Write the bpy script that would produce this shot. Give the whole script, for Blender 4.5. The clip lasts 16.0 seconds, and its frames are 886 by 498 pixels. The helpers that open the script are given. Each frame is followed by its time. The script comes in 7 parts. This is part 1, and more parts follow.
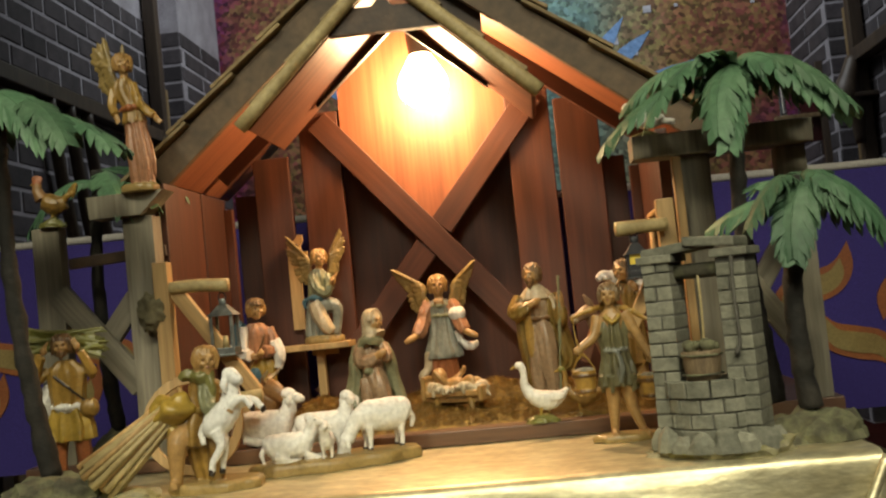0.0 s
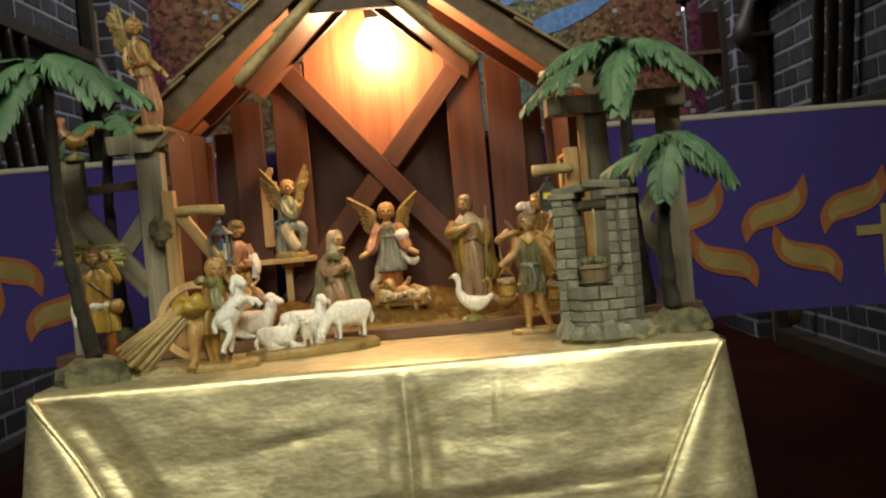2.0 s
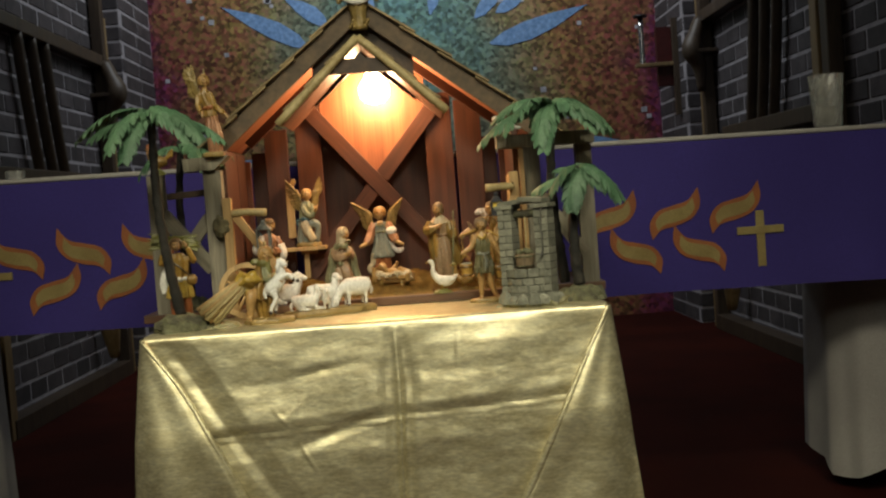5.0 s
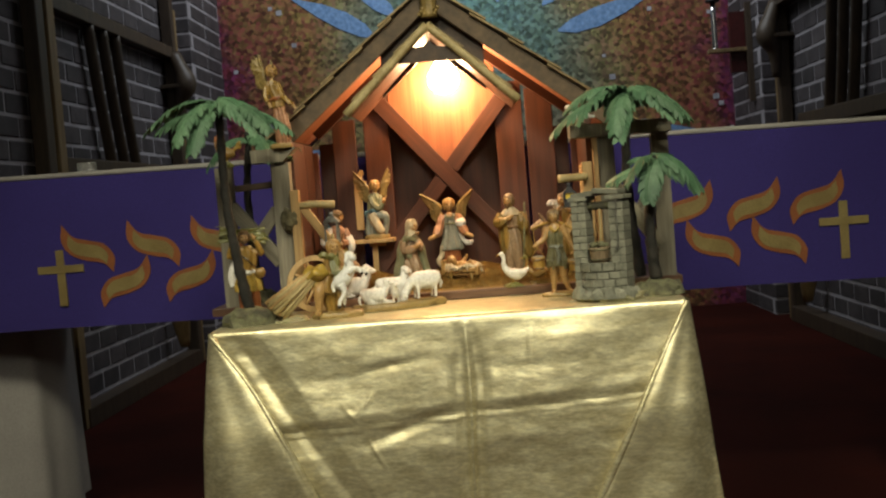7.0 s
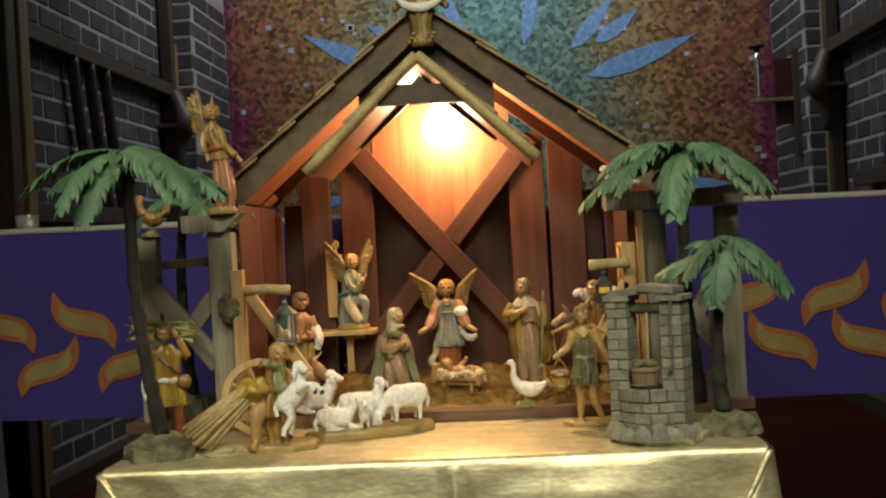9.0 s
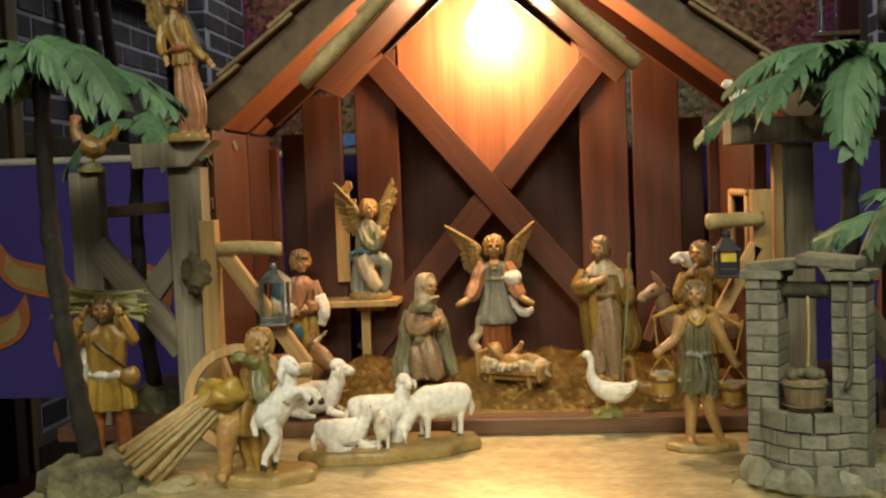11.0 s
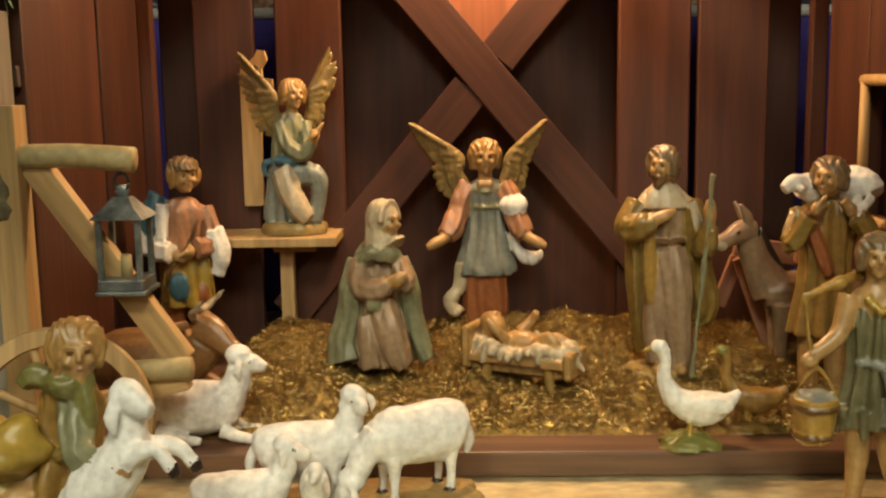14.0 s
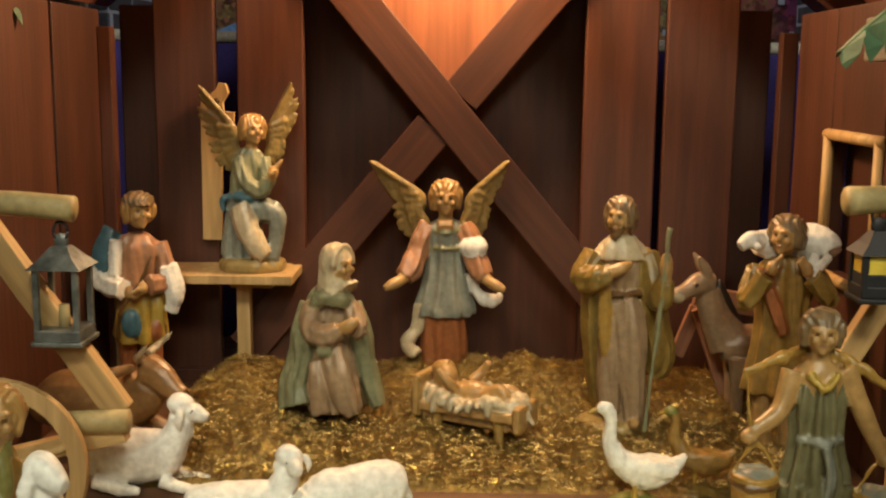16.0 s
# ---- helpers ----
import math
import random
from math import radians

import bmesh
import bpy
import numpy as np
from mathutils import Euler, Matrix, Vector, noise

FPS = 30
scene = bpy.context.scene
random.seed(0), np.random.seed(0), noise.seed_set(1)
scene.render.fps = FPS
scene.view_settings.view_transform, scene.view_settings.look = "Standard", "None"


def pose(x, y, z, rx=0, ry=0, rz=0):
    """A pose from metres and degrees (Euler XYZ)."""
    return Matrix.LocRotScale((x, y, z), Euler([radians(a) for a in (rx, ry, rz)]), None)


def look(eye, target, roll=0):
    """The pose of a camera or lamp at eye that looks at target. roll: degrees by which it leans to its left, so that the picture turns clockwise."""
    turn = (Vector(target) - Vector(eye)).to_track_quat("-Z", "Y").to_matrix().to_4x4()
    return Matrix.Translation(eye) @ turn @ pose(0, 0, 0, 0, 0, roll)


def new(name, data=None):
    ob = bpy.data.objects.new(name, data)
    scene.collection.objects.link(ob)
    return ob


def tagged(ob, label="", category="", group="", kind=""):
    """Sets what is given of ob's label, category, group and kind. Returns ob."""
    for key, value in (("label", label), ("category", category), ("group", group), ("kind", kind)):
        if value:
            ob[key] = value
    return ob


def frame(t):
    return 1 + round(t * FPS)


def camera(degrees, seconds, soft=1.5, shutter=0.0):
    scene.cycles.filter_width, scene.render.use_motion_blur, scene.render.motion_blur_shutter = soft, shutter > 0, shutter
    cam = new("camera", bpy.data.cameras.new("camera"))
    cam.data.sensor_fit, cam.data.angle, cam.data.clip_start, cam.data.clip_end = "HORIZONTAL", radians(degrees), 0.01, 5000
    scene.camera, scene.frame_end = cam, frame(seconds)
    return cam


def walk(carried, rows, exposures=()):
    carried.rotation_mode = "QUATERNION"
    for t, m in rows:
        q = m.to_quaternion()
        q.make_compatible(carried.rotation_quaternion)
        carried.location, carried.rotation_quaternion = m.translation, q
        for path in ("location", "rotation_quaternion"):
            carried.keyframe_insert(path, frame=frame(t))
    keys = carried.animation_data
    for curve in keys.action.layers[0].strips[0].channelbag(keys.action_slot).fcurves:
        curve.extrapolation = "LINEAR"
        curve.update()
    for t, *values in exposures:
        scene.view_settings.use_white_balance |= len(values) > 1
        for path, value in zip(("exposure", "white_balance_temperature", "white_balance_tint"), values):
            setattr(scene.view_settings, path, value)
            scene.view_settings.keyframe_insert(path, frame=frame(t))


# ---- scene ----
from mathutils.bvhtree import BVHTree

cam = camera(45.3, 16.0, soft=2.3)
PATH = [
    (0, (0.094, -0.017, 0.889), (-0.075, 1.973, 0.991), -5.8),
    (0.5, (0.07, -0.125, 0.912), (-0.019, 1.873, 0.943), -6.1),
    (1, (0.053, -0.222, 0.924), (0.022, 1.778, 0.938), -5.5),
    (1.5, (0.059, -0.295, 0.92), (0.078, 1.705, 0.889), -4.8),
    (2, (0.063, -0.354, 0.9), (0.044, 1.645, 0.837), -5.1),
    (2.5, (0.06, -0.387, 0.875), (-0.014, 1.608, 0.753), -5.1),
    (3, (0.087, -0.48, 0.879), (-0.019, 1.511, 0.722), -4.9),
    (3.5, (0.058, -0.627, 0.873), (-0.003, 1.365, 0.703), -4.4),
    (4, (0.005, -0.769, 0.888), (0.017, 1.229, 0.783), -4.3),
    (4.2, (0.015, -0.822, 0.911), (0.061, 1.175, 0.823), -4.2),
    (6.3, (0.097, -1.13, 0.949), (0.03, 0.867, 0.86), -4.8),
    (6.5, (0.099, -1.102, 0.957), (0.016, 0.894, 0.859), -4.8),
    (7, (0.051, -0.951, 0.936), (-0.047, 1.044, 0.837), -4.5),
    (7.5, (0.011, -0.785, 0.975), (-0.069, 1.212, 0.888), -3.5),
    (8, (0.011, -0.679, 0.966), (0.04, 1.32, 0.919), -2.4),
    (8.5, (0.051, -0.535, 1.002), (0.08, 1.464, 0.971), -1.6),
    (9, (0.082, -0.396, 1.0), (-0.057, 1.599, 0.985), -3.1),
    (9.2, (0.096, -0.348, 0.984), (-0.084, 1.644, 0.975), -3.9),
    (11.3, (0.002, 0.149, 1.003), (-0.201, 2.135, 0.87), -1.7),
    (11.5, (-0.008, 0.203, 1.0), (-0.234, 2.186, 0.864), -1.6),
    (12, (-0.039, 0.324, 0.976), (-0.225, 2.309, 0.811), -1.2),
    (12.5, (-0.033, 0.418, 1.002), (-0.213, 2.402, 0.819), -1.1),
    (13, (-0.048, 0.476, 0.984), (-0.218, 2.457, 0.768), -0.4),
    (13.5, (-0.052, 0.527, 0.981), (-0.161, 2.504, 0.702), -0.4),
    (14, (-0.063, 0.563, 0.985), (-0.112, 2.537, 0.666), -0.9),
    (14.5, (-0.071, 0.576, 0.999), (-0.096, 2.544, 0.644), -0.9),
    (15, (-0.06, 0.574, 1.011), (-0.084, 2.537, 0.63), 0.2),
    (15.5, (-0.051, 0.589, 0.997), (-0.072, 2.556, 0.635), 0.4),
    (16, (-0.031, 0.58, 1.021), (-0.072, 2.553, 0.697), 0.6),
]
walk(cam, [(t, look(eye, target, roll)) for t, eye, target, roll in PATH],
     [(0, 0.0), (2, -0.03), (2.5, -0.2), (3, -0.34), (3.5, -0.36), (4, -0.3), (6.5, 0.1), (8, 0.05), (9, -0.02), (11.5, -0.03), (13, -0.02), (14.5, -0.16), (16, -0.14)])


# ---- light ----
world = bpy.data.worlds.new("church_dim")
scene.world = world
world.use_nodes = True
world.node_tree.nodes["Background"].inputs[0].default_value = (0.75, 0.8, 1.0, 1)
world.node_tree.nodes["Background"].inputs[1].default_value = 0.02
scene.view_settings.exposure = 0.0


def lamp(name, kind, where, aim, power, colour, size, spread=180):
    data = bpy.data.lights.new(name, kind)
    data.energy, data.color = power, colour
    if kind == "AREA":
        data.shape, data.size, data.size_y = "RECTANGLE", size[0], size[1]
        data.spread = radians(spread)
    else:
        data.shadow_soft_size = size
    ob = new(name, data)
    ob.matrix_world = look(where, aim)
    return ob


BULB = Vector((-0.037, 1.468, 1.205))
lamp("bulb_light", "POINT", BULB, BULB - Vector((0, 0, 1)), 8.0, (1.0, 0.63, 0.31), 0.032)
lamp("nave_light_a", "AREA", (-0.75, -1.0, 2.9), (-0.15, 1.0, 0.6), 7.2, (1.0, 0.94, 0.68), (0.5, 0.4), 75)
lamp("nave_light_b", "AREA", (0.75, -1.0, 2.9), (0.1, 1.0, 0.6), 7.2, (1.0, 0.94, 0.68), (0.5, 0.4), 75)
# unseen fill added to brighten the upper fall of the tablecloth
lamp("nave_light_low", "AREA", (0.1, -2.9, 2.75), (-0.04, 1.0, 0.8), 1.9, (1.0, 0.96, 0.76), (1.0, 0.5), 40)
lamp("nave_light_far", "AREA", (0.0, -3.2, 3.8), (0, 2.0, 0.9), 11.5, (1.0, 0.96, 0.8), (2.0, 1.0))
lamp("chancel_light", "AREA", (0.0, 5.2, 3.9), (0, 6.6, 1.6), 58.0, (0.9, 0.96, 1.0), (2.4, 1.0))


# ---- materials ----
def mat(name, base, second=None, rough=0.5, metal=0.0, grain=(1, 1, 1), scale=8.0, amount=0.5, bump=0.15, fine=60.0,
        bump_size=0.002, random_tint=0.0, spec=0.5, third=None):
    """Principled surface: two colours mixed by stretched noise, fine speckle, bump, and a tint per object."""
    m = bpy.data.materials.new(name)
    m.use_nodes = True
    nt = m.node_tree
    b = nt.nodes["Principled BSDF"]
    b.inputs["Roughness"].default_value = rough
    b.inputs["Metallic"].default_value = metal
    b.inputs["Specular IOR Level"].default_value = spec
    second = second or tuple(c * 0.6 for c in base)
    tc = nt.nodes.new("ShaderNodeTexCoord")
    mp = nt.nodes.new("ShaderNodeMapping")
    mp.inputs["Scale"].default_value = grain
    nt.links.new(tc.outputs["Object"], mp.inputs["Vector"])
    info = nt.nodes.new("ShaderNodeObjectInfo")
    shift = nt.nodes.new("ShaderNodeVectorMath")
    shift.operation = "ADD"
    times = nt.nodes.new("ShaderNodeMath")
    times.operation = "MULTIPLY"
    times.inputs[1].default_value = 37.0
    nt.links.new(info.outputs["Random"], times.inputs[0])
    nt.links.new(mp.outputs[0], shift.inputs[0])
    nt.links.new(times.outputs[0], shift.inputs[1])
    n1 = nt.nodes.new("ShaderNodeTexNoise")
    n1.inputs["Scale"].default_value, n1.inputs["Detail"].default_value = scale, 5
    n2 = nt.nodes.new("ShaderNodeTexNoise")
    n2.inputs["Scale"].default_value, n2.inputs["Detail"].default_value = fine, 4
    nt.links.new(shift.outputs[0], n1.inputs["Vector"])
    nt.links.new(shift.outputs[0], n2.inputs["Vector"])
    ramp = nt.nodes.new("ShaderNodeValToRGB")
    ramp.color_ramp.elements[0].position, ramp.color_ramp.elements[1].position = 0.5 - 0.25 * amount, 0.5 + 0.25 * amount + 0.05
    ramp.color_ramp.elements[0].color, ramp.color_ramp.elements[1].color = (*second, 1), (*base, 1)
    if third:
        e = ramp.color_ramp.elements.new(0.62)
        e.color = (*third, 1)
    nt.links.new(n1.outputs["Fac"], ramp.inputs[0])
    mix = nt.nodes.new("ShaderNodeMix")
    mix.data_type, mix.blend_type = "RGBA", "MULTIPLY"
    mix.inputs[0].default_value = 0.55
    r2 = nt.nodes.new("ShaderNodeMapRange")
    r2.inputs[1].default_value, r2.inputs[2].default_value = 0.3, 0.7
    r2.inputs[3].default_value, r2.inputs[4].default_value = 0.55, 1.15
    nt.links.new(n2.outputs["Fac"], r2.inputs[0])
    nt.links.new(ramp.outputs[0], mix.inputs[6])
    nt.links.new(r2.outputs[0], mix.inputs[7])
    last = mix.outputs[2]
    if random_tint:
        hsv = nt.nodes.new("ShaderNodeHueSaturation")
        r3 = nt.nodes.new("ShaderNodeMapRange")
        r3.inputs[3].default_value, r3.inputs[4].default_value = 1 - random_tint, 1 + random_tint
        nt.links.new(info.outputs["Random"], r3.inputs[0])
        nt.links.new(r3.outputs[0], hsv.inputs["Value"])
        nt.links.new(last, hsv.inputs["Color"])
        last = hsv.outputs[0]
    nt.links.new(last, b.inputs["Base Color"])
    if bump:
        bp = nt.nodes.new("ShaderNodeBump")
        bp.inputs["Strength"].default_value, bp.inputs["Distance"].default_value = bump, bump_size
        nt.links.new(n2.outputs["Fac"], bp.inputs["Height"])
        nt.links.new(bp.outputs[0], b.inputs["Normal"])
    return m


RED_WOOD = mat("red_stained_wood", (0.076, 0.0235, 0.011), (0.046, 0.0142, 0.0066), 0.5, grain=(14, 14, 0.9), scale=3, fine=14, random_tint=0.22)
# brighter and more orange than the planks: part of the bulb's light is in this colour
BULB_LIT_PLY = mat("bulb_lit_plywood", (0.27, 0.095, 0.042), (0.19, 0.063, 0.028), 0.48, grain=(18, 18, 0.6), scale=2.5, fine=12)
DARK_WOOD = mat("dark_stained_wood", (0.07, 0.038, 0.018), (0.035, 0.02, 0.011), 0.55, grain=(10, 2, 10), scale=3, fine=16)
RAFTER = mat("weathered_brown_wood", (0.13, 0.085, 0.045), (0.075, 0.05, 0.028), 0.65, grain=(6, 6, 6), scale=4, fine=18)
SHINGLE = mat("split_shingle_wood", (0.34, 0.25, 0.12), (0.2, 0.14, 0.065), 0.7, grain=(4, 14, 4), scale=5, fine=20, random_tint=0.25)
GREY_WOOD = mat("grey_weathered_wood", (0.26, 0.235, 0.175), (0.17, 0.15, 0.11), 0.75, grain=(18, 18, 1.2), scale=4, fine=15, random_tint=0.12)
TAN_WOOD = mat("tan_raw_wood", (0.5, 0.33, 0.14), (0.36, 0.22, 0.085), 0.6, grain=(16, 16, 1.2), scale=4, fine=14, random_tint=0.1)
POLE_WOOD = mat("peeled_stick", (0.46, 0.37, 0.18), (0.33, 0.25, 0.11), 0.6, grain=(6, 6, 6), scale=6, fine=26)
FLOOR_WOOD = mat("stable_floor_wood", (0.16, 0.08, 0.042), (0.095, 0.045, 0.024), 0.5, grain=(1, 14, 14), scale=5, fine=16)
CARPET = mat("dark_red_carpet", (0.047, 0.007, 0.0035), (0.03, 0.0045, 0.0025), 0.95, scale=3, fine=300, bump=0.6, spec=0.1)
BRICK = mat("dark_brown_brick", (0.075, 0.064, 0.068), (0.045, 0.038, 0.042), 0.8, scale=9, fine=90, random_tint=0.35, bump=0.4)
MORTAR = mat("grey_mortar", (0.42, 0.4, 0.43), (0.3, 0.28, 0.3), 0.95, scale=6, fine=120, bump=0.4)
PLASTER = mat("dim_plaster", (0.35, 0.33, 0.3), (0.28, 0.26, 0.24), 0.9, scale=1.5, fine=40)
STALL_WOOD = mat("dark_stall_wood", (0.075, 0.052, 0.032), (0.045, 0.03, 0.02), 0.5, grain=(8, 8, 1), scale=3, fine=18)
STALL_LIGHT = mat("oak_post_wood", (0.26, 0.18, 0.085), (0.18, 0.12, 0.055), 0.5, grain=(10, 10, 1), scale=3, fine=18)
PURPLE = mat("purple_cloth", (0.051, 0.038, 0.212), (0.041, 0.03, 0.168), 0.85, scale=2.5, fine=450, bump=0.3, bump_size=0.001, spec=0.2)
GOLD_APPLIQUE = mat("old_gold_applique", (0.27, 0.21, 0.075), (0.21, 0.15, 0.05), 0.6, scale=14, fine=300)
ORANGE_APPLIQUE = mat("orange_applique", (0.3, 0.1, 0.026), (0.23, 0.07, 0.02), 0.7, scale=14, fine=300)
LINEN = mat("white_linen", (0.42, 0.4, 0.38), (0.33, 0.31, 0.3), 0.9, scale=3, fine=350, spec=0.2)


def gold_cloth():
    m = mat("gold_lame_cloth", (0.8, 0.74, 0.49), (0.62, 0.55, 0.33), 0.4, 0.72, grain=(0.6, 1, 1.5), scale=40, fine=140, bump=0.45, bump_size=0.0012)
    nt = m.node_tree
    b = nt.nodes["Principled BSDF"]
    tc = nt.nodes.new("ShaderNodeTexCoord")
    n = nt.nodes.new("ShaderNodeTexNoise")
    n.inputs["Scale"].default_value, n.inputs["Detail"].default_value = 16, 5
    nt.links.new(tc.outputs["Object"], n.inputs["Vector"])
    soft = nt.nodes.new("ShaderNodeBump")
    soft.inputs["Strength"].default_value, soft.inputs["Distance"].default_value = 0.12, 0.006
    nt.links.new(n.outputs["Fac"], soft.inputs["Height"])
    fine = [x for x in nt.nodes if x.type == "BUMP" and x is not soft][0]
    nt.links.new(soft.outputs[0], fine.inputs["Normal"])
    r = nt.nodes.new("ShaderNodeMapRange")
    r.inputs[3].default_value, r.inputs[4].default_value = 0.36, 0.5
    nt.links.new(n.outputs["Fac"], r.inputs[0])
    nt.links.new(r.outputs[0], b.inputs["Roughness"])
    return m


GOLD = gold_cloth()


def mosaic():
    """Small glass tesserae; broad bands of maroon, brown, ochre and teal across the wall, speckled stone by stone."""
    m = bpy.data.materials.new("glass_mosaic")
    m.use_nodes = True
    nt = m.node_tree
    b = nt.nodes["Principled BSDF"]
    tc = nt.nodes.new("ShaderNodeTexCoord")
    v = nt.nodes.new("ShaderNodeTexVoronoi")
    v.inputs["Scale"].default_value = 38
    nt.links.new(tc.outputs["Object"], v.inputs["Vector"])
    sep = nt.nodes.new("ShaderNodeSeparateXYZ")
    nt.links.new(v.outputs["Position"], sep.inputs[0])
    n = nt.nodes.new("ShaderNodeTexNoise")
    n.inputs["Scale"].default_value, n.inputs["Detail"].default_value = 1.3, 3
    nt.links.new(v.outputs["Position"], n.inputs["Vector"])
    absx = nt.nodes.new("ShaderNodeMath")
    absx.operation = "ABSOLUTE"
    nt.links.new(sep.outputs[0], absx.inputs[0])
    wob = nt.nodes.new("ShaderNodeMath")
    wob.operation = "MULTIPLY_ADD"
    wob.inputs[1].default_value, wob.inputs[2].default_value = 1.1, -0.55
    nt.links.new(n.outputs["Fac"], wob.inputs[0])
    add = nt.nodes.new("ShaderNodeMath")
    add.operation = "ADD"
    nt.links.new(absx.outputs[0], add.inputs[0])
    nt.links.new(wob.outputs[0], add.inputs[1])
    norm = nt.nodes.new("ShaderNodeMapRange")
    norm.inputs[1].default_value, norm.inputs[2].default_value = 0.0, 2.0
    nt.links.new(add.outputs[0], norm.inputs[0])
    ramp = nt.nodes.new("ShaderNodeValToRGB")
    cr = ramp.color_ramp
    cr.elements[0].position, cr.elements[0].color = 0.0, (0.10, 0.21, 0.20, 1)
    cr.elements[1].position, cr.elements[1].color = 0.97, (0.09, 0.025, 0.06, 1)
    for p, c in ((0.25, (0.10, 0.16, 0.13, 1)), (0.42, (0.17, 0.14, 0.07, 1)), (0.6, (0.2, 0.11, 0.045, 1)), (0.83, (0.17, 0.07, 0.04, 1)), (0.89, (0.13, 0.025, 0.05, 1))):
        cr.elements.new(p).color = c
    nt.links.new(norm.outputs[0], ramp.inputs[0])
    hsv = nt.nodes.new("ShaderNodeHueSaturation")
    sepc = nt.nodes.new("ShaderNodeSeparateColor")
    nt.links.new(v.outputs["Color"], sepc.inputs[0])
    r1 = nt.nodes.new("ShaderNodeMapRange")
    r1.inputs[3].default_value, r1.inputs[4].default_value = 0.4, 1.9
    nt.links.new(sepc.outputs[0], r1.inputs[0])
    r2 = nt.nodes.new("ShaderNodeMapRange")
    r2.inputs[3].default_value, r2.inputs[4].default_value = 0.46, 0.54
    nt.links.new(sepc.outputs[1], r2.inputs[0])
    nt.links.new(r1.outputs[0], hsv.inputs["Value"])
    nt.links.new(r2.outputs[0], hsv.inputs["Hue"])
    nt.links.new(ramp.outputs[0], hsv.inputs["Color"])
    nt.links.new(hsv.outputs[0], b.inputs["Base Color"])
    b.inputs["Roughness"].default_value = 0.28
    bp = nt.nodes.new("ShaderNodeBump")
    bp.inputs["Strength"].default_value, bp.inputs["Distance"].default_value = 0.7, 0.004
    nt.links.new(sepc.outputs[2], bp.inputs["Height"])
    nt.links.new(bp.outputs[0], b.inputs["Normal"])
    return m


MOSAIC = mosaic()
RAY_BLUE = mat("blue_mosaic_glass", (0.24, 0.4, 0.66), (0.13, 0.25, 0.46), 0.3, scale=34, fine=45, bump=0.7, amount=0.8)
PALE_STONE = mat("pale_tessera", (0.55, 0.55, 0.6), None, 0.3)


# ---- mesh helpers ----
def finish(name, bm, materials, parent=None, label="", smooth=False, where=None):
    """Link a bmesh as one mesh object; materials may be one or a list."""
    bmesh.ops.recalc_face_normals(bm, faces=bm.faces)
    me = bpy.data.meshes.new(name)
    bm.to_mesh(me)
    bm.free()
    for m in materials if isinstance(materials, (list, tuple)) else [materials]:
        me.materials.append(m)
    if smooth:
        me.polygons.foreach_set("use_smooth", [True] * len(me.polygons))
    ob = new(name, me)
    if where is not None:
        ob.matrix_basis = where
    if parent is not None:
        ob.parent = parent
    if label:
        ob["label"] = label
    return ob


def part(name, bm, material, parent, label="", smooth=False, where=None):
    return finish(name, bm, material, parent, label, smooth, where)


def thing(name, label, category, where=(0, 0, 0), group="", kind="", turn=0):
    ob = new(name)
    ob.matrix_basis = pose(*where, 0, 0, turn)
    ob.empty_display_size = 0.05
    return tagged(ob, label, category, group, kind)


def box(bm, lo, hi, bevel=0.0, m=None, mi=0):
    """A box from corner to corner, with bevelled edges."""
    c = [(a + b) / 2 for a, b in zip(lo, hi)]
    s = [abs(b - a) for a, b in zip(lo, hi)]
    r = bmesh.ops.create_cube(bm, size=1, matrix=(m or Matrix()) @ Matrix.Translation(c) @ Matrix.Diagonal((*s, 1)))
    vs = r["verts"]
    fs = {f for v in vs for f in v.link_faces}
    if bevel:
        es = {e for v in vs for e in v.link_edges}
        out = bmesh.ops.bevel(bm, geom=list(es), offset=bevel, segments=2, affect="EDGES", profile=0.6)
        fs = set(out["faces"]) | {f for f in fs if f.is_valid}
    for f in fs:
        f.material_index = mi
    return bm


def boxed(lo, hi, bevel=0.0015, m=None):
    return box(bmesh.new(), lo, hi, bevel, m)


def prism(bm, outline, axis, a, b, mi=0):
    """Extrude a closed outline of 2D points along x, y or z from a to b."""
    put = {"y": lambda p, d: (p[0], d, p[1]), "x": lambda p, d: (d, p[0], p[1]), "z": lambda p, d: (p[0], p[1], d)}[axis]
    v0 = [bm.verts.new(put(p, a)) for p in outline]
    v1 = [bm.verts.new(put(p, b)) for p in outline]
    n = len(outline)
    fs = [bm.faces.new(v0), bm.faces.new(v1[::-1])]
    fs += [bm.faces.new((v0[i], v1[i], v1[(i + 1) % n], v0[(i + 1) % n])) for i in range(n)]
    for f in fs:
        f.material_index = mi
    return bm


def smoothed(points, steps=5):
    """Catmull-Rom through rows of numbers."""
    p = [np.array(q, float) for q in points]
    if len(p) < 3:
        return p
    p = [2 * p[0] - p[1]] + p + [2 * p[-1] - p[-2]]
    out = []
    for i in range(1, len(p) - 2):
        for k in range(steps):
            t = k / steps
            out.append(0.5 * (2 * p[i] + (p[i + 1] - p[i - 1]) * t + (2 * p[i - 1] - 5 * p[i] + 4 * p[i + 1] - p[i + 2]) * t * t
                              + (3 * p[i] - p[i - 1] - 3 * p[i + 1] + p[i + 2]) * t ** 3))
    return out + [p[-2]]


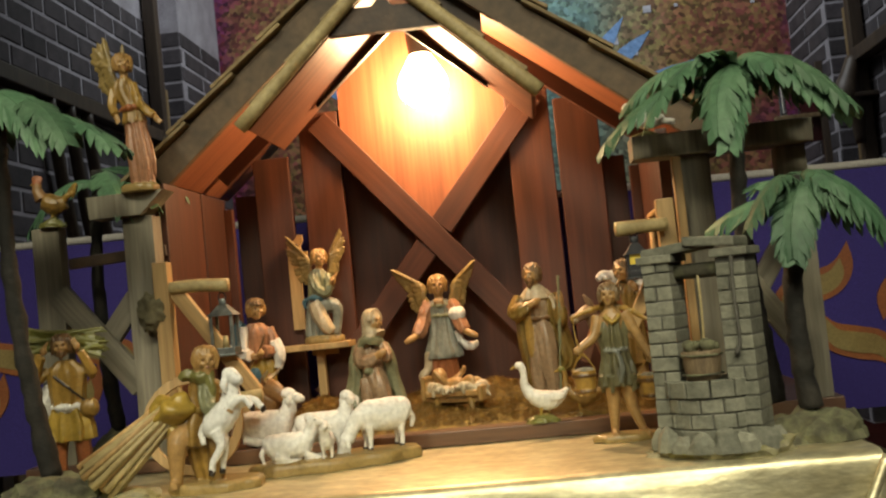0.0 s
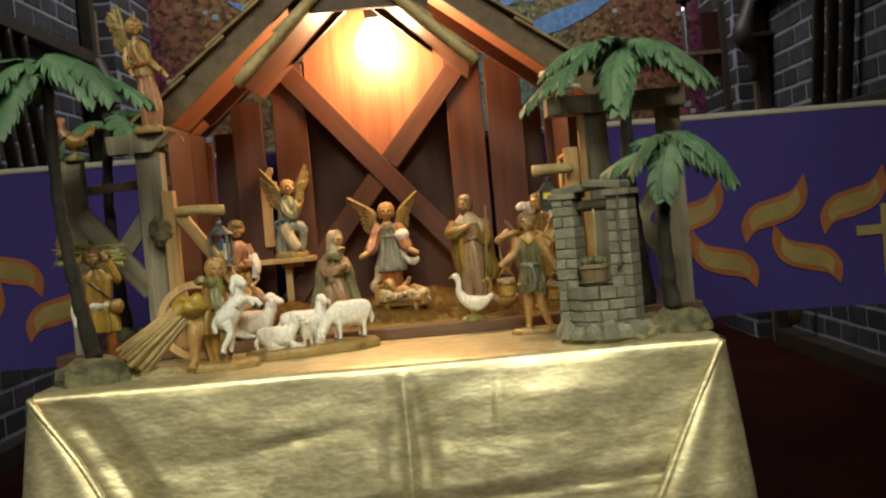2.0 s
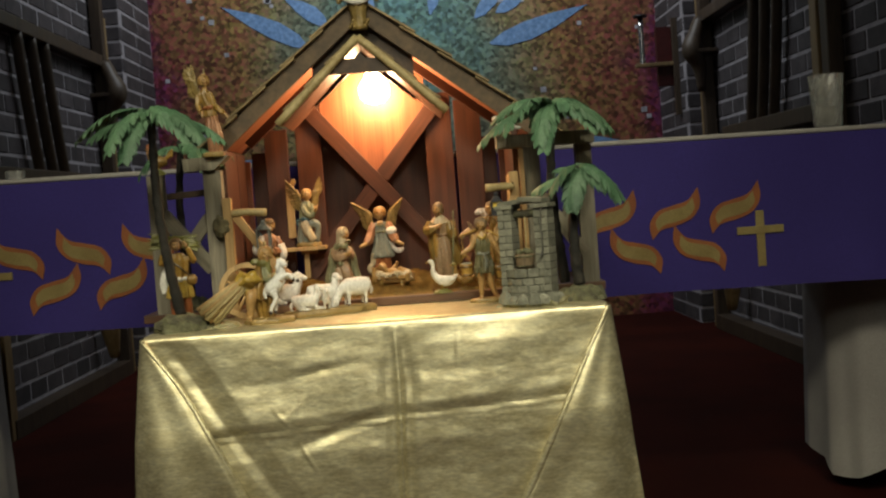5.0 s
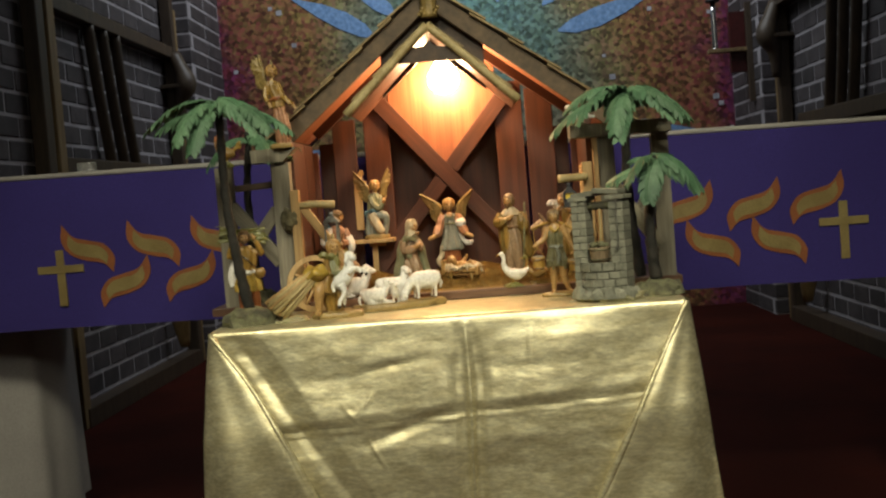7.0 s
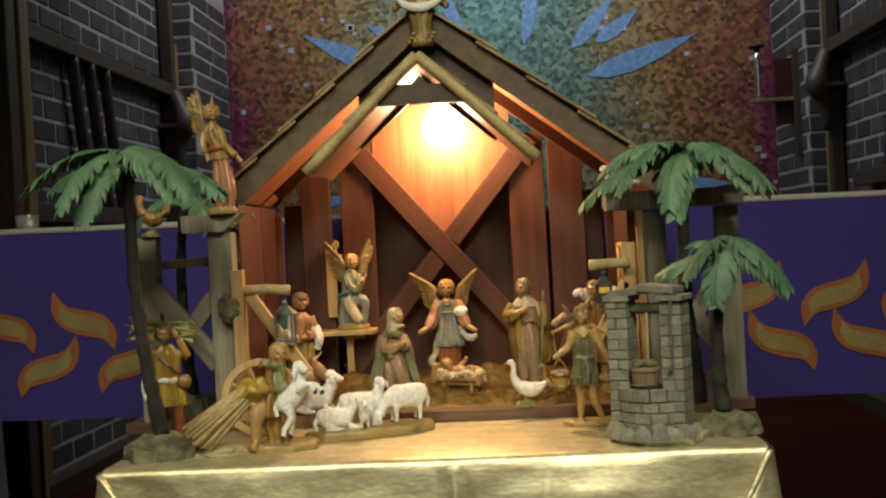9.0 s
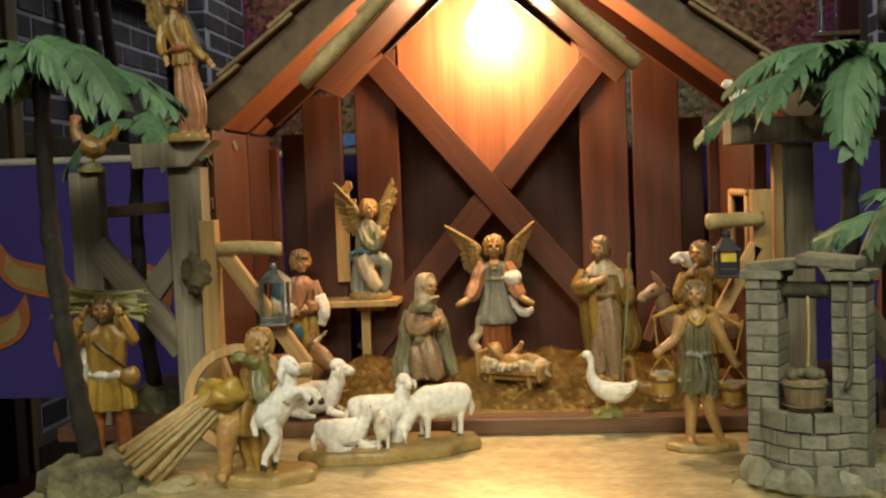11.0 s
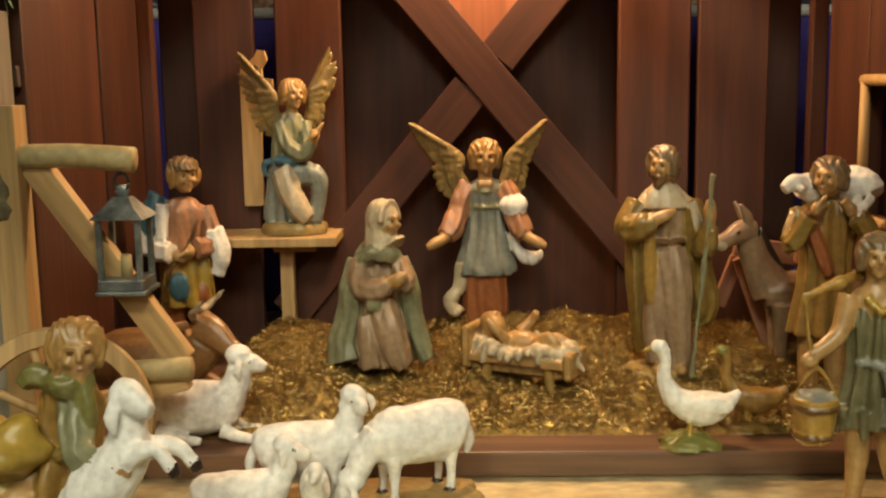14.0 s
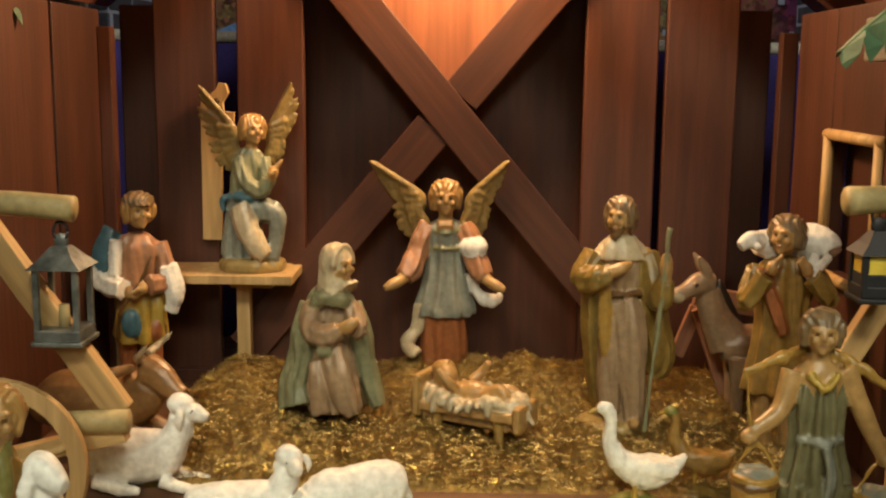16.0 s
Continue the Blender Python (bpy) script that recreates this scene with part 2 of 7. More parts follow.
def tube(bm, rows, seg=10, mi=0, folds=0, depth=0.0, steps=4, seed=0.0, flat=1.0, rough=0.0):
    """A tube through rows (x, y, z, r) or (x, y, z, rx, ry), with rounded ends and optional folds round it."""
    if len({len(r) for r in rows}) > 1:
        rows = [r if len(r) == 5 else (*r, r[3]) for r in rows]
    rows = smoothed(rows, steps)
    pts = [Vector(r[:3]) for r in rows]
    rings = []
    up = Vector((0, 1, 0))
    for i, r in enumerate(rows):
        d = (pts[min(i + 1, len(pts) - 1)] - pts[max(i - 1, 0)])
        d = d.normalized() if d.length > 1e-9 else Vector((0, 0, 1))
        side = d.cross(up) if abs(d.dot(up)) < 0.95 else d.cross(Vector((1, 0, 0)))
        side.normalize()
        front = side.cross(d).normalized()
        rx = max(r[3], 1e-4)
        ry = max(r[4], 1e-4) if len(r) > 4 else rx * flat
        ring = []
        for k in range(seg):
            a = 2 * math.pi * k / seg
            w = 1 + (depth * math.cos(folds * a + seed + 0.5 * math.sin(3 * a + i * 0.25 + seed)) if folds else 0)
            if rough:
                w += rough * noise.noise(Vector((pts[i].x * 90 + seed, pts[i].z * 90 + math.cos(a), pts[i].y * 90 + math.sin(a) + k)))
            ring.append(bm.verts.new(pts[i] + side * (rx * w * math.cos(a)) + front * (ry * w * math.sin(a))))
        rings.append(ring)
    fs = []
    for a, b in zip(rings, rings[1:]):
        for k in range(seg):
            fs.append(bm.faces.new((a[k], a[(k + 1) % seg], b[(k + 1) % seg], b[k])))
    fs += [bm.faces.new(rings[0][::-1]), bm.faces.new(rings[-1])]
    for f in fs:
        f.material_index, f.smooth = mi, True
    return bm


def ball(bm, c, r, mi=0, seg=12, rings=8, turn=None, rough=0.0, freq=60.0):
    """An ellipsoid, optionally lumpy."""
    r = (r, r, r) if not isinstance(r, (tuple, list)) else r
    m = Matrix.Translation(c) @ (turn or Matrix()) @ Matrix.Diagonal((*r, 1))
    vs = bmesh.ops.create_uvsphere(bm, u_segments=seg, v_segments=rings, radius=1, matrix=m)["verts"]
    if rough:
        cc = Vector(c)
        for v in vs:
            v.co = cc + (v.co - cc) * (1 + rough * noise.noise(v.co * freq))
    for f in {f for v in vs for f in v.link_faces}:
        f.material_index, f.smooth = mi, True
    return bm


def slab_between(a, b, width, thick, bevel=0.0012, out=(0, -1, 0)):
    """A board whose centre line runs from a to b; its width lies across 'out'."""
    a, b, out = Vector(a), Vector(b), Vector(out)
    z = (b - a).normalized()
    x = z.cross(out).normalized()
    y = z.cross(x)
    m = Matrix((x, y, z)).transposed().to_4x4()
    m.translation = (a + b) / 2
    h = (b - a).length / 2
    return boxed((-width / 2, -thick / 2, -h), (width / 2, thick / 2, h), bevel), m


def board(name, a, b, width, thick, material, parent, label="", bevel=0.0012, out=(0, -1, 0)):
    bm, m = slab_between(a, b, width, thick, bevel, out)
    return part(name, bm, material, parent, label, where=m)


# ---- church round it ----
XW, YB, YF, ZC = 1.95, 6.8, -5.0, 4.6
tagged(finish("floor", boxed((-XW - 0.3, YF - 0.2, -0.1), (XW + 0.3, YB + 0.2, 0.0), 0), CARPET), "dark red carpet floor of a church chancel", "floor", kind="structure")
tagged(finish("ceiling", boxed((-XW - 0.3, YF - 0.2, ZC), (XW + 0.3, YB + 0.2, ZC + 0.1), 0), PLASTER), "plain dim plaster ceiling above the chancel", "ceiling", kind="structure")
tagged(finish("wall_south", boxed((-XW - 0.3, YF - 0.2, 0), (XW + 0.3, YF, ZC), 0), PLASTER), "plain plaster wall closing the nave", "wall", kind="structure")
mural = tagged(finish("wall_north", boxed((-XW - 0.3, YB, 0), (XW + 0.3, YB + 0.2, ZC), 0), MOSAIC), "mosaic wall of teal, ochre, brown and maroon glass", "wall", kind="structure")
wall_w = tagged(finish("wall_west", boxed((-XW - 0.25, YF, 0), (-XW, YB, ZC), 0), MORTAR), "dark brown brick wall with pale mortar joints", "wall", kind="structure")
wall_e = tagged(finish("wall_east", boxed((XW, YF, 0), (XW + 0.25, YB, ZC), 0), MORTAR), "dark brown brick wall with pale mortar joints", "wall", kind="structure")


def ray_tile(a, b, width):
    """A long leaf-shaped blue ray of glass set into the mosaic."""
    a, b = Vector(a), Vector(b)
    d = b - a
    n = Vector((-d.y, d.x)).normalized()
    left = [(0, 0), (0.12, 0.25), (0.35, 0.75), (0.62, 1.0), (0.85, 0.75), (1, 0.1)]
    pts = [tuple(a + d * t + n * width * 0.5 * w) for t, w in left] + [tuple(a + d * t - n * width * 0.32 * w) for t, w in left[::-1]]
    return prism(bmesh.new(), pts[1:], "y", YB - 0.006, YB + 0.004)


for a, b, w in (((-1.31, 2.46), (-0.70, 2.12), 0.16), ((-0.86, 2.5), (-0.55, 2.27), 0.14), ((1.35, 2.29), (0.62, 2.06), 0.17),
                ((0.98, 2.49), (0.68, 2.28), 0.12), ((0.82, 2.6), (0.52, 2.25), 0.13), ((-0.35, 2.75), (-0.22, 2.3), 0.12),
                ((0.3, 2.8), (0.2, 2.3), 0.12), ((1.55, 1.28), (1.1, 1.33), 0.1), ((-1.5, 1.25), (-1.05, 1.32), 0.1)):
    part("mosaic_ray", ray_tile(a, b, w), RAY_BLUE, mural, "pale blue glass ray")
rng = random.Random(4)
for i in range(70):
    x = rng.choice((-1, 1)) * rng.uniform(0.9, 1.9) if i % 3 else rng.uniform(-1, 1)
    z, s = rng.uniform(0.15, 2.7), rng.uniform(0.012, 0.026)
    part("pale_tessera", boxed((x - s, YB - 0.005, z - s * 0.8), (x + s, YB + 0.004, z + s), 0.002), PALE_STONE, mural)


def pier(side):
    """Brick pier between the side wall and the mosaic."""
    x0, x1 = sorted((side * (XW - 0.11), side * (XW + 0.01)))
    return tagged(finish("brick_pier", boxed((x0, 6.0, 0), (x1, YB, ZC), 0), MORTAR), "shallow dark brick pier beside the mosaic wall", "pier", kind="structure")


piers = {s: pier(s) for s in (-1, 1)}


def stall(side):
    """Wooden stall back fixed along the brick wall: posts, rails, three curved slats and a bracket."""
    x = side * (XW - 0.05)
    st = thing("wall_stall", "dark wooden stall back with curved slats against the brick wall", "stall", (x, 4.7, 0), "stalls along the walls")
    part("post", boxed((-0.035, -0.94, 0.0), (0.035, -0.86, 2.9), 0.006), STALL_LIGHT, st, "lighter oak post")
    part("post", boxed((-0.035, -1.06, 0.0), (0.035, -0.98, 2.9), 0.006), STALL_WOOD, st)
    part("post", boxed((-0.035, 0.98, 0.0), (0.035, 1.05, 2.9), 0.006), STALL_WOOD, st)
    part("post", boxed((-0.03, 1.07, 0.0), (0.03, 1.11, 2.25), 0.006), STALL_LIGHT, st, "lighter oak post")
    part("top_rail", boxed((-0.045, -0.86, 1.93), (0.03, 0.98, 2.0), 0.006), STALL_WOOD, st)
    part("seat_rail", boxed((-0.05, -0.86, 1.17), (0.035, 0.6, 1.25), 0.006), STALL_WOOD, st)
    for k in range(3):
        y = -0.36 + 0.19 * k
        bm = tube(bmesh.new(), [(0, y, 1.94, 0.03, 0.022), (0, y + 0.03, 1.75, 0.03, 0.022), (0, y + 0.09, 1.5, 0.03, 0.022), (0, y + 0.19, 1.16, 0.03, 0.022), (0, y + 0.3, 0.8, 0.03, 0.022)], 8)
        part("slat", bm, STALL_WOOD, st, smooth=True)
    bm = tube(bmesh.new(), [(-side * 0.03, 0.99, 1.95, 0.045), (-side * 0.07, 0.97, 1.86, 0.05), (-side * 0.1, 0.96, 1.76, 0.07), (-side * 0.06, 0.97, 1.66, 0.045), (-side * 0.05, 0.98, 1.5, 0.025)], 8)
    box(bm, (-0.12, 0.9, 1.735), (0.12, 1.06, 1.76), 0.006)
    part("bracket", bm, STALL_WOOD, st)
    part("plinth", boxed((-0.05, -0.9, 0.0), (0.04, 1.0, 0.09), 0.004), STALL_WOOD, st)
    bm = tube(bmesh.new(), [(-side * 0.05, 0.55, 0.5, 0.05, 0.02), (-side * 0.05, 0.57, 0.35, 0.06, 0.02), (-side * 0.05, 0.62, 0.16, 0.03, 0.02)], 8)
    part("foot_scroll", bm, STALL_LIGHT, st)
    return st


for s in (-1, 1):
    stall(s)


# ---- altar with its purple frontal ----
AY, AZ = 1.83, 1.045
altar = thing("altar_table", "long altar table covered in white linen", "altar", (0, 2.2, 0))
part("tabletop", boxed((-1.75, -0.34, AZ - 0.06), (1.75, 0.4, AZ - 0.012), 0.004), STALL_WOOD, altar)
for x in (-1.56, 1.49):
    bm = bmesh.new()
    nx, nz = 40, 14
    g = []
    for j in range(nz + 1):
        t = j / nz
        z = AZ - 0.03 - t * (AZ - 0.1)
        half, deep = 0.27 + 0.02 * t, 0.2 + 0.015 * t
        ring = []
        for i in range(nx):
            a = 2 * math.pi * i / nx
            f = 1 + 0.05 * t * math.cos(9 * a + 1.3 * math.sin(2 * a))
            c, s_ = math.cos(a), math.sin(a)
            ring.append(bm.verts.new((x + half * f * math.copysign(abs(c) ** 0.6, c), -0.02 + deep * f * math.copysign(abs(s_) ** 0.6, s_), z + 0.03 * t * math.sin(3 * a))))
        g.append(ring)
    for a, b in zip(g, g[1:]):
        for i in range(nx):
            bm.faces.new((a[i], a[(i + 1) % nx], b[(i + 1) % nx], b[i]))
    part("linen_fall", bm, LINEN, altar, "white linen hanging in soft folds", smooth=True)
    part("leg", boxed((x - 0.06, -0.08, 0), (x + 0.06, 0.04, AZ - 0.05), 0.004), STALL_WOOD, altar)

linen = tagged(finish("altar_linen", boxed((-1.76, AY + 0.004, AZ - 0.011), (1.76, AY + 0.75, AZ + 0.006), 0.003), LINEN), "white linen cloth lying on the altar table", "cloth")

TILT = 0.011  # the frontal hangs a little lower towards the east


def ripple(x, z):
    """How far the hanging cloth swings out of its plane."""
    t = min(1.0, max(0.0, (AZ + 0.008 - TILT * x - z) / 0.4))
    return (0.01 * math.sin(x * 7 + 0.6 + t * 1.68) * t + 0.006 * math.sin(x * 17 + 2) * t * t)


def frontal():
    """Purple cloth hanging over the altar's front edge, softly waved, with a hem."""
    bm = bmesh.new()
    nx, nz = 150, 14
    for side in (0.0, 0.006):
        g = []
        for j in range(nz + 1):
            row = []
            for i in range(nx + 1):
                x = -1.7 + 3.4 * i / nx
                z = AZ + 0.008 - 0.40 * j / nz - TILT * x
                wave = ripple(x, z)
                row.append(bm.verts.new((x, AY - 0.028 + side + wave, z)))
            g.append(row)
        for a, b in zip(g, g[1:]):
            for i in range(nx):
                bm.faces.new((a[i], a[i + 1], b[i + 1], b[i]))
    return bm


cloth = thing("altar_frontal", "deep purple altar frontal with gold crosses and orange-gold flames", "altar cloth", (0, 0, 0))
part("cloth", frontal(), PURPLE, cloth, smooth=True)
hem = bmesh.new()
tube(hem, [(-1.7, AY - 0.026, AZ + 0.012 + TILT * 1.7, 0.007), (0, AY - 0.026, AZ + 0.012, 0.007), (1.7, AY - 0.026, AZ + 0.012 - TILT * 1.7, 0.007)], 8, steps=20)
part("white_edge", hem, LINEN, cloth, "white linen edge along the top")


def flame_outline(mirror, grow):
    """An S-shaped flame from root (0, 0) to tip (0.125, 0.115)."""
    top = [(0, -0.004), (-0.006, 0.036), (0.018, 0.07), (0.058, 0.083), (0.1, 0.095), (0.127, 0.128)]
    low = [(0.127, 0.128), (0.132, 0.084), (0.11, 0.048), (0.068, 0.03), (0.024, 0.02), (0, -0.004)]
    t, l = smoothed(top, 4), smoothed(low, 4)
    pts = [tuple(p) for p in t[:-1] + l[:-1]]
    c = (0.063, 0.056)
    return [(mirror * (c[0] + (p[0] - c[0]) * grow), c[1] + (p[1] - c[1]) * grow) for p in pts]


def flame(x, z, mirror, upside, i):
    holder = []
    for name, g, dy, m in (("flame_border", 1.0, 0.0, ORANGE_APPLIQUE), ("flame_heart", 0.76, -0.003, GOLD_APPLIQUE)):
        pts = flame_outline(mirror, g)
        if g < 1:
            pts = [(p[0], 0.056 + (p[1] - 0.056) * 0.82) for p in pts]
        pts = [(x + p[0], z + (-p[1] if upside else p[1])) for p in pts]
        bm = prism(bmesh.new(), pts, "y", -0.002 + dy * 0.5, 0.0015 + dy * 0.5)
        for v in bm.verts:
            v.co.y += AY - 0.029 + ripple(v.co.x, v.co.z)
        part(name, bm, m, cloth if not holder else holder[0])
        holder.append(cloth.children[-1])


for x, z in ((0.484, 0.795), (0.655, 0.79), (0.816, 0.795)):
    flame(x, z + 0.002, 1, False, 0)
for x, z in ((0.672, 0.70), (0.842, 0.695)):
    flame(x, z, -1, False, 0)
for x, z in ((-0.957, 0.81), (-0.782, 0.81), (-0.61, 0.81)):
    flame(x, z, -1, False, 0)
for x, z in ((-0.991, 0.716), (-0.815, 0.718)):
    flame(x, z, 1, False, 0)
for x, z in ((-1.098, 0.8), (0.943, 0.772)):
    bm = box(bmesh.new(), (x - 0.011, AY - 0.034, z - 0.075), (x + 0.011, AY - 0.027, z + 0.073), 0.001)
    box(bm, (x - 0.062, AY - 0.0345, z + 0.012), (x + 0.062, AY - 0.0275, z + 0.032), 0.001)
    for v in bm.verts:
        v.co.y += ripple(x, z) + 0.002
    part("cross", bm, GOLD_APPLIQUE, cloth, "flat gold cross")

# ---- card table under gold cloth ----
TX0, TX1, TY0, TY1, TZ = -0.482, 0.386, 0.975, 1.765, 0.72
table = thing("display_table", "square folding table standing before the altar", "table", ((TX0 + TX1) / 2, (TY0 + TY1) / 2, 0))
hx, hy = (TX1 - TX0) / 2 - 0.012, (TY1 - TY0) / 2 - 0.012
part("tabletop", boxed((-hx, -hy, TZ - 0.035), (hx, hy, TZ - 0.006), 0.003), STALL_WOOD, table)
for sx in (-1, 1):
    for sy in (-1, 1):
        part("leg", tube(bmesh.new(), [(sx * (hx - 0.04), sy * (hy - 0.04), TZ - 0.03, 0.012), (sx * (hx - 0.02), sy * (hy - 0.02), 0.0, 0.012)], 8), STALL_WOOD, table)


def crease(x, z):
    """Depth of the pressed creases and soft wrinkles of the front fall, at x along the edge and z below it."""
    def tent(u, w):
        return max(0.0, 1 - abs(u) / w)
    d = 0.011 * noise.noise(Vector((x * 2.6 - z * 1.5, z * 4.2 + x, 3))) + 0.0048 * noise.noise(Vector((x * 6.5 + z * 4, z * 10 - x * 3, 9)))
    # fine crushed texture of the lame, mostly lying across
    d += 0.0013 * noise.noise(Vector((x * 20 + z * 9, z * 34, 4))) + 0.0005 * noise.noise(Vector((x * 46, z * 90, 6)))
    # centre fold: a narrow ridge between two grooves, stronger lower down
    cx = -0.016 + 0.003 * math.sin(z * 14)
    k = min(1, 0.25 + z / 0.25)
    d += k * (0.009 * tent(x - cx, 0.007) - 0.0065 * tent(x - cx - 0.013, 0.015) - 0.0065 * tent(x - cx + 0.014, 0.016))
    d -= 0.006 * tent(z - 0.13, 0.06) * (tent(x - cx - 0.024, 0.016) + tent(x - cx + 0.026, 0.016))
    # cross fold: the cloth turns in above it and comes out below it
    zc = 0.185 - 0.05 * (x - cx)
    v = z - zc
    k = 0.75 + 0.8 * noise.noise(Vector((x * 7, 2, 5)))
    d -= max(0.3, k) * (0.0085 * tent(v, 0.022 if v < 0 else 0.05))
    d += 0.0028 * tent(v - 0.004, 0.004)
    # second, slanting fold below it on one half
    zs = 0.225 - 0.32 * (x + 0.2)
    d -= 0.006 * tent(z - zs, 0.018) * tent(x + 0.14, 0.13)
    # corner drag: the cloth falls back beyond a slanting line from the corner
    u = (x + 0.47) - 0.62 * z
    d -= 0.03 * max(0.0, min(1.0, -u / 0.14)) + 0.010 * tent(u - 0.02, 0.05)
    for ax, az, s_, l_ in ((-0.2, 0.15, 2.2, 0.03), (-0.19, 0.25, -1.9, 0.035), (-0.215, 0.16, 1.0, 0.02), (-0.235, 0.17, -1.2, 0.02), (0.1, 0.06, 9.0, 0.04)):
        u = (x - ax) + (z - az) / s_
        d += 0.003 * tent(u, 0.004) * tent(z - az, l_)
    u = (z - 0.085) + (x + 0.15) * 0.14
    d -= 0.005 * tent(u, 0.012) * tent(x + 0.15, 0.07)
    return d * min(1.0, z / 0.05)


def tablecloth():
    bm = bmesh.new()
    nx, nz = 260, 150
    drop = TZ - 0.02
    # top and front fall in one sheet, turning over a rounded edge
    rows = []
    for k in range(13):
        rows.append((TY1 + 0.004 - (TY1 - TY0 - 0.006) * k / 12, TZ, None))
    for k in range(1, 5):
        a = math.pi / 2 * k / 4
        rows.append((TY0 + 0.01 - 0.014 * math.sin(a), TZ - 0.01 * (1 - math.cos(a)), None))
    for k in range(1, nz + 1):
        rows.append((TY0 - 0.004, TZ - 0.01 - drop * k / nz * 0.98, 0.01 + drop * k / nz))
    g = []
    for y, z, fall in rows:
        row = []
        for i in range(nx + 1):
            x = TX0 + (TX1 - TX0) * i / nx
            yy, zz = y, z
            if fall:
                yy = y - crease(x, fall) - 0.17 * min(fall, 0.19) + 0.05 * max(0, fall - 0.19) + 0.01 * min(1, fall / 0.1)
            else:
                zz = z + 0.0012 * noise.noise(Vector((x * 9, y * 9, 0)))
            row.append(bm.verts.new((x, yy, zz)))
        g.append(row)
    for a, b in zip(g, g[1:]):
        for i in range(nx):
            bm.faces.new((a[i], a[i + 1], b[i + 1], b[i]))
    # corner ears: the side's cloth folded round to the front in front of the fall
    for corner, sign, inner in ((TX0, -1, ((0.0, 0.0), (0.09, 0.13), (0.186, 0.34), (0.3, 0.69))), (TX1, 1, ((0.0, 0.0), (0.05, 0.09), (0.096, 0.176), (0.196, 0.373), (0.35, 0.69)))):
        kin = smoothed(inner, 12)
        g = []
        for u, v in kin:
            row = []
            out = 0.008 + 0.09 * v
            for i in range(19):
                s_ = i / 18
                x = corner - sign * u * (1 - s_) + sign * out * s_
                bulge = 0.010 * math.sin(math.pi * s_) * min(1, v / 0.25) + 0.006 * math.sin(s_ * 9 + v * 6) * min(1, v / 0.3)
                y = TY0 - 0.014 - 0.17 * min(v, 0.19) + 0.05 * max(0, v - 0.19) - bulge - 0.01 * min(v, 0.3) + 0.02 * s_ ** 3 + 0.01 * noise.noise(Vector((x * 8, v * 6, sign)))
                row.append(bm.verts.new((x, y, TZ - 0.004 - v * 1.0)))
            # rounded fold lip turning back to the front fall
            lip = [bm.verts.new((corner - sign * (u - 0.004), TY0 - 0.004 - 0.165 * min(v, 0.19) + 0.05 * max(0, v - 0.19), TZ - 0.006 - v))]
            g.append(lip + row)
            # side fall continuing back
            g[-1] += [bm.verts.new((corner + sign * (out + 0.004 * math.sin(q * 3)), TY0 + q * (TY1 - TY0) / 4 + 0.012 - 0.1 * v * (4 - q) / 4, TZ - 0.004 - v)) for q in range(0, 5)]
        for a, b in zip(g, g[1:]):
            for i in range(len(a) - 1):
                bm.faces.new((a[i], a[i + 1], b[i + 1], b[i]))
        tube(bm, [(corner - sign * u, TY0 - 0.013 - 0.17 * min(v, 0.19) + 0.05 * max(0, v - 0.19) - 0.01 * min(v, 0.3), TZ - 0.004 - v, 0.0045 + 0.003 * min(1, v * 3)) for u, v in kin], 10, steps=1)
    return bm


tagged(finish("tablecloth", tablecloth(), GOLD, smooth=True), "shiny gold lame tablecloth draped to the floor with folded corners", "tablecloth")

# ---- stable ----
SZ = 0.738
stable = thing("nativity_stable", "red-stained wooden nativity stable with shingled gable roof and lit bulb", "stable", (0, 0, 0))
SX0, SX1, SB, SF = -0.55, 0.43, 1.545, 1.24
part("floor_board", boxed((SX0, SF, TZ + 0.0005), (SX1, SB + 0.03, SZ), 0.002), FLOOR_WOOD, stable)
part("back_sill", boxed((-0.36, SB - 0.02, SZ), (0.26, SB - 0.004, SZ + 0.012), 0.001), RED_WOOD, stable)
# back wall: planks in two depths, with slits between
# recessed panel: darker plank colour stands in for its shade
part("back_panel", boxed((-0.19, SB + 0.034, SZ), (0.085, SB + 0.042, 1.2), 0.001), RED_WOOD, stable)
# gable diamond: bulb light painted in by the brighter ply
part("gable_panel", prism(bmesh.new(), [(-0.048, 0.99), (0.078, 1.15), (0.078, 1.235), (-0.052, 1.335), (-0.172, 1.235), (-0.172, 1.15)], "y", SB - 0.012, SB - 0.004), BULB_LIT_PLY, stable)
for x0, x1, z1, dy in ((-0.31, -0.2555, 1.13, 0), (-0.2355, -0.176, 1.19, -0.002), (0.073, 0.137, 1.19, -0.002), (0.1435, 0.206, 1.17, -0.004)):
    part("plank", boxed((x0, SB - 0.012 + dy, SZ), (x1, SB + dy, z1), 0.0015), RED_WOOD, stable)
for x0, x1 in ((-0.345, -0.307), (0.207, 0.2395)):
    part("plank", boxed((x0, SB + 0.004, SZ), (x1, SB + 0.014, 1.08), 0.0015), RED_WOOD, stable)
# cross of two boards
X0 = Vector((-0.048, SB - 0.018, 0.988))
c50, s50 = math.cos(radians(50)), math.sin(radians(50))
board("cross_board", X0 + Vector((-c50 * 0.245, 0, s50 * 0.245)), X0 + Vector((c50 * 0.285, 0, -s50 * 0.285)), 0.036, 0.011, RED_WOOD, stable)
board("cross_board", X0 + Vector((c50 * 0.018, 0.001, s50 * 0.018)), X0 + Vector((c50 * 0.25, 0.001, s50 * 0.25)), 0.036, 0.01, RED_WOOD, stable)
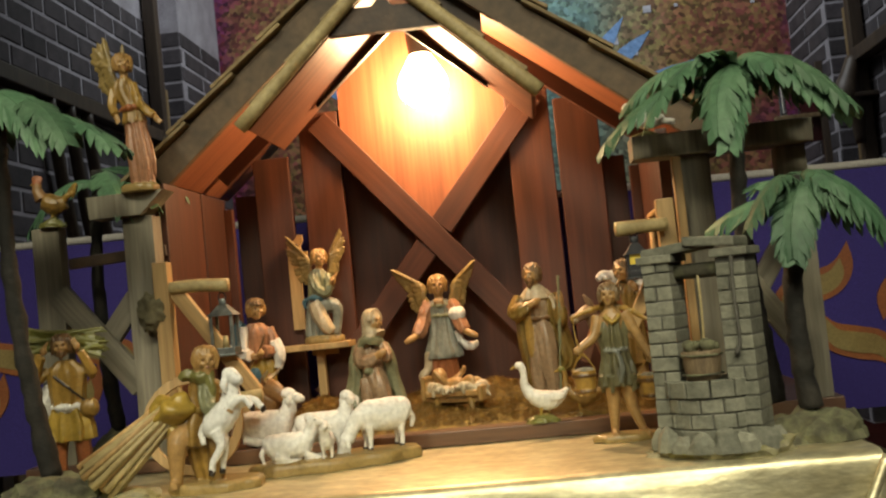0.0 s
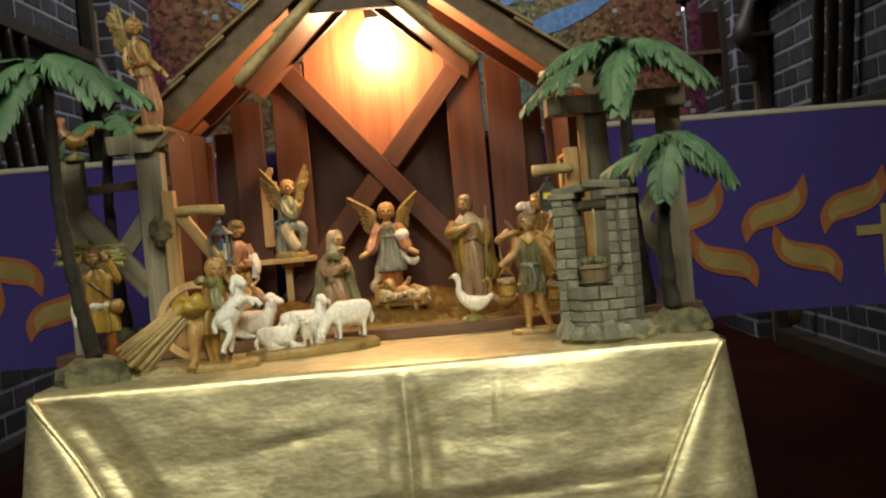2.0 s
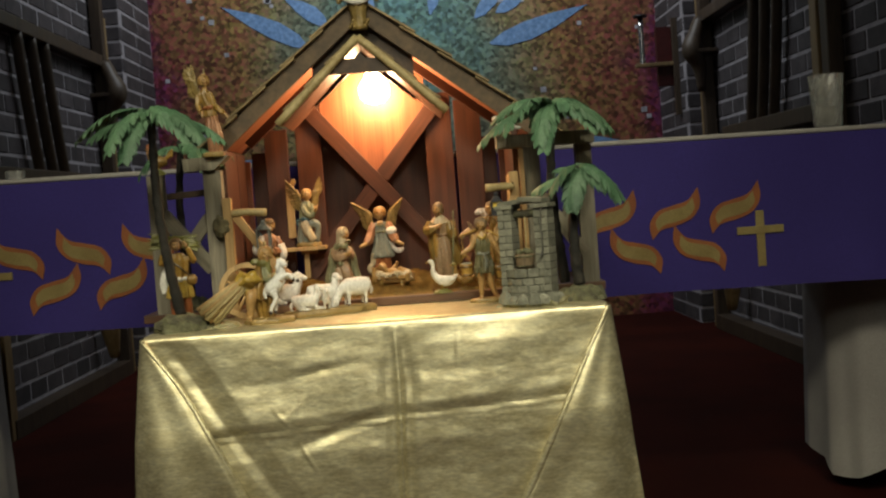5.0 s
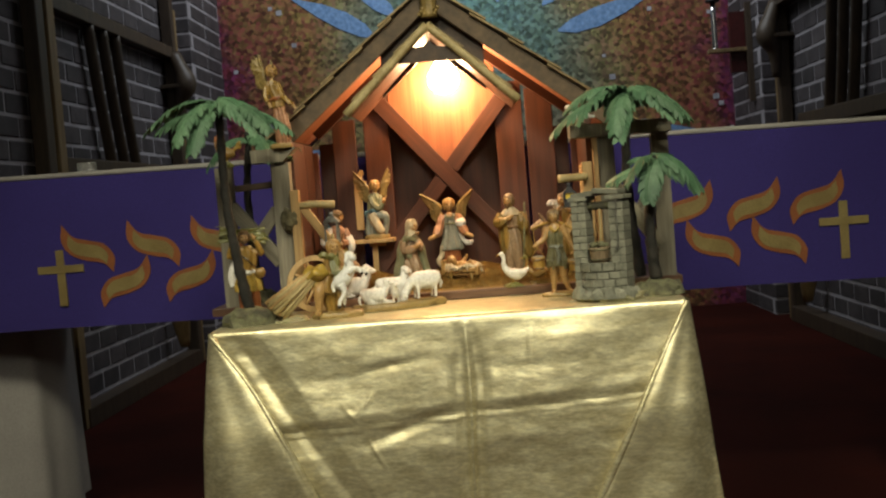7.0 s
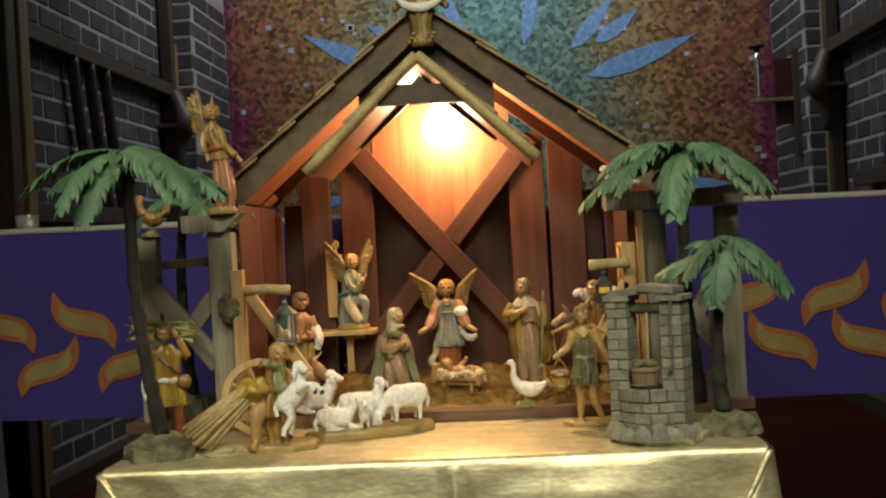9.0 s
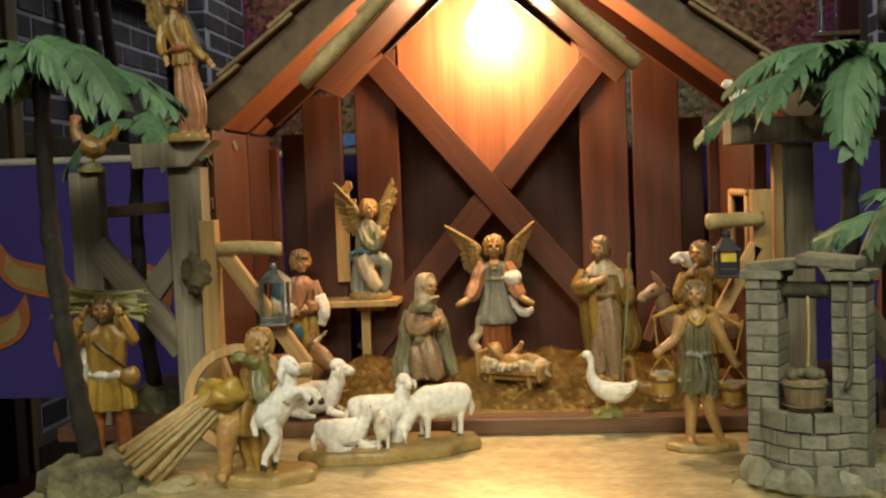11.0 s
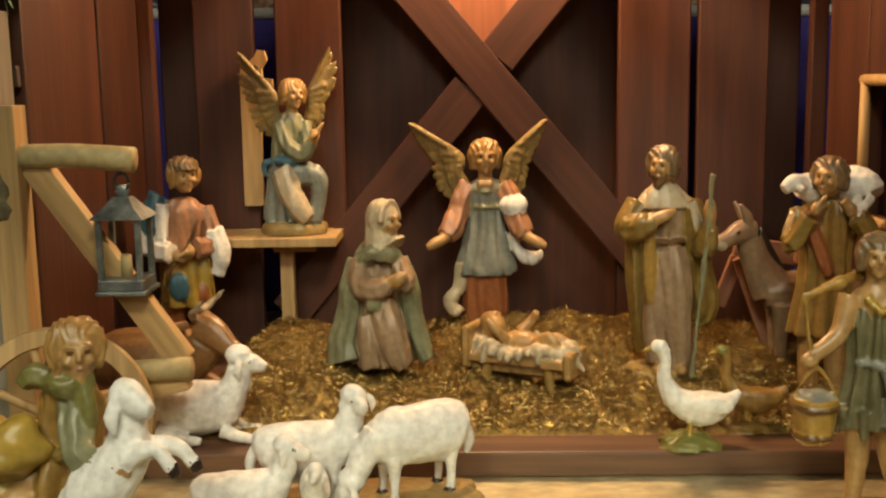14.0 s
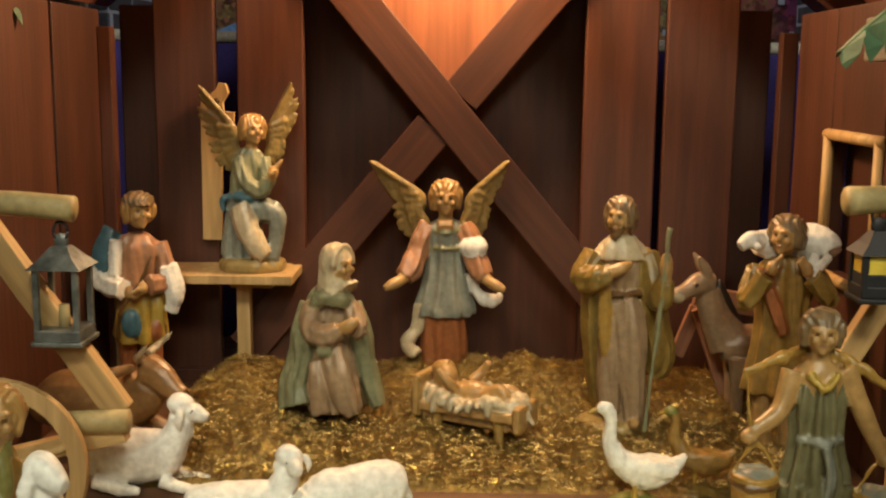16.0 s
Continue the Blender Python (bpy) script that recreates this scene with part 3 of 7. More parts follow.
board("cross_board", X0 + Vector((-c50 * 0.018, 0.001, -s50 * 0.018)), X0 + Vector((-c50 * 0.285, 0.001, -s50 * 0.285)), 0.036, 0.01, RED_WOOD, stable)
# side walls
for x0, x1, ys in ((-0.372, -0.358, ((1.275, 1.42), (1.425, 1.535))), (0.256, 0.27, ((1.29, 1.318), (1.427, 1.52)))):
    for a, b in ys:
        part("side_plank", boxed((x0, a, SZ), (x1, b, 1.075), 0.0015), RED_WOOD, stable)
for z0, z1 in ((SZ, 0.87), (0.976, 1.075)):
    part("side_plank", boxed((0.256, 1.319, z0), (0.27, 1.426, z1), 0.0015), RED_WOOD, stable)
part("window_panel", boxed((0.272, 1.312, 0.862), (0.279, 1.434, 0.984), 0.001), RED_WOOD, stable, "dark board closing the small window")
board("corner_post", (-0.352, SB - 0.012, SZ), (-0.352, SB - 0.012, 1.06), 0.012, 0.014, RED_WOOD, stable)
board("corner_post", (0.25, SB - 0.012, SZ), (0.25, SB - 0.012, 1.06), 0.014, 0.014, RED_WOOD, stable)
# main roof
RX, RZ, RY0, RY1 = -0.052, 1.352, 1.305, 1.60
EL, ER = Vector((-0.372, 0, 1.083)), Vector((0.322, 0, 1.062))
for eave, tag in ((EL, -1), (ER, 1)):
    top = Vector((RX, 0, RZ))
    d = (eave - top)
    n = Vector((-d.z, 0, d.x)).normalized()
    n = n if n.z > 0 else -n
    mid_y = (RY0 + RY1) / 2
    a = top + Vector((0, mid_y, 0))
    b = eave + Vector((0, mid_y, 0))
    board("roof_panel", a, b, RY1 - RY0 - 0.01, 0.008, BULB_LIT_PLY, stable, "red plywood under the roof, bulb light put into its colour", out=n)
    # rafter board along the front edge
    fy = Vector((0, RY0 - 0.004, 0))
    board("rafter", top + fy + n * 0.002, eave + fy + n * 0.002, 0.012, 0.034, RAFTER, stable, "weathered brown rafter", out=n)
    board("rafter", top + Vector((0, 1.47, 0)) - n * 0.014, eave * 0.92 + top * 0.08 + Vector((0, 1.47, 0)) - n * 0.014, 0.014, 0.02, RED_WOOD, stable, out=n)
    # shingles in lapping courses
    courses = 5
    L = d.length + 0.012
    srng = random.Random(11 + tag)
    for k in range(courses):
        t0 = L * k / courses - 0.004
        t1 = L * (k + 1) / courses + 0.028
        y = RY0 - 0.022
        while y < RY1:
            w = srng.uniform(0.035, 0.06)
            y1 = min(y + w - 0.0015, RY1 + 0.005)
            u = d.normalized()
            lift0, lift1 = 0.0215, 0.0285 + srng.uniform(0, 0.002)
            e = srng.uniform(-0.006, 0.006)
            p0 = top + u * t0 + n * lift0
            p1 = top + u * (t1 + e) + n * lift1
            bm, m = slab_between(p0 + Vector((0, (y + y1) / 2, 0)), p1 + Vector((0, (y + y1) / 2, 0)), y1 - y, 0.0045, 0.0008, n)
            part("shingle", bm, SHINGLE, stable, where=m)
            y += w
# dark plate in the gable
GX0, GX1 = -0.162, 0.058
slope_l, slope_r = (RZ - EL.z) / (RX - EL.x), (RZ - ER.z) / (ER.x - RX)
plate = [(GX0, RZ - slope_l * (RX - GX0) - 0.006), (RX, RZ - 0.006), (GX1, RZ - slope_r * (GX1 - RX) - 0.006), (GX1, 1.155), (RX, 1.25), (GX0, 1.155)]
part("gable_plate", prism(bmesh.new(), plate, "y", 1.318, 1.328), DARK_WOOD, stable, "dark brown gable plate")
# small porch roof
PA, PL, PR = Vector((-0.051, 0, 1.276)), Vector((-0.222, 0, 1.115)), Vector((0.116, 0, 1.118))
for e in (PL, PR):
    d = e - PA
    n = Vector((-d.z, 0, d.x)).normalized()
    n = n if n.z > 0 else -n
    board("porch_panel", PA + Vector((0, 1.26, 0)) - n * 0.004, e + Vector((0, 1.26, 0)) - n * 0.004, 0.17, 0.008, BULB_LIT_PLY, stable, "red porch board, bulb light put into its colour", out=n)
    bm = tube(bmesh.new(), [(*(PA + Vector((0, 1.166, 0))), 0.0088), (*((PA + e) / 2 + Vector((0.001, 1.167, 0.001))), 0.0084), (*(e + d * 0.02 + Vector((0, 1.166, 0))), 0.0088)], 10, rough=0.05)
    part("round_pole", bm, POLE_WOOD, stable, "peeled round stick")
    srng = random.Random(5)
    for k in range(3):
        t0, t1 = 0.06 + 0.27 * k, 0.06 + 0.27 * k + 0.3
        for q in range(3):
            yy = 1.2 + 0.05 * q
            bm, m = slab_between(PA + d * t0 + n * 0.008 + Vector((0, yy, 0)), PA + d * t1 + n * 0.013 + Vector((0, yy, 0)), 0.048, 0.004, 0.0006, n)
            part("shingle", bm, SHINGLE, stable, where=m)
# lamp bar, holder and bulb
bm = prism(bmesh.new(), [(-0.125, 1.206), (0.028, 1.204), (0.01, 1.232), (-0.037, 1.234), (-0.049, 1.247), (-0.061, 1.235), (-0.108, 1.236)], "y", 1.172, 1.184)
part("lamp_bar", bm, DARK_WOOD, stable, "dark notched bar across the porch")
bm = tube(bmesh.new(), [(BULB.x, BULB.y, BULB.z + 0.028, 0.013), (BULB.x, BULB.y, BULB.z + 0.05, 0.017), (BULB.x, BULB.y, BULB.z + 0.075, 0.018), (BULB.x, BULB.y, BULB.z + 0.13, 0.012)], 16)
SOCKET = mat("dark_socket", (0.03, 0.02, 0.015), None, 0.4)
part("lamp_socket", bm, SOCKET, stable, "dark bulb socket")
GLOW = bpy.data.materials.new("lit_bulb_glass")
GLOW.use_nodes = True
gb = GLOW.node_tree.nodes["Principled BSDF"]
gb.inputs["Base Color"].default_value = (1, 0.9, 0.75, 1)
gb.inputs["Emission Color"].default_value = (1.0, 0.72, 0.38, 1)
gb.inputs["Emission Strength"].default_value = 30.0
bm = tube(bmesh.new(), [(0, 0, 0.04, 0.014), (0, 0, 0.026, 0.022), (0, 0, 0.004, 0.034), (0, 0, -0.018, 0.033), (0, 0, -0.032, 0.021), (0, 0, -0.038, 0.003)], 20, steps=5)
bulb = part("bulb", bm, GLOW, stable, "glowing frosted bulb", smooth=True, where=Matrix.Translation(BULB))
bulb.visible_shadow = False


# ---- small carpentry, stones and palms round the stable ----
STONE = mat("grey_cast_stone", (0.27, 0.265, 0.2), (0.16, 0.16, 0.12), 0.85, scale=30, fine=200, random_tint=0.18, bump=0.5)
STONE_DARK = mat("dark_joint_stone", (0.14, 0.135, 0.11), (0.09, 0.085, 0.07), 0.9, scale=30, fine=200)
MOSS = mat("mossy_painted_base", (0.36, 0.32, 0.12), (0.2, 0.185, 0.075), 0.8, scale=45, fine=200, bump=0.5, third=(0.34, 0.31, 0.2))
ROCK = mat("grey_brown_rock", (0.13, 0.12, 0.075), (0.06, 0.055, 0.035), 0.9, scale=50, fine=220, bump=0.6, third=(0.15, 0.15, 0.08))
BARK = mat("dark_palm_bark", (0.028, 0.024, 0.018), (0.01, 0.009, 0.007), 0.85, scale=40, fine=180, bump=0.7)
LEAF = mat("green_palm_cloth", (0.115, 0.215, 0.115), (0.05, 0.12, 0.06), 0.6, scale=20, fine=150, random_tint=0.25)
TIN = mat("aged_tin", (0.3, 0.32, 0.3), (0.09, 0.1, 0.1), 0.4, 0.6, scale=60, fine=200)
BLACK_IRON = mat("black_iron", (0.04, 0.04, 0.045), None, 0.5, 0.5)
AMBER = mat("yellow_lantern_pane", (0.75, 0.58, 0.09), (0.6, 0.42, 0.05), 0.3, scale=30)
STRAW_BED = mat("matted_straw", (0.33, 0.215, 0.042), (0.12, 0.07, 0.013), 0.7, scale=90, fine=320, bump=0.8)
MOSS_KNOT = mat("dry_lichen_knot", (0.14, 0.12, 0.065), (0.07, 0.06, 0.03), 0.9, scale=60, fine=200)

GY = 1.25


def gate_west():
    g = thing("timber_gate", "grey weathered timber gate with braces and a tan post", "gate", (0, 0, 0))
    board("post", (-0.503, GY + 0.006, SZ), (-0.503, GY + 0.006, 1.031), 0.035, 0.022, GREY_WOOD, g)
    board("post", (-0.381, GY, SZ), (-0.381, GY, 1.032), 0.038, 0.03, GREY_WOOD, g)
    bm = prism(bmesh.new(), [(-0.436, 1.033), (-0.372, 1.033), (-0.342, 1.061), (-0.438, 1.06)], "y", GY - 0.026, GY + 0.016)
    part("lintel", bm, GREY_WOOD, g, "short mitred lintel block")
    board("brace", (-0.492, GY - 0.004, 0.948), (-0.395, GY - 0.004, 0.825), 0.03, 0.012, GREY_WOOD, g)
    board("brace", (-0.396, GY + 0.004, 0.935), (-0.447, GY + 0.004, 0.872), 0.026, 0.012, GREY_WOOD, g)
    board("rail", (-0.486, GY + 0.02, 0.985), (-0.36, GY + 0.02, 0.99), 0.014, 0.006, DARK_WOOD, g)
    board("tan_post", (-0.352, GY - 0.024, SZ), (-0.352, GY - 0.024, 0.972), 0.018, 0.02, TAN_WOOD, g, "raw tan wooden post")
    part("peg", tube(bmesh.new(), [(-0.348, GY - 0.026, 0.94, 0.0076), (-0.31, GY - 0.026, 0.94, 0.0078), (-0.272, GY - 0.026, 0.937, 0.0082)], 10), POLE_WOOD, g, "round peg")
    board("brace", (-0.338, GY - 0.02, 0.935), (-0.25, GY - 0.02, 0.806), 0.017, 0.012, TAN_WOOD, g, "tan diagonal brace")
    part("peg", tube(bmesh.new(), [(-0.285, GY - 0.03, 0.801, 0.0075), (-0.242, GY - 0.03, 0.803, 0.008)], 10), POLE_WOOD, g)
    board("foot", (-0.352, GY - 0.026, SZ + 0.03), (-0.245, GY - 0.026, 0.795), 0.012, 0.012, TAN_WOOD, g)
    bm = bmesh.new()
    ball(bm, (-0.365, GY - 0.028, 0.913), (0.019, 0.012, 0.024), 0, 40, 26, rough=0.4, freq=150)
    part("lichen_knot", bm, MOSS_KNOT, g, "dry dark lichen tuft")
    return g


gate_west()


def gate_east():
    g = thing("timber_gate", "grey weathered timber frame with a lintel beside the well", "gate", (0, 0, 0))
    board("post", (0.291, GY, SZ), (0.291, GY, 1.031), 0.034, 0.026, GREY_WOOD, g)
    board("post", (0.402, GY + 0.004, SZ), (0.402, GY + 0.004, 1.031), 0.034, 0.024, GREY_WOOD, g)
    part("lintel", boxed((0.219, GY - 0.03, 1.032), (0.424, GY + 0.018, 1.059), 0.002), GREY_WOOD, g)
    board("brace", (0.305, GY - 0.004, 0.93), (0.39, GY - 0.004, 0.8), 0.026, 0.012, GREY_WOOD, g)
    board("brace", (0.39, GY + 0.005, 0.93), (0.35, GY + 0.005, 0.87), 0.024, 0.012, GREY_WOOD, g)
    board("tan_post", (0.248, GY - 0.03, SZ), (0.248, GY - 0.03, 0.983), 0.02, 0.02, TAN_WOOD, g, "raw tan wooden post")
    board("tan_slat", (0.268, GY - 0.02, SZ), (0.268, GY - 0.02, 1.031), 0.01, 0.014, TAN_WOOD, g)
    part("peg", tube(bmesh.new(), [(0.246, 1.2, 0.953, 0.0076), (0.22, 1.195, 0.953, 0.0078), (0.188, 1.19, 0.952, 0.0085)], 10), POLE_WOOD, g, "round peg")
    board("brace", (0.242, GY - 0.035, 0.925), (0.19, GY - 0.035, 0.83), 0.015, 0.01, TAN_WOOD, g)
    return g


gate_east()


def window_sticks():
    w = thing("stick_window_frame", "small window frame of round tan sticks on the side wall", "window frame", (0.2545, 0, 0))
    for a, b in (((0, 1.315, 0.978), (0, 1.43, 0.978)), ((0, 1.315, 0.868), (0, 1.43, 0.868)), ((0, 1.32, 0.868), (0, 1.32, 0.978)), ((0, 1.425, 0.868), (0, 1.425, 0.978))):
        part("stick", tube(bmesh.new(), [(*a, 0.0045), (*b, 0.0045)], 8), TAN_WOOD, w)


window_sticks()


def lantern(x, y, top, pane, metal, cap, width, height, label):
    """Four-post lantern with a pyramid cap, base and hanging ring."""
    l = thing("lantern", label, "lantern", (x, y, top))
    w = width / 2
    bm = bmesh.new()
    prism(bm, [(-w, -0.0), (w, 0.0), (w * 0.62, 0.006), (w * 0.3, 0.013), (-w * 0.3, 0.013), (-w * 0.62, 0.006)], "y", -w, w)
    ball(bm, (0, 0, 0.016), (0.005, 0.005, 0.005), 0, 8, 6)
    for v in bm.verts:
        if v.co.z > 0.001:
            v.co.y *= max(0.25, 1 - v.co.z / 0.018)
        v.co.z -= 0.028
    part("cap", bm, cap, l)
    for sx in (-1, 1):
        for sy in (-1, 1):
            bm = boxed((sx * w * 0.72 - 0.0018, sy * w * 0.72 - 0.0018, -height), (sx * w * 0.72 + 0.0018, sy * w * 0.72 + 0.0018, -0.027), 0.0004)
            part("corner_bar", bm, metal, l)
    bm = box(bmesh.new(), (-w * 0.85, -w * 0.85, -height - 0.003), (w * 0.85, w * 0.85, -height + 0.004), 0.001)
    box(bm, (-w * 0.95, -w * 0.95, -height - 0.006), (w * 0.95, w * 0.95, -height - 0.003), 0.001)
    part("base", bm, metal, l)
    bm = bmesh.new()
    pts = [(0.0045 * math.cos(a), 0, -0.006 + 0.006 * math.sin(a), 0.001) for a in [i * math.pi / 6 for i in range(13)]]
    tube(bm, pts, 6, steps=1)
    part("ring", bm, BLACK_IRON, l)
    if pane:
        part("skirt", boxed((-w * 0.78, -w * 0.78, -height + 0.003), (w * 0.78, w * 0.78, -height + 0.011), 0.001), metal, l)
        for sx, sy in ((0, -1), (1, 0), (-1, 0), (0, 1)):
            lo = (-w * 0.68 if sy else sx * w * 0.7 - 0.0006, -w * 0.68 if sx else sy * w * 0.7 - 0.0006, -height + 0.011)
            hi = (w * 0.68 if sy else sx * w * 0.7 + 0.0006, w * 0.68 if sx else sy * w * 0.7 + 0.0006, -0.028)
            part("pane", boxed(lo, hi, 0), pane, l, "yellow pane")
    else:
        part("candle", tube(bmesh.new(), [(0, 0, -height + 0.003, 0.004), (0, 0, -height + 0.018, 0.0035)], 8), POLE_WOOD, l)
    return l


lantern(-0.281, GY - 0.026, 0.929, None, TIN, TIN, 0.034, 0.07, "small aged tin lantern hanging from a peg")
lantern(0.207, 1.19, 0.95, AMBER, BLACK_IRON, BLACK_IRON, 0.027, 0.05, "black iron lantern with yellow panes hanging from a peg")


def feed_rack():
    r = thing("feed_rack", "small pinkish wooden feed rack with crossed legs behind the donkey", "rack", (0, 0, 0))
    board("leg", (0.1635, 1.452, 0.832), (0.148, 1.452, 0.79), 0.012, 0.006, ROSE_WOOD, r)
    board("leg", (0.1635, 1.447, 0.832), (0.196, 1.447, 0.742), 0.012, 0.006, ROSE_WOOD, r)
    board("leg", (0.236, 1.45, 0.83), (0.2, 1.45, 0.742), 0.012, 0.006, ROSE_WOOD, r)
    board("side_board", (0.163, 1.462, 0.84), (0.246, 1.462, 0.826), 0.018, 0.007, ROSE_WOOD, r)
    part("block", boxed((0.212, 1.448, 0.826), (0.224, 1.458, 0.842), 0.001), ROSE_WOOD, r)


ROSE_WOOD = mat("pink_brown_wood", (0.36, 0.17, 0.095), (0.26, 0.115, 0.06), 0.6, grain=(14, 14, 1.2), scale=4, fine=14)
feed_rack()


def bench():
    b = thing("shelf_bench", "narrow tan wooden bench along the back wall", "bench", (0, 0, 0))
    part("seat", boxed((-0.345, 1.466, 0.842), (-0.178, 1.529, 0.85), 0.001), TAN_WOOD, b)
    board("leg", (-0.226, 1.5, SZ), (-0.226, 1.5, 0.842), 0.012, 0.012, TAN_WOOD, b)
    board("leg", (-0.335, 1.5, SZ), (-0.335, 1.5, 0.842), 0.012, 0.012, TAN_WOOD, b)
    board("bearer", (-0.238, 1.5, 0.838), (-0.2, 1.5, 0.838), 0.01, 0.008, TAN_WOOD, b)
    return b


bench()
hang = thing("hanging_board", "tan wooden board with a holed curved top on the wall", "board", (0, 0, 0))
part("board", prism(bmesh.new(), [(-0.267, 0.872), (-0.25, 0.872), (-0.2495, 0.93), (-0.248, 0.965), (-0.238, 0.972), (-0.2375, 0.986), (-0.2465, 0.987), (-0.247, 0.995), (-0.242, 1.003), (-0.244, 1.011),
                          (-0.25, 1.012), (-0.253, 1.006), (-0.259, 1.001), (-0.265, 1.004), (-0.2665, 0.99)], "y", 1.522, 1.5285), TAN_WOOD, hang)
# no hole is cut: a dark disc on the face stands for its shade
part("peg_hole", tube(bmesh.new(), [(-0.252, 1.5212, 0.996, 0.0028), (-0.252, 1.5225, 0.996, 0.0028)], 10), DARK_WOOD, hang, "dark disc painted in for the shade of a bored hole")


def wheel():
    w = thing("cart_wheel", "tan wooden cart wheel with spokes leaning on the gate", "wheel", (-0.318, 1.19, 0.779))
    w.matrix_basis = pose(-0.318, 1.19, 0.779, -7, 0, 8)
    bm = bmesh.new()
    n = 40
    prof = [(0.0475, -0.0045), (0.0575, -0.0045), (0.0585, 0), (0.0575, 0.0045), (0.0475, 0.0045), (0.0465, 0)]
    rings = [[bm.verts.new((r * math.cos(2 * math.pi * i / n), d, r * math.sin(2 * math.pi * i / n))) for r, d in prof] for i in range(n)]
    for i in range(n):
        a, b = rings[i], rings[(i + 1) % n]
        for k in range(6):
            bm.faces.new((a[k], a[(k + 1) % 6], b[(k + 1) % 6], b[k]))
    part("rim", bm, TAN_WOOD, w)
    part("hub", tube(bmesh.new(), [(0, -0.011, 0, 0.007), (0, -0.006, 0, 0.0105), (0, 0.006, 0, 0.0105), (0, 0.011, 0, 0.007)], 14), TAN_WOOD, w)
    for k in range(8):
        a = k * math.pi / 4 + 0.3
        part("spoke", tube(bmesh.new(), [(0.009 * math.cos(a), 0, 0.009 * math.sin(a), 0.003), (0.049 * math.cos(a), 0, 0.049 * math.sin(a), 0.0028)], 8), TAN_WOOD, w)
    return w


wheel()


def rock(bm, c, r, seed, mi=0, sub=3):
    """A lumpy flat-bottomed boulder."""
    vs = bmesh.ops.create_icosphere(bm, subdivisions=sub, radius=1)["verts"]
    off = Vector((seed * 7.3, seed * 1.7, seed * 4.1))
    for v in vs:
        k = 1 + 0.3 * noise.noise(v.co * 2.2 + off) + 0.14 * noise.noise(v.co * 6 + off)
        v.co = Vector((v.co.x * r[0] * k, v.co.y * r[1] * k, max(v.co.z * r[2] * k, 0))) + Vector(c)
    for f in {f for v in vs for f in v.link_faces}:
        f.material_index = mi
    return bm


def frond(reach, drop, arch, width, seed):
    """One cloth palm frond along +x: a wired rib, a folded blade on each side and forward-pointing lobes along its edge."""
    bm = bmesh.new()
    r = random.Random(seed)
    n = 15
    pts = [Vector((reach * (t - 0.06 * t * t), 0.004 * math.sin(t * 5 + seed), 3.2 * arch * t * (1 - t) + drop * t ** 2.1)) for t in [i / n for i in range(n + 1)]]
    tube(bm, [(*p, 0.0016 * (1 - 0.6 * i / n)) for i, p in enumerate(pts)], 5, steps=1)
    th = Vector((0, 0, 0.0004))
    for side in (-1, 1):
        sag = r.uniform(0.35, 0.75)
        inner = []
        for i, p in enumerate(pts):
            t = i / n
            w = width * max(0.12, math.sin(math.pi * (0.1 + 0.84 * t)) ** 0.6) * r.uniform(0.9, 1.08)
            d = sag + 0.18 * math.sin(i * 1.7 + seed)
            inner.append((w, p + Vector((0, side * w * 0.42, -w * 0.2 * d)), p + Vector((0, side * w, -w * d))))
        for i in range(n):
            p, q = pts[i], pts[i + 1]
            along = (q - p)
            w, a1, o1 = inner[i]
            _, a2, o2 = inner[i + 1]
            fwd = along.normalized() * w * r.uniform(0.3, 0.7)
            down = Vector((0, 0, -w * r.uniform(-0.15, 0.5)))
            tip = (o1 + o2) * 0.5 + fwd + down
            face = [p, q, a2 + along * 0.15, a2.lerp(o2, 0.7) + fwd * 0.5 + down * 0.4 - along * 0.12, tip, a1.lerp(o1, 0.75) + fwd * 0.5 + down * 0.4 + along * 0.1, a1 + along * 0.05]
            top = [bm.verts.new(v + th) for v in face]
            low = [bm.verts.new(v - th) for v in face]
            bm.faces.new(top)
            bm.faces.new(low[::-1])
            for k in range(7):
                bm.faces.new((top[k], low[k], low[(k + 1) % 7], top[(k + 1) % 7]))
    return bm


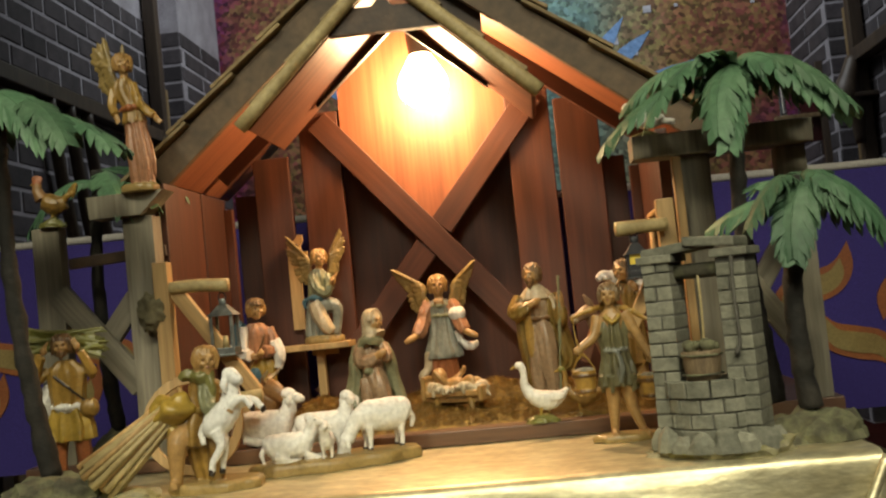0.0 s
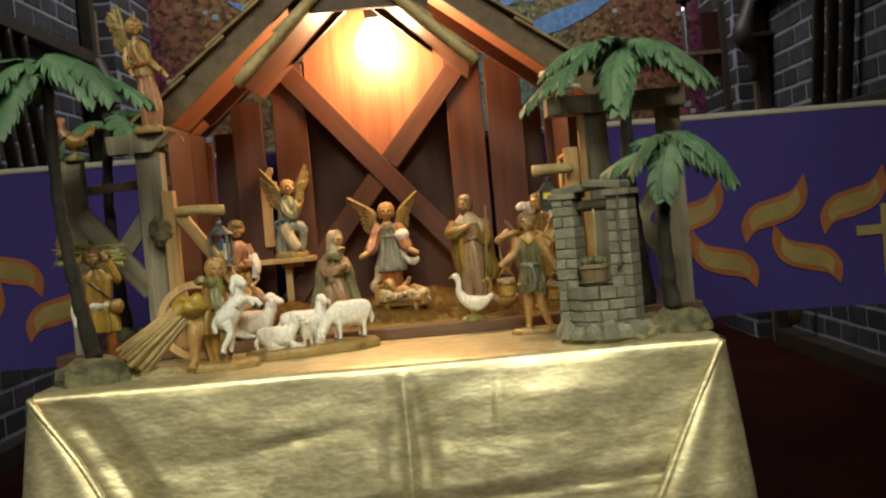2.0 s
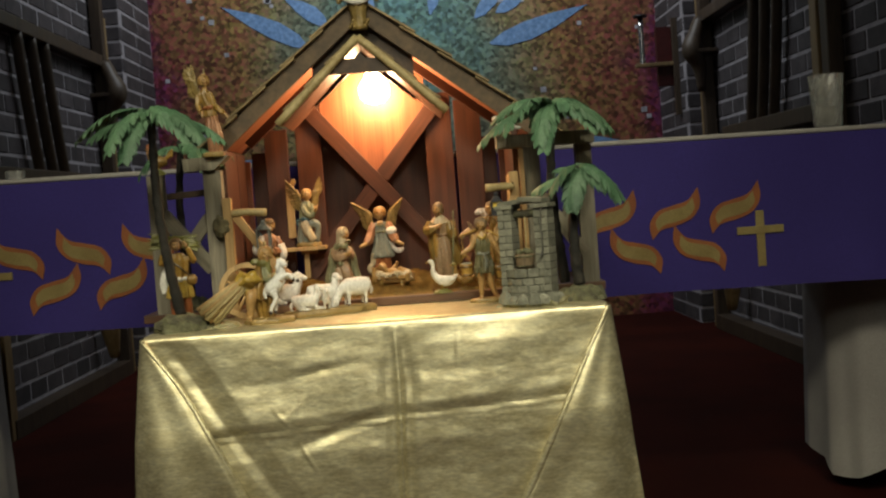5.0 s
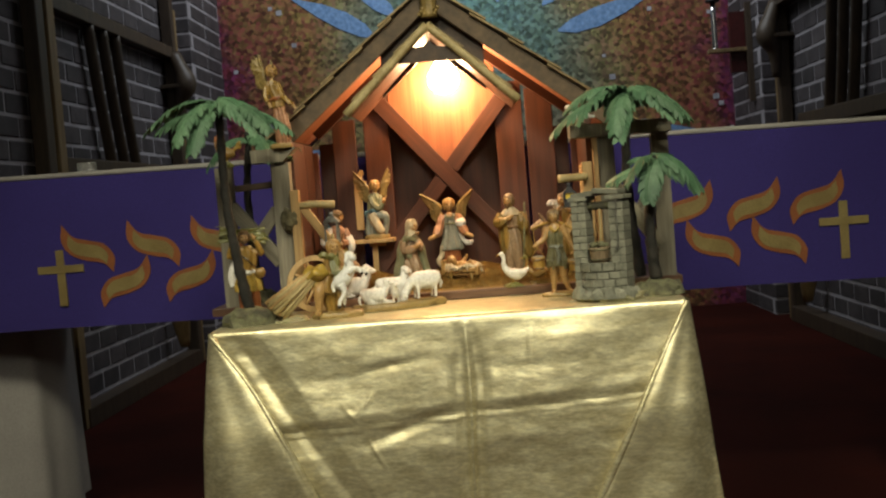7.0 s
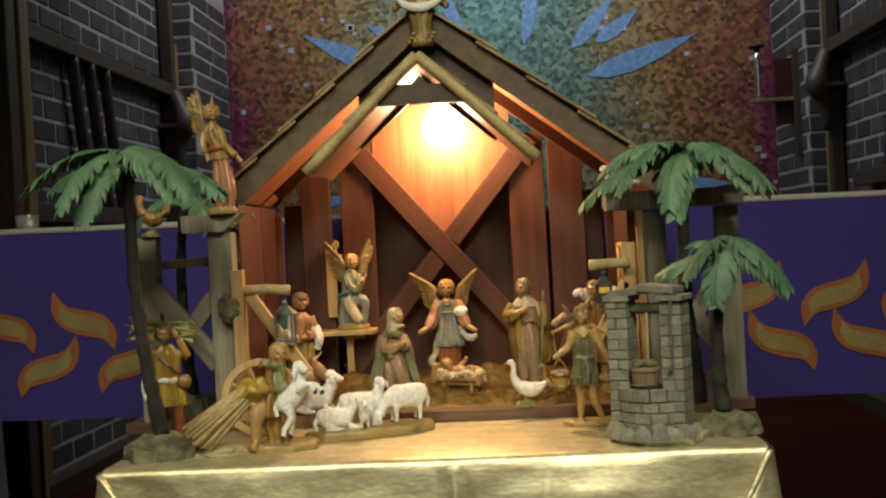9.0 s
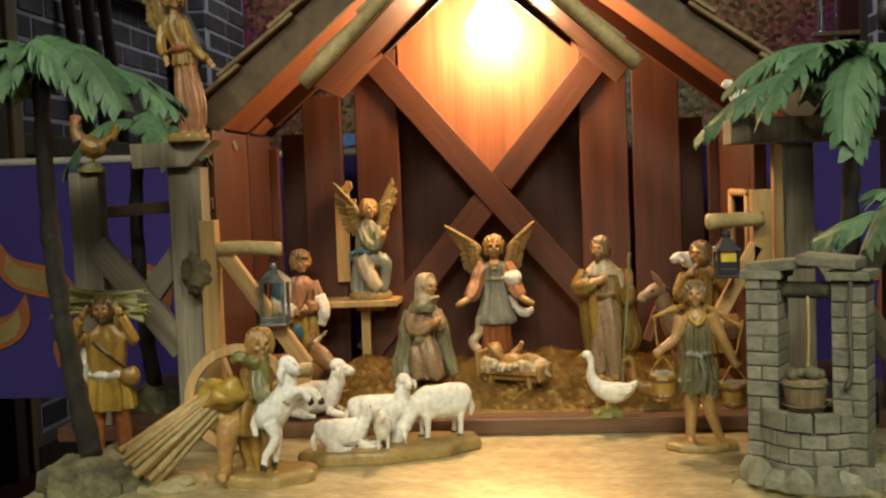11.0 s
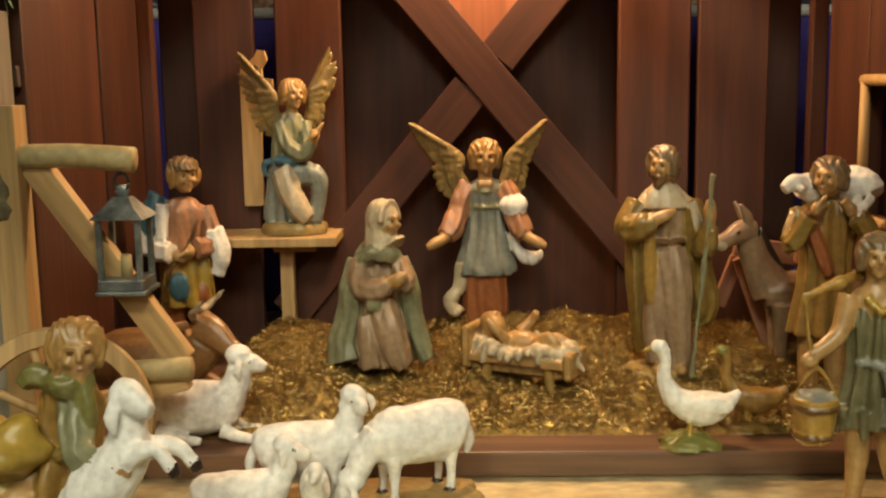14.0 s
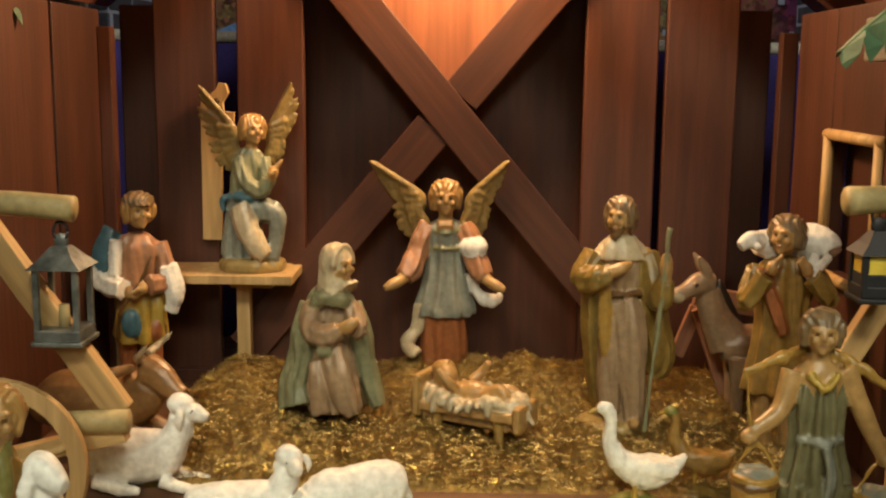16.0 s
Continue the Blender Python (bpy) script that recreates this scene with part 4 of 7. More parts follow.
def palm(base, top, radius, label, fronds, rock_r, seed):
    """Trunk bending from base to top, with fronds of (direction, reach, drop at the tip, arch)."""
    p = thing("palm_tree", label, "palm tree", base, "model palm trees")
    b, t = Vector((0, 0, 0)), Vector(top) - Vector(base)
    bm = bmesh.new()
    side = t.cross(Vector((0, 1, 0))).normalized() * 0.012
    rows = []
    k = 16
    for i in range(k + 1):
        u = i / k
        q = b.lerp(t, u) + side * math.sin(u * math.pi)
        rows.append((*q, radius * (1.1 - 0.35 * u) * (1 + (0.09 if i % 2 else -0.04))))
    tube(bm, rows, 10, steps=3, rough=0.3, seed=seed)
    part("trunk", bm, BARK, p, smooth=True)
    if rock_r:
        bm = bmesh.new()
        rock(bm, (0.0, 0, -0.03), rock_r, seed)
        rr = random.Random(seed)
        for i in range(5):
            a = rr.uniform(0, 6.3)
            rock(bm, (math.cos(a) * rock_r[0] * 0.7, math.sin(a) * rock_r[1] * 0.7, -0.03), (rock_r[0] * 0.4, rock_r[1] * 0.4, rock_r[2] * 0.8), seed + i, 0, 2)
        part("rock_foot", bm, ROCK, p, "lumpy grey rock foot")
    for i, (d, reach, drop, arch) in enumerate(fronds):
        m = Matrix.Translation(t + Vector((0, 0, 0.0035 * (i * 5 % 7) - 0.008))) @ pose(0, 0, 0, (i * 37 % 50) - 25, 0, d + (i * 53 % 22) - 11)
        part("frond", frond(reach, drop, arch, 0.024, seed * 31 + i), LEAF, p, where=m)
    bm = bmesh.new()
    ball(bm, t, (radius * 1.2, radius * 1.2, radius * 1.4), 0, 8, 6, rough=0.4, freq=150)
    part("crown_heart", bm, BARK, p)
    return p


palm((-0.427, 1.055, 0.75), (-0.449, 1.045, 1.135), 0.0095, "tall model palm with drooping green cloth fronds on a rock",
     ((174, 0.165, -0.03, 0.012), (200, 0.15, -0.055, 0.015), (232, 0.125, -0.075, 0.015), (264, 0.1, -0.085, 0.012), (300, 0.115, -0.075, 0.015), (328, 0.15, -0.065, 0.01), (352, 0.155, -0.06, 0.004),
      (18, 0.14, -0.045, 0.012), (65, 0.11, -0.03, 0.014), (115, 0.11, -0.03, 0.014), (150, 0.14, -0.035, 0.012)), (0.05, 0.045, 0.034), 1)
palm((-0.466, 1.335, 0.768), (-0.457, 1.31, 1.095), 0.009, "slim model palm with green cloth fronds behind the gate",
     ((-10, 0.125, -0.05, 0.006), (28, 0.12, -0.04, 0.01), (-58, 0.11, -0.06, 0.01), (200, 0.1, -0.06, 0.01)), (0.035, 0.03, 0.03), 2)
palm((0.332, 1.14, 0.75), (0.328, 1.14, 1.1), 0.0098, "tall model palm with layered green cloth fronds beside the well",
     ((186, 0.165, -0.062, 0.022), (208, 0.13, -0.06, 0.02), (240, 0.1, -0.075, 0.016), (268, 0.095, -0.085, 0.014), (300, 0.105, -0.075, 0.018), (326, 0.125, -0.06, 0.02), (348, 0.13, -0.055, 0.02),
      (8, 0.13, -0.05, 0.022), (35, 0.12, -0.03, 0.02), (75, 0.1, -0.02, 0.02), (115, 0.1, -0.02, 0.02), (158, 0.14, -0.03, 0.02), (222, 0.07, 0.012, 0.012), (330, 0.07, 0.008, 0.014), (95, 0.06, 0.03, 0.01)), None, 3)
palm((0.351, 1.07, 0.75), (0.364, 1.065, 0.966), 0.0105, "short model palm with drooping green cloth fronds on a rock",
     ((176, 0.104, -0.025, 0.01), (202, 0.075, -0.045, 0.012), (238, 0.055, -0.07, 0.012), (268, 0.05, -0.07, 0.012), (306, 0.07, -0.07, 0.014), (334, 0.085, -0.065, 0.016), (358, 0.09, -0.055, 0.016), (30, 0.085, -0.03, 0.014),
      (75, 0.07, -0.01, 0.014), (125, 0.06, 0.012, 0.01)), (0.05, 0.042, 0.03), 4)


def well():
    """Square stone pillars, a low round parapet, a stone roof slab, windlass and a hanging wooden bucket."""
    w = thing("stone_well", "grey stone model well with a hanging bucket on a mossy base", "well", (0.25, 1.03, TZ), turn=-28)
    r = random.Random(8)
    bm = bmesh.new()
    rock(bm, (0, 0.006, 0), (0.074, 0.05, 0.024), 5, 0)
    part("mossy_base", bm, MOSS, w, "yellow-green mossy base")
    for i in range(16):
        a = i / 16 * 6.283
        bm = rock(bmesh.new(), (math.cos(a) * 0.054, math.sin(a) * 0.04, 0.006), (r.uniform(0.008, 0.015), r.uniform(0.008, 0.012), r.uniform(0.016, 0.026)), i + 20, 0, 2)
        part("boulder", bm, STONE, w)

    def stone(x0, x1, y0, y1, z0, z1, parent):
        j = 0.0007
        part("stone", boxed((x0 + j + r.uniform(0, 0.0008), y0 + r.uniform(-0.001, 0.001), z0 + j), (x1 - j, y1 + r.uniform(-0.001, 0.001), z1 - j), 0.0012), STONE, parent)

    for sx in (-1, 1):
        x0, x1 = (-0.052, -0.022) if sx < 0 else (0.022, 0.052)
        core = part("pillar", boxed((x0 + 0.001, -0.017, 0.01), (x1 - 0.001, 0.017, 0.186), 0), STONE_DARK, w)
        z = 0.014
        k = 0
        while z < 0.18:
            h = 0.0135 + r.uniform(-0.001, 0.0015)
            if k % 2:
                stone(x0, x1, -0.0185, 0.0185, z, z + h, core)
            else:
                c = (x0 + x1) / 2 + r.uniform(-0.003, 0.003)
                stone(x0, c, -0.0185, 0.0185, z, z + h, core)
                stone(c, x1, -0.0185, 0.0185, z, z + h, core)
            z += h
            k += 1
        stone(x0 - 0.004, x1 + 0.004, -0.022, 0.022, 0.186, 0.195, core)
    # round parapet in front and behind
    shaft = bmesh.new()
    n = 28
    ring = [[shaft.verts.new((rad * math.cos(2 * math.pi * i / n), rad * 0.85 * math.sin(2 * math.pi * i / n), z)) for i in range(n)] for rad, z in ((0.041, 0.005), (0.041, 0.068), (0.03, 0.068), (0.03, 0.02))]
    for a, b in zip(ring, ring[1:]):
        for i in range(n):
            shaft.faces.new((a[i], a[(i + 1) % n], b[(i + 1) % n], b[i]))
    shaft = part("parapet", shaft, STONE_DARK, w)
    for row in range(4):
        z0, z1 = 0.012 + 0.0145 * row, 0.012 + 0.0145 * (row + 1)
        lip = 0.003 if row == 3 else 0.0
        for i in range(12):
            a0 = (i + 0.5 * (row % 2)) / 12 * 2 * math.pi + 0.02
            a1 = a0 + 2 * math.pi / 12 - 0.045
            bm = bmesh.new()
            o, q = 0.0435 + lip + r.uniform(-0.0008, 0.0008), 0.033
            vs = [[bm.verts.new((rad * math.cos(a), rad * 0.85 * math.sin(a), z)) for a, rad in ((a0, q), (a1, q), (a1, o), (a0, o))] for z in (z0 + 0.0007, z1 - 0.0007 + lip)]
            bm.faces.new(vs[0])
            bm.faces.new(vs[1][::-1])
            for k in range(4):
                bm.faces.new((vs[0][k], vs[1][k], vs[1][(k + 1) % 4], vs[0][(k + 1) % 4]))
            bmesh.ops.bevel(bm, geom=list(bm.edges), offset=0.0009, segments=1, affect="EDGES")
            part("stone", bm, STONE, shaft)
    bm = bmesh.new()
    for k, (x0, x1, z) in enumerate(((-0.05, 0.012, 0.197), (-0.005, 0.045, 0.2))):
        box(bm, (x0, -0.02 - 0.004 * k, z - 0.004), (x1, 0.021, z + 0.005), 0.002)
    for v in bm.verts:
        v.co.z += 0.004 * math.cos(v.co.x * 40) + 0.0012 * noise.noise(v.co * 120)
    part("cap_slab", bm, STONE, w, "worn bent cap slab")
    part("windlass", tube(bmesh.new(), [(-0.03, 0, 0.176, 0.0075), (0.03, 0, 0.176, 0.0075)], 10), ROCK, w, "brown windlass roller")
    part("rope", tube(bmesh.new(), [(0.0, -0.004, 0.174, 0.0014), (0.001, -0.006, 0.14, 0.0014), (0.0, -0.008, 0.1, 0.0014)], 6), POLE_WOOD, w)
    bk = part("bucket", tube(bmesh.new(), [(0.0, -0.018, 0.072, 0.0155), (0.0, -0.018, 0.085, 0.0175), (0.0, -0.018, 0.1, 0.019)], 16), TAN_DULL, w, "dull brown wooden bucket")
    for z in (0.078, 0.096):
        pts = [(0.0192 * math.cos(a), -0.018 + 0.0192 * math.sin(a), z, 0.0012) for a in [i * math.pi / 8 for i in range(17)]]
        part("hoop", tube(bmesh.new(), pts, 6, steps=1), ROCK, bk)
    bm = bmesh.new()
    for i in range(7):
        ball(bm, (r.uniform(-0.011, 0.011), -0.018 + r.uniform(-0.01, 0.01), 0.102 + r.uniform(0, 0.005)), r.uniform(0.004, 0.007), 0, 8, 6, rough=0.3, freq=200)
    part("bucket_load", bm, ROCK, bk)
    pts = [(0.04, -0.02, 0.19, 0.0016), (0.039, -0.022, 0.15, 0.0016), (0.04, -0.022, 0.11, 0.0016), (0.036, -0.023, 0.095, 0.003)]
    part("crank_rope", tube(bmesh.new(), pts, 6), STONE_DARK, w)
    return w


TAN_DULL = mat("dull_brown_wood", (0.25, 0.18, 0.1), (0.15, 0.105, 0.06), 0.75, grain=(14, 14, 1), scale=20, fine=120)
well()


def straw():
    """Matted bed with thousands of loose curved strands over it."""
    def height(x, y):
        e = min(1, max(0, (x + 0.275) / 0.05)) * min(1, max(0, (0.235 - x) / 0.05)) * min(1, max(0, (y - 1.272) / 0.04)) * min(1, max(0, (1.532 - y) / 0.02))
        h = 0.009 + 0.018 * max(0, noise.noise(Vector((x * 11, y * 11, 2)))) + 0.012 * max(0, noise.noise(Vector((x * 25, y * 25, 7)))) + 0.016 * max(0, (y - 1.4) / 0.13)
        h += 0.016 * math.exp(-(((x + 0.23) / 0.05) ** 2 + ((y - 1.4) / 0.06) ** 2)) + 0.018 * math.exp(-(((x - 0.03) / 0.06) ** 2 + ((y - 1.46) / 0.05) ** 2))
        return SZ + max(0.0, h * e ** 0.6 - 0.0005 if e > 0 else 0)

    bm = bmesh.new()
    nx, ny = 90, 50
    g = [[bm.verts.new((-0.275 + 0.51 * i / nx, 1.27 + 0.262 * j / ny, height(-0.275 + 0.51 * i / nx, 1.27 + 0.262 * j / ny) - 0.0008)) for i in range(nx + 1)] for j in range(ny + 1)]
    for j in range(ny):
        for i in range(nx):
            bm.faces.new((g[j][i], g[j][i + 1], g[j + 1][i + 1], g[j + 1][i]))
    bed = tagged(finish("straw_bed", bm, [STRAW_BED], smooth=True), "matted brown straw spread over the stable floor", "straw", kind="stuff")
    r = random.Random(21)
    verts, faces = [], []
    for k in range(30000):
        x, y = r.uniform(-0.27, 0.228), r.uniform(1.276, 1.528)
        z0 = height(x, y)
        if z0 < SZ + 0.002:
            continue
        a, L, w = r.uniform(0, 6.283), r.uniform(0.004, 0.014), r.uniform(0.00012, 0.00027)
        tilt = r.gauss(0.15, 0.5)
        d = Vector((math.cos(a) * math.cos(tilt), math.sin(a) * math.cos(tilt), math.sin(tilt)))
        s_ = Vector((-math.sin(a), math.cos(a), 0)) * w
        bend = Vector((0, 0, -L * r.uniform(0.1, 0.4)))
        c = Vector((x, y, z0 + r.uniform(0.0, 0.004)))
        n0 = len(verts)
        for t in (-0.5, 0.0, 0.5):
            p = c + d * L * t + bend * (4 * t * t) * 0.5
            p.z = max(p.z, SZ + 0.0006)
            verts += [tuple(p + s_), tuple(p - s_), tuple(p + Vector((0, 0, w * 1.6)))]
        for q in (0, 3):
            for i in range(3):
                j = (i + 1) % 3
                faces.append((n0 + q + i, n0 + q + j, n0 + q + 3 + j, n0 + q + 3 + i))
    me = bpy.data.meshes.new("loose_straw")
    me.from_pydata(verts, [], faces)
    me.materials.append(STRAW_SHINE)
    tagged(new("loose_straw", me), "loose glinting straw strands lying over the straw bed", "straw", kind="stuff")


STRAW_SHINE = mat("glinting_straw", (0.66, 0.42, 0.085), (0.16, 0.095, 0.018), 0.28, 0.7, scale=110, fine=300, third=(0.26, 0.145, 0.032), spec=0.7)
straw()


def candle_bracket():
    c = thing("wall_candle_bracket", "wooden wall bracket with a tall silver candle tube", "candle holder", (0, 0, 0))
    part("arm", boxed((1.55, 6.17, 1.735), (1.84, 6.23, 1.76), 0.004), STALL_LIGHT, c)
    part("backplate", boxed((1.70, 6.21, 1.6), (1.835, 6.25, 2.0), 0.004), DARK_RED, c, "dark red box")
    part("strut", boxed((1.8, 6.16, 1.4), (1.838, 6.2, 2.05), 0.004), STALL_WOOD, c)
    part("tube", tube(bmesh.new(), [(1.6, 6.2, 1.765, 0.026), (1.6, 6.2, 1.78, 0.02), (1.6, 6.2, 2.07, 0.018)], 14), SILVER, c, "polished silver tube")
    part("drip_pan", tube(bmesh.new(), [(1.6, 6.2, 2.07, 0.045), (1.6, 6.2, 2.085, 0.05)], 14), BLACK_IRON, c)


SILVER = mat("polished_silver", (0.8, 0.8, 0.82), (0.6, 0.6, 0.62), 0.15, 1.0)
DARK_RED = mat("dark_red_lacquer", (0.07, 0.012, 0.012), None, 0.4)
candle_bracket()
GLASS = bpy.data.materials.new("cut_glass")
GLASS.use_nodes = True
q = GLASS.node_tree.nodes["Principled BSDF"]
q.inputs["Transmission Weight"].default_value, q.inputs["Roughness"].default_value, q.inputs["Base Color"].default_value = 0.85, 0.12, (0.9, 0.9, 0.85, 1)


def glass_holder(x, y, r, h, label):
    g = thing("candle_glass", label, "candle glass", (x, y, AZ + 0.006))
    bm = bmesh.new()
    n, m_ = 24, 9
    rings = []
    for j in range(m_):
        z = h * j / (m_ - 1)
        rr = r * (0.82 + 0.22 * j / (m_ - 1))
        rings.append([bm.verts.new((rr * (1 + 0.05 * (((i + j) % 2) * 2 - 1)) * math.cos(2 * math.pi * i / n), rr * (1 + 0.05 * (((i + j) % 2) * 2 - 1)) * math.sin(2 * math.pi * i / n), z)) for i in range(n)])
    rings.append([bm.verts.new((r * 0.9 * math.cos(2 * math.pi * i / n), r * 0.9 * math.sin(2 * math.pi * i / n), h)) for i in range(n)])
    rings.append([bm.verts.new((r * 0.7 * math.cos(2 * math.pi * i / n), r * 0.7 * math.sin(2 * math.pi * i / n), h * 0.1)) for i in range(n)])
    for a, b in zip(rings, rings[1:]):
        for i in range(n):
            bm.faces.new((a[i], a[(i + 1) % n], b[(i + 1) % n], b[i]))
    bm.faces.new(rings[0][::-1])
    bm.faces.new(rings[-1])
    part("glass", bm, GLASS, g, "cut glass cup")
    part("wax", tube(bmesh.new(), [(0, 0, h * 0.1, r * 0.66), (0, 0, h * 0.42, r * 0.66)], 16), LINEN, g, "white wax candle")


glass_holder(1.235, 2.05, 0.045, 0.16, "cut-glass candle cup with white wax standing on the altar")
glass_holder(-1.2, 2.32, 0.028, 0.075, "small glass candle cup standing on the altar")


# ---- figurines: plain painted resin shapes ----
def resin(name, c, dark=0.62, rough=0.36):
    return mat("resin_" + name, c, tuple(v * dark for v in c), rough, grain=(1, 1, 1), scale=60, fine=190, bump=0.3, bump_size=0.0008, amount=1.2)


PALETTE = {
    "skin": resin("skin", (0.44, 0.26, 0.095), 0.72), "hair": resin("hair", (0.16, 0.088, 0.035)), "blond": resin("blond", (0.41, 0.235, 0.075)),
    "grey": resin("grey_hair", (0.2, 0.13, 0.062)), "white": resin("white", (0.74, 0.715, 0.65), 0.92, 0.45), "wool": resin("wool", (0.77, 0.755, 0.71), 0.93, 0.5),
    "cream": resin("cream", (0.55, 0.45, 0.29)), "sage": resin("sage", (0.254, 0.254, 0.144)), "olive": resin("olive", (0.254, 0.162, 0.038)),
    "ochre": resin("ochre", (0.4, 0.235, 0.05)), "yellow": resin("yellow", (0.46, 0.3, 0.05), 0.6), "rust": resin("rust", (0.34, 0.115, 0.04)), "brown": resin("brown", (0.141, 0.068, 0.020)),
    "rose": resin("rose", (0.410, 0.199, 0.102)), "slate": resin("slate", (0.245, 0.254, 0.208)), "blue": resin("blue", (0.071, 0.168, 0.216)), "gold": resin("gold", (0.37, 0.26, 0.09), 0.4, 0.35),
    "tan": resin("tan", (0.312, 0.183, 0.045)), "green": resin("green", (0.197, 0.192, 0.045)), "dark": resin("dark", (0.033, 0.020, 0.014)), "taupe": resin("taupe", (0.35, 0.235, 0.135)), "scarf": resin("scarf", (0.205, 0.191, 0.058)),
    "donkey": resin("donkey", (0.31, 0.2, 0.115)), "ox": resin("ox", (0.34, 0.185, 0.07)), "moss": resin("moss_cloth", (0.165, 0.15, 0.075)), "base": resin("base", (0.377, 0.258, 0.092)),
}
PAINTS = list(PALETTE)
P = {k: i for i, k in enumerate(PAINTS)}


def melt(bm, grain):
    """Join overlapping shapes into one carved surface, soften it, and give each patch back its paint."""
    tree = BVHTree.FromBMesh(bm)
    paints = [f.material_index for f in bm.faces]
    me = bpy.data.meshes.new("rough_shape")
    bm.to_mesh(me)
    bm.free()
    ob = new("rough_shape", me)
    mod = ob.modifiers.new("melt", "REMESH")
    mod.mode, mod.voxel_size, mod.adaptivity = "VOXEL", grain, 0.0
    shape = ob.evaluated_get(bpy.context.evaluated_depsgraph_get())
    out = bmesh.new()
    out.from_mesh(shape.to_mesh())
    shape.to_mesh_clear()
    bpy.data.objects.remove(ob)
    bpy.data.meshes.remove(me)
    for i in range(2):
        bmesh.ops.smooth_vert(out, verts=out.verts, factor=0.5, use_axis_x=True, use_axis_y=True, use_axis_z=True)
    for f in out.faces:
        f.material_index, f.smooth = paints[tree.find_nearest(f.calc_center_median())[2]], True
    return out


CLOTHS = {"sage", "moss", "olive", "ochre", "yellow", "rust", "brown", "rose", "slate", "blue", "tan", "taupe", "scarf", "cream", "white"}


def carve(bm):
    """Chisel marks: drapery creases in cloth, strands in hair, curls in fleece, feather lines in gilt wings."""
    kind = {}
    for f in bm.faces:
        for v in f.verts:
            kind[v.index] = PAINTS[f.material_index]
    bm.normal_update()
    for v in bm.verts:
        k, c = kind.get(v.index, "base"), v.co
        if k in CLOTHS:
            d = 0.009 * (abs(noise.noise(Vector((c.x * 15 + c.z * 2, c.y * 15, c.z * 2.6)))) * 2 - 0.55) + 0.0012 * noise.noise(c * 24)
        elif k in ("hair", "blond", "grey"):
            d = 0.0035 * math.sin(c.x * 190 + c.y * 60 + 9 * noise.noise(c * 12))
        elif k == "wool":
            d = 0.006 * noise.noise(c * 9) + 0.002 * noise.noise(c * 30)
        elif k == "gold":
            d = 0.003 * noise.noise(c * 60)
        else:
            d = 0.002 * noise.noise(c * 25)
        v.co = c + v.normal * d


def statue(bm, where, H, turn, label, name="figurine", category="figurine", group="nativity figurines", lean=0):
    """Carve a unit-high shape, scale it to H, keep only the paints it uses, and stand it at its place."""
    bm = melt(bm, 0.0011 / H)
    bm.verts.index_update()
    carve(bm)
    used = sorted({f.material_index for f in bm.faces})
    for f in bm.faces:
        f.material_index = used.index(f.material_index)
    thin = 0.9 if name == "figurine" else 1.0
    for v in bm.verts:
        v.co = Vector((v.co.x * thin, v.co.y * thin, v.co.z)) * H
    ob = finish(name, bm, [PALETTE[PAINTS[i]] for i in used])
    ob.matrix_basis = pose(*where, lean, 0, turn)
    return tagged(ob, label, category, group)


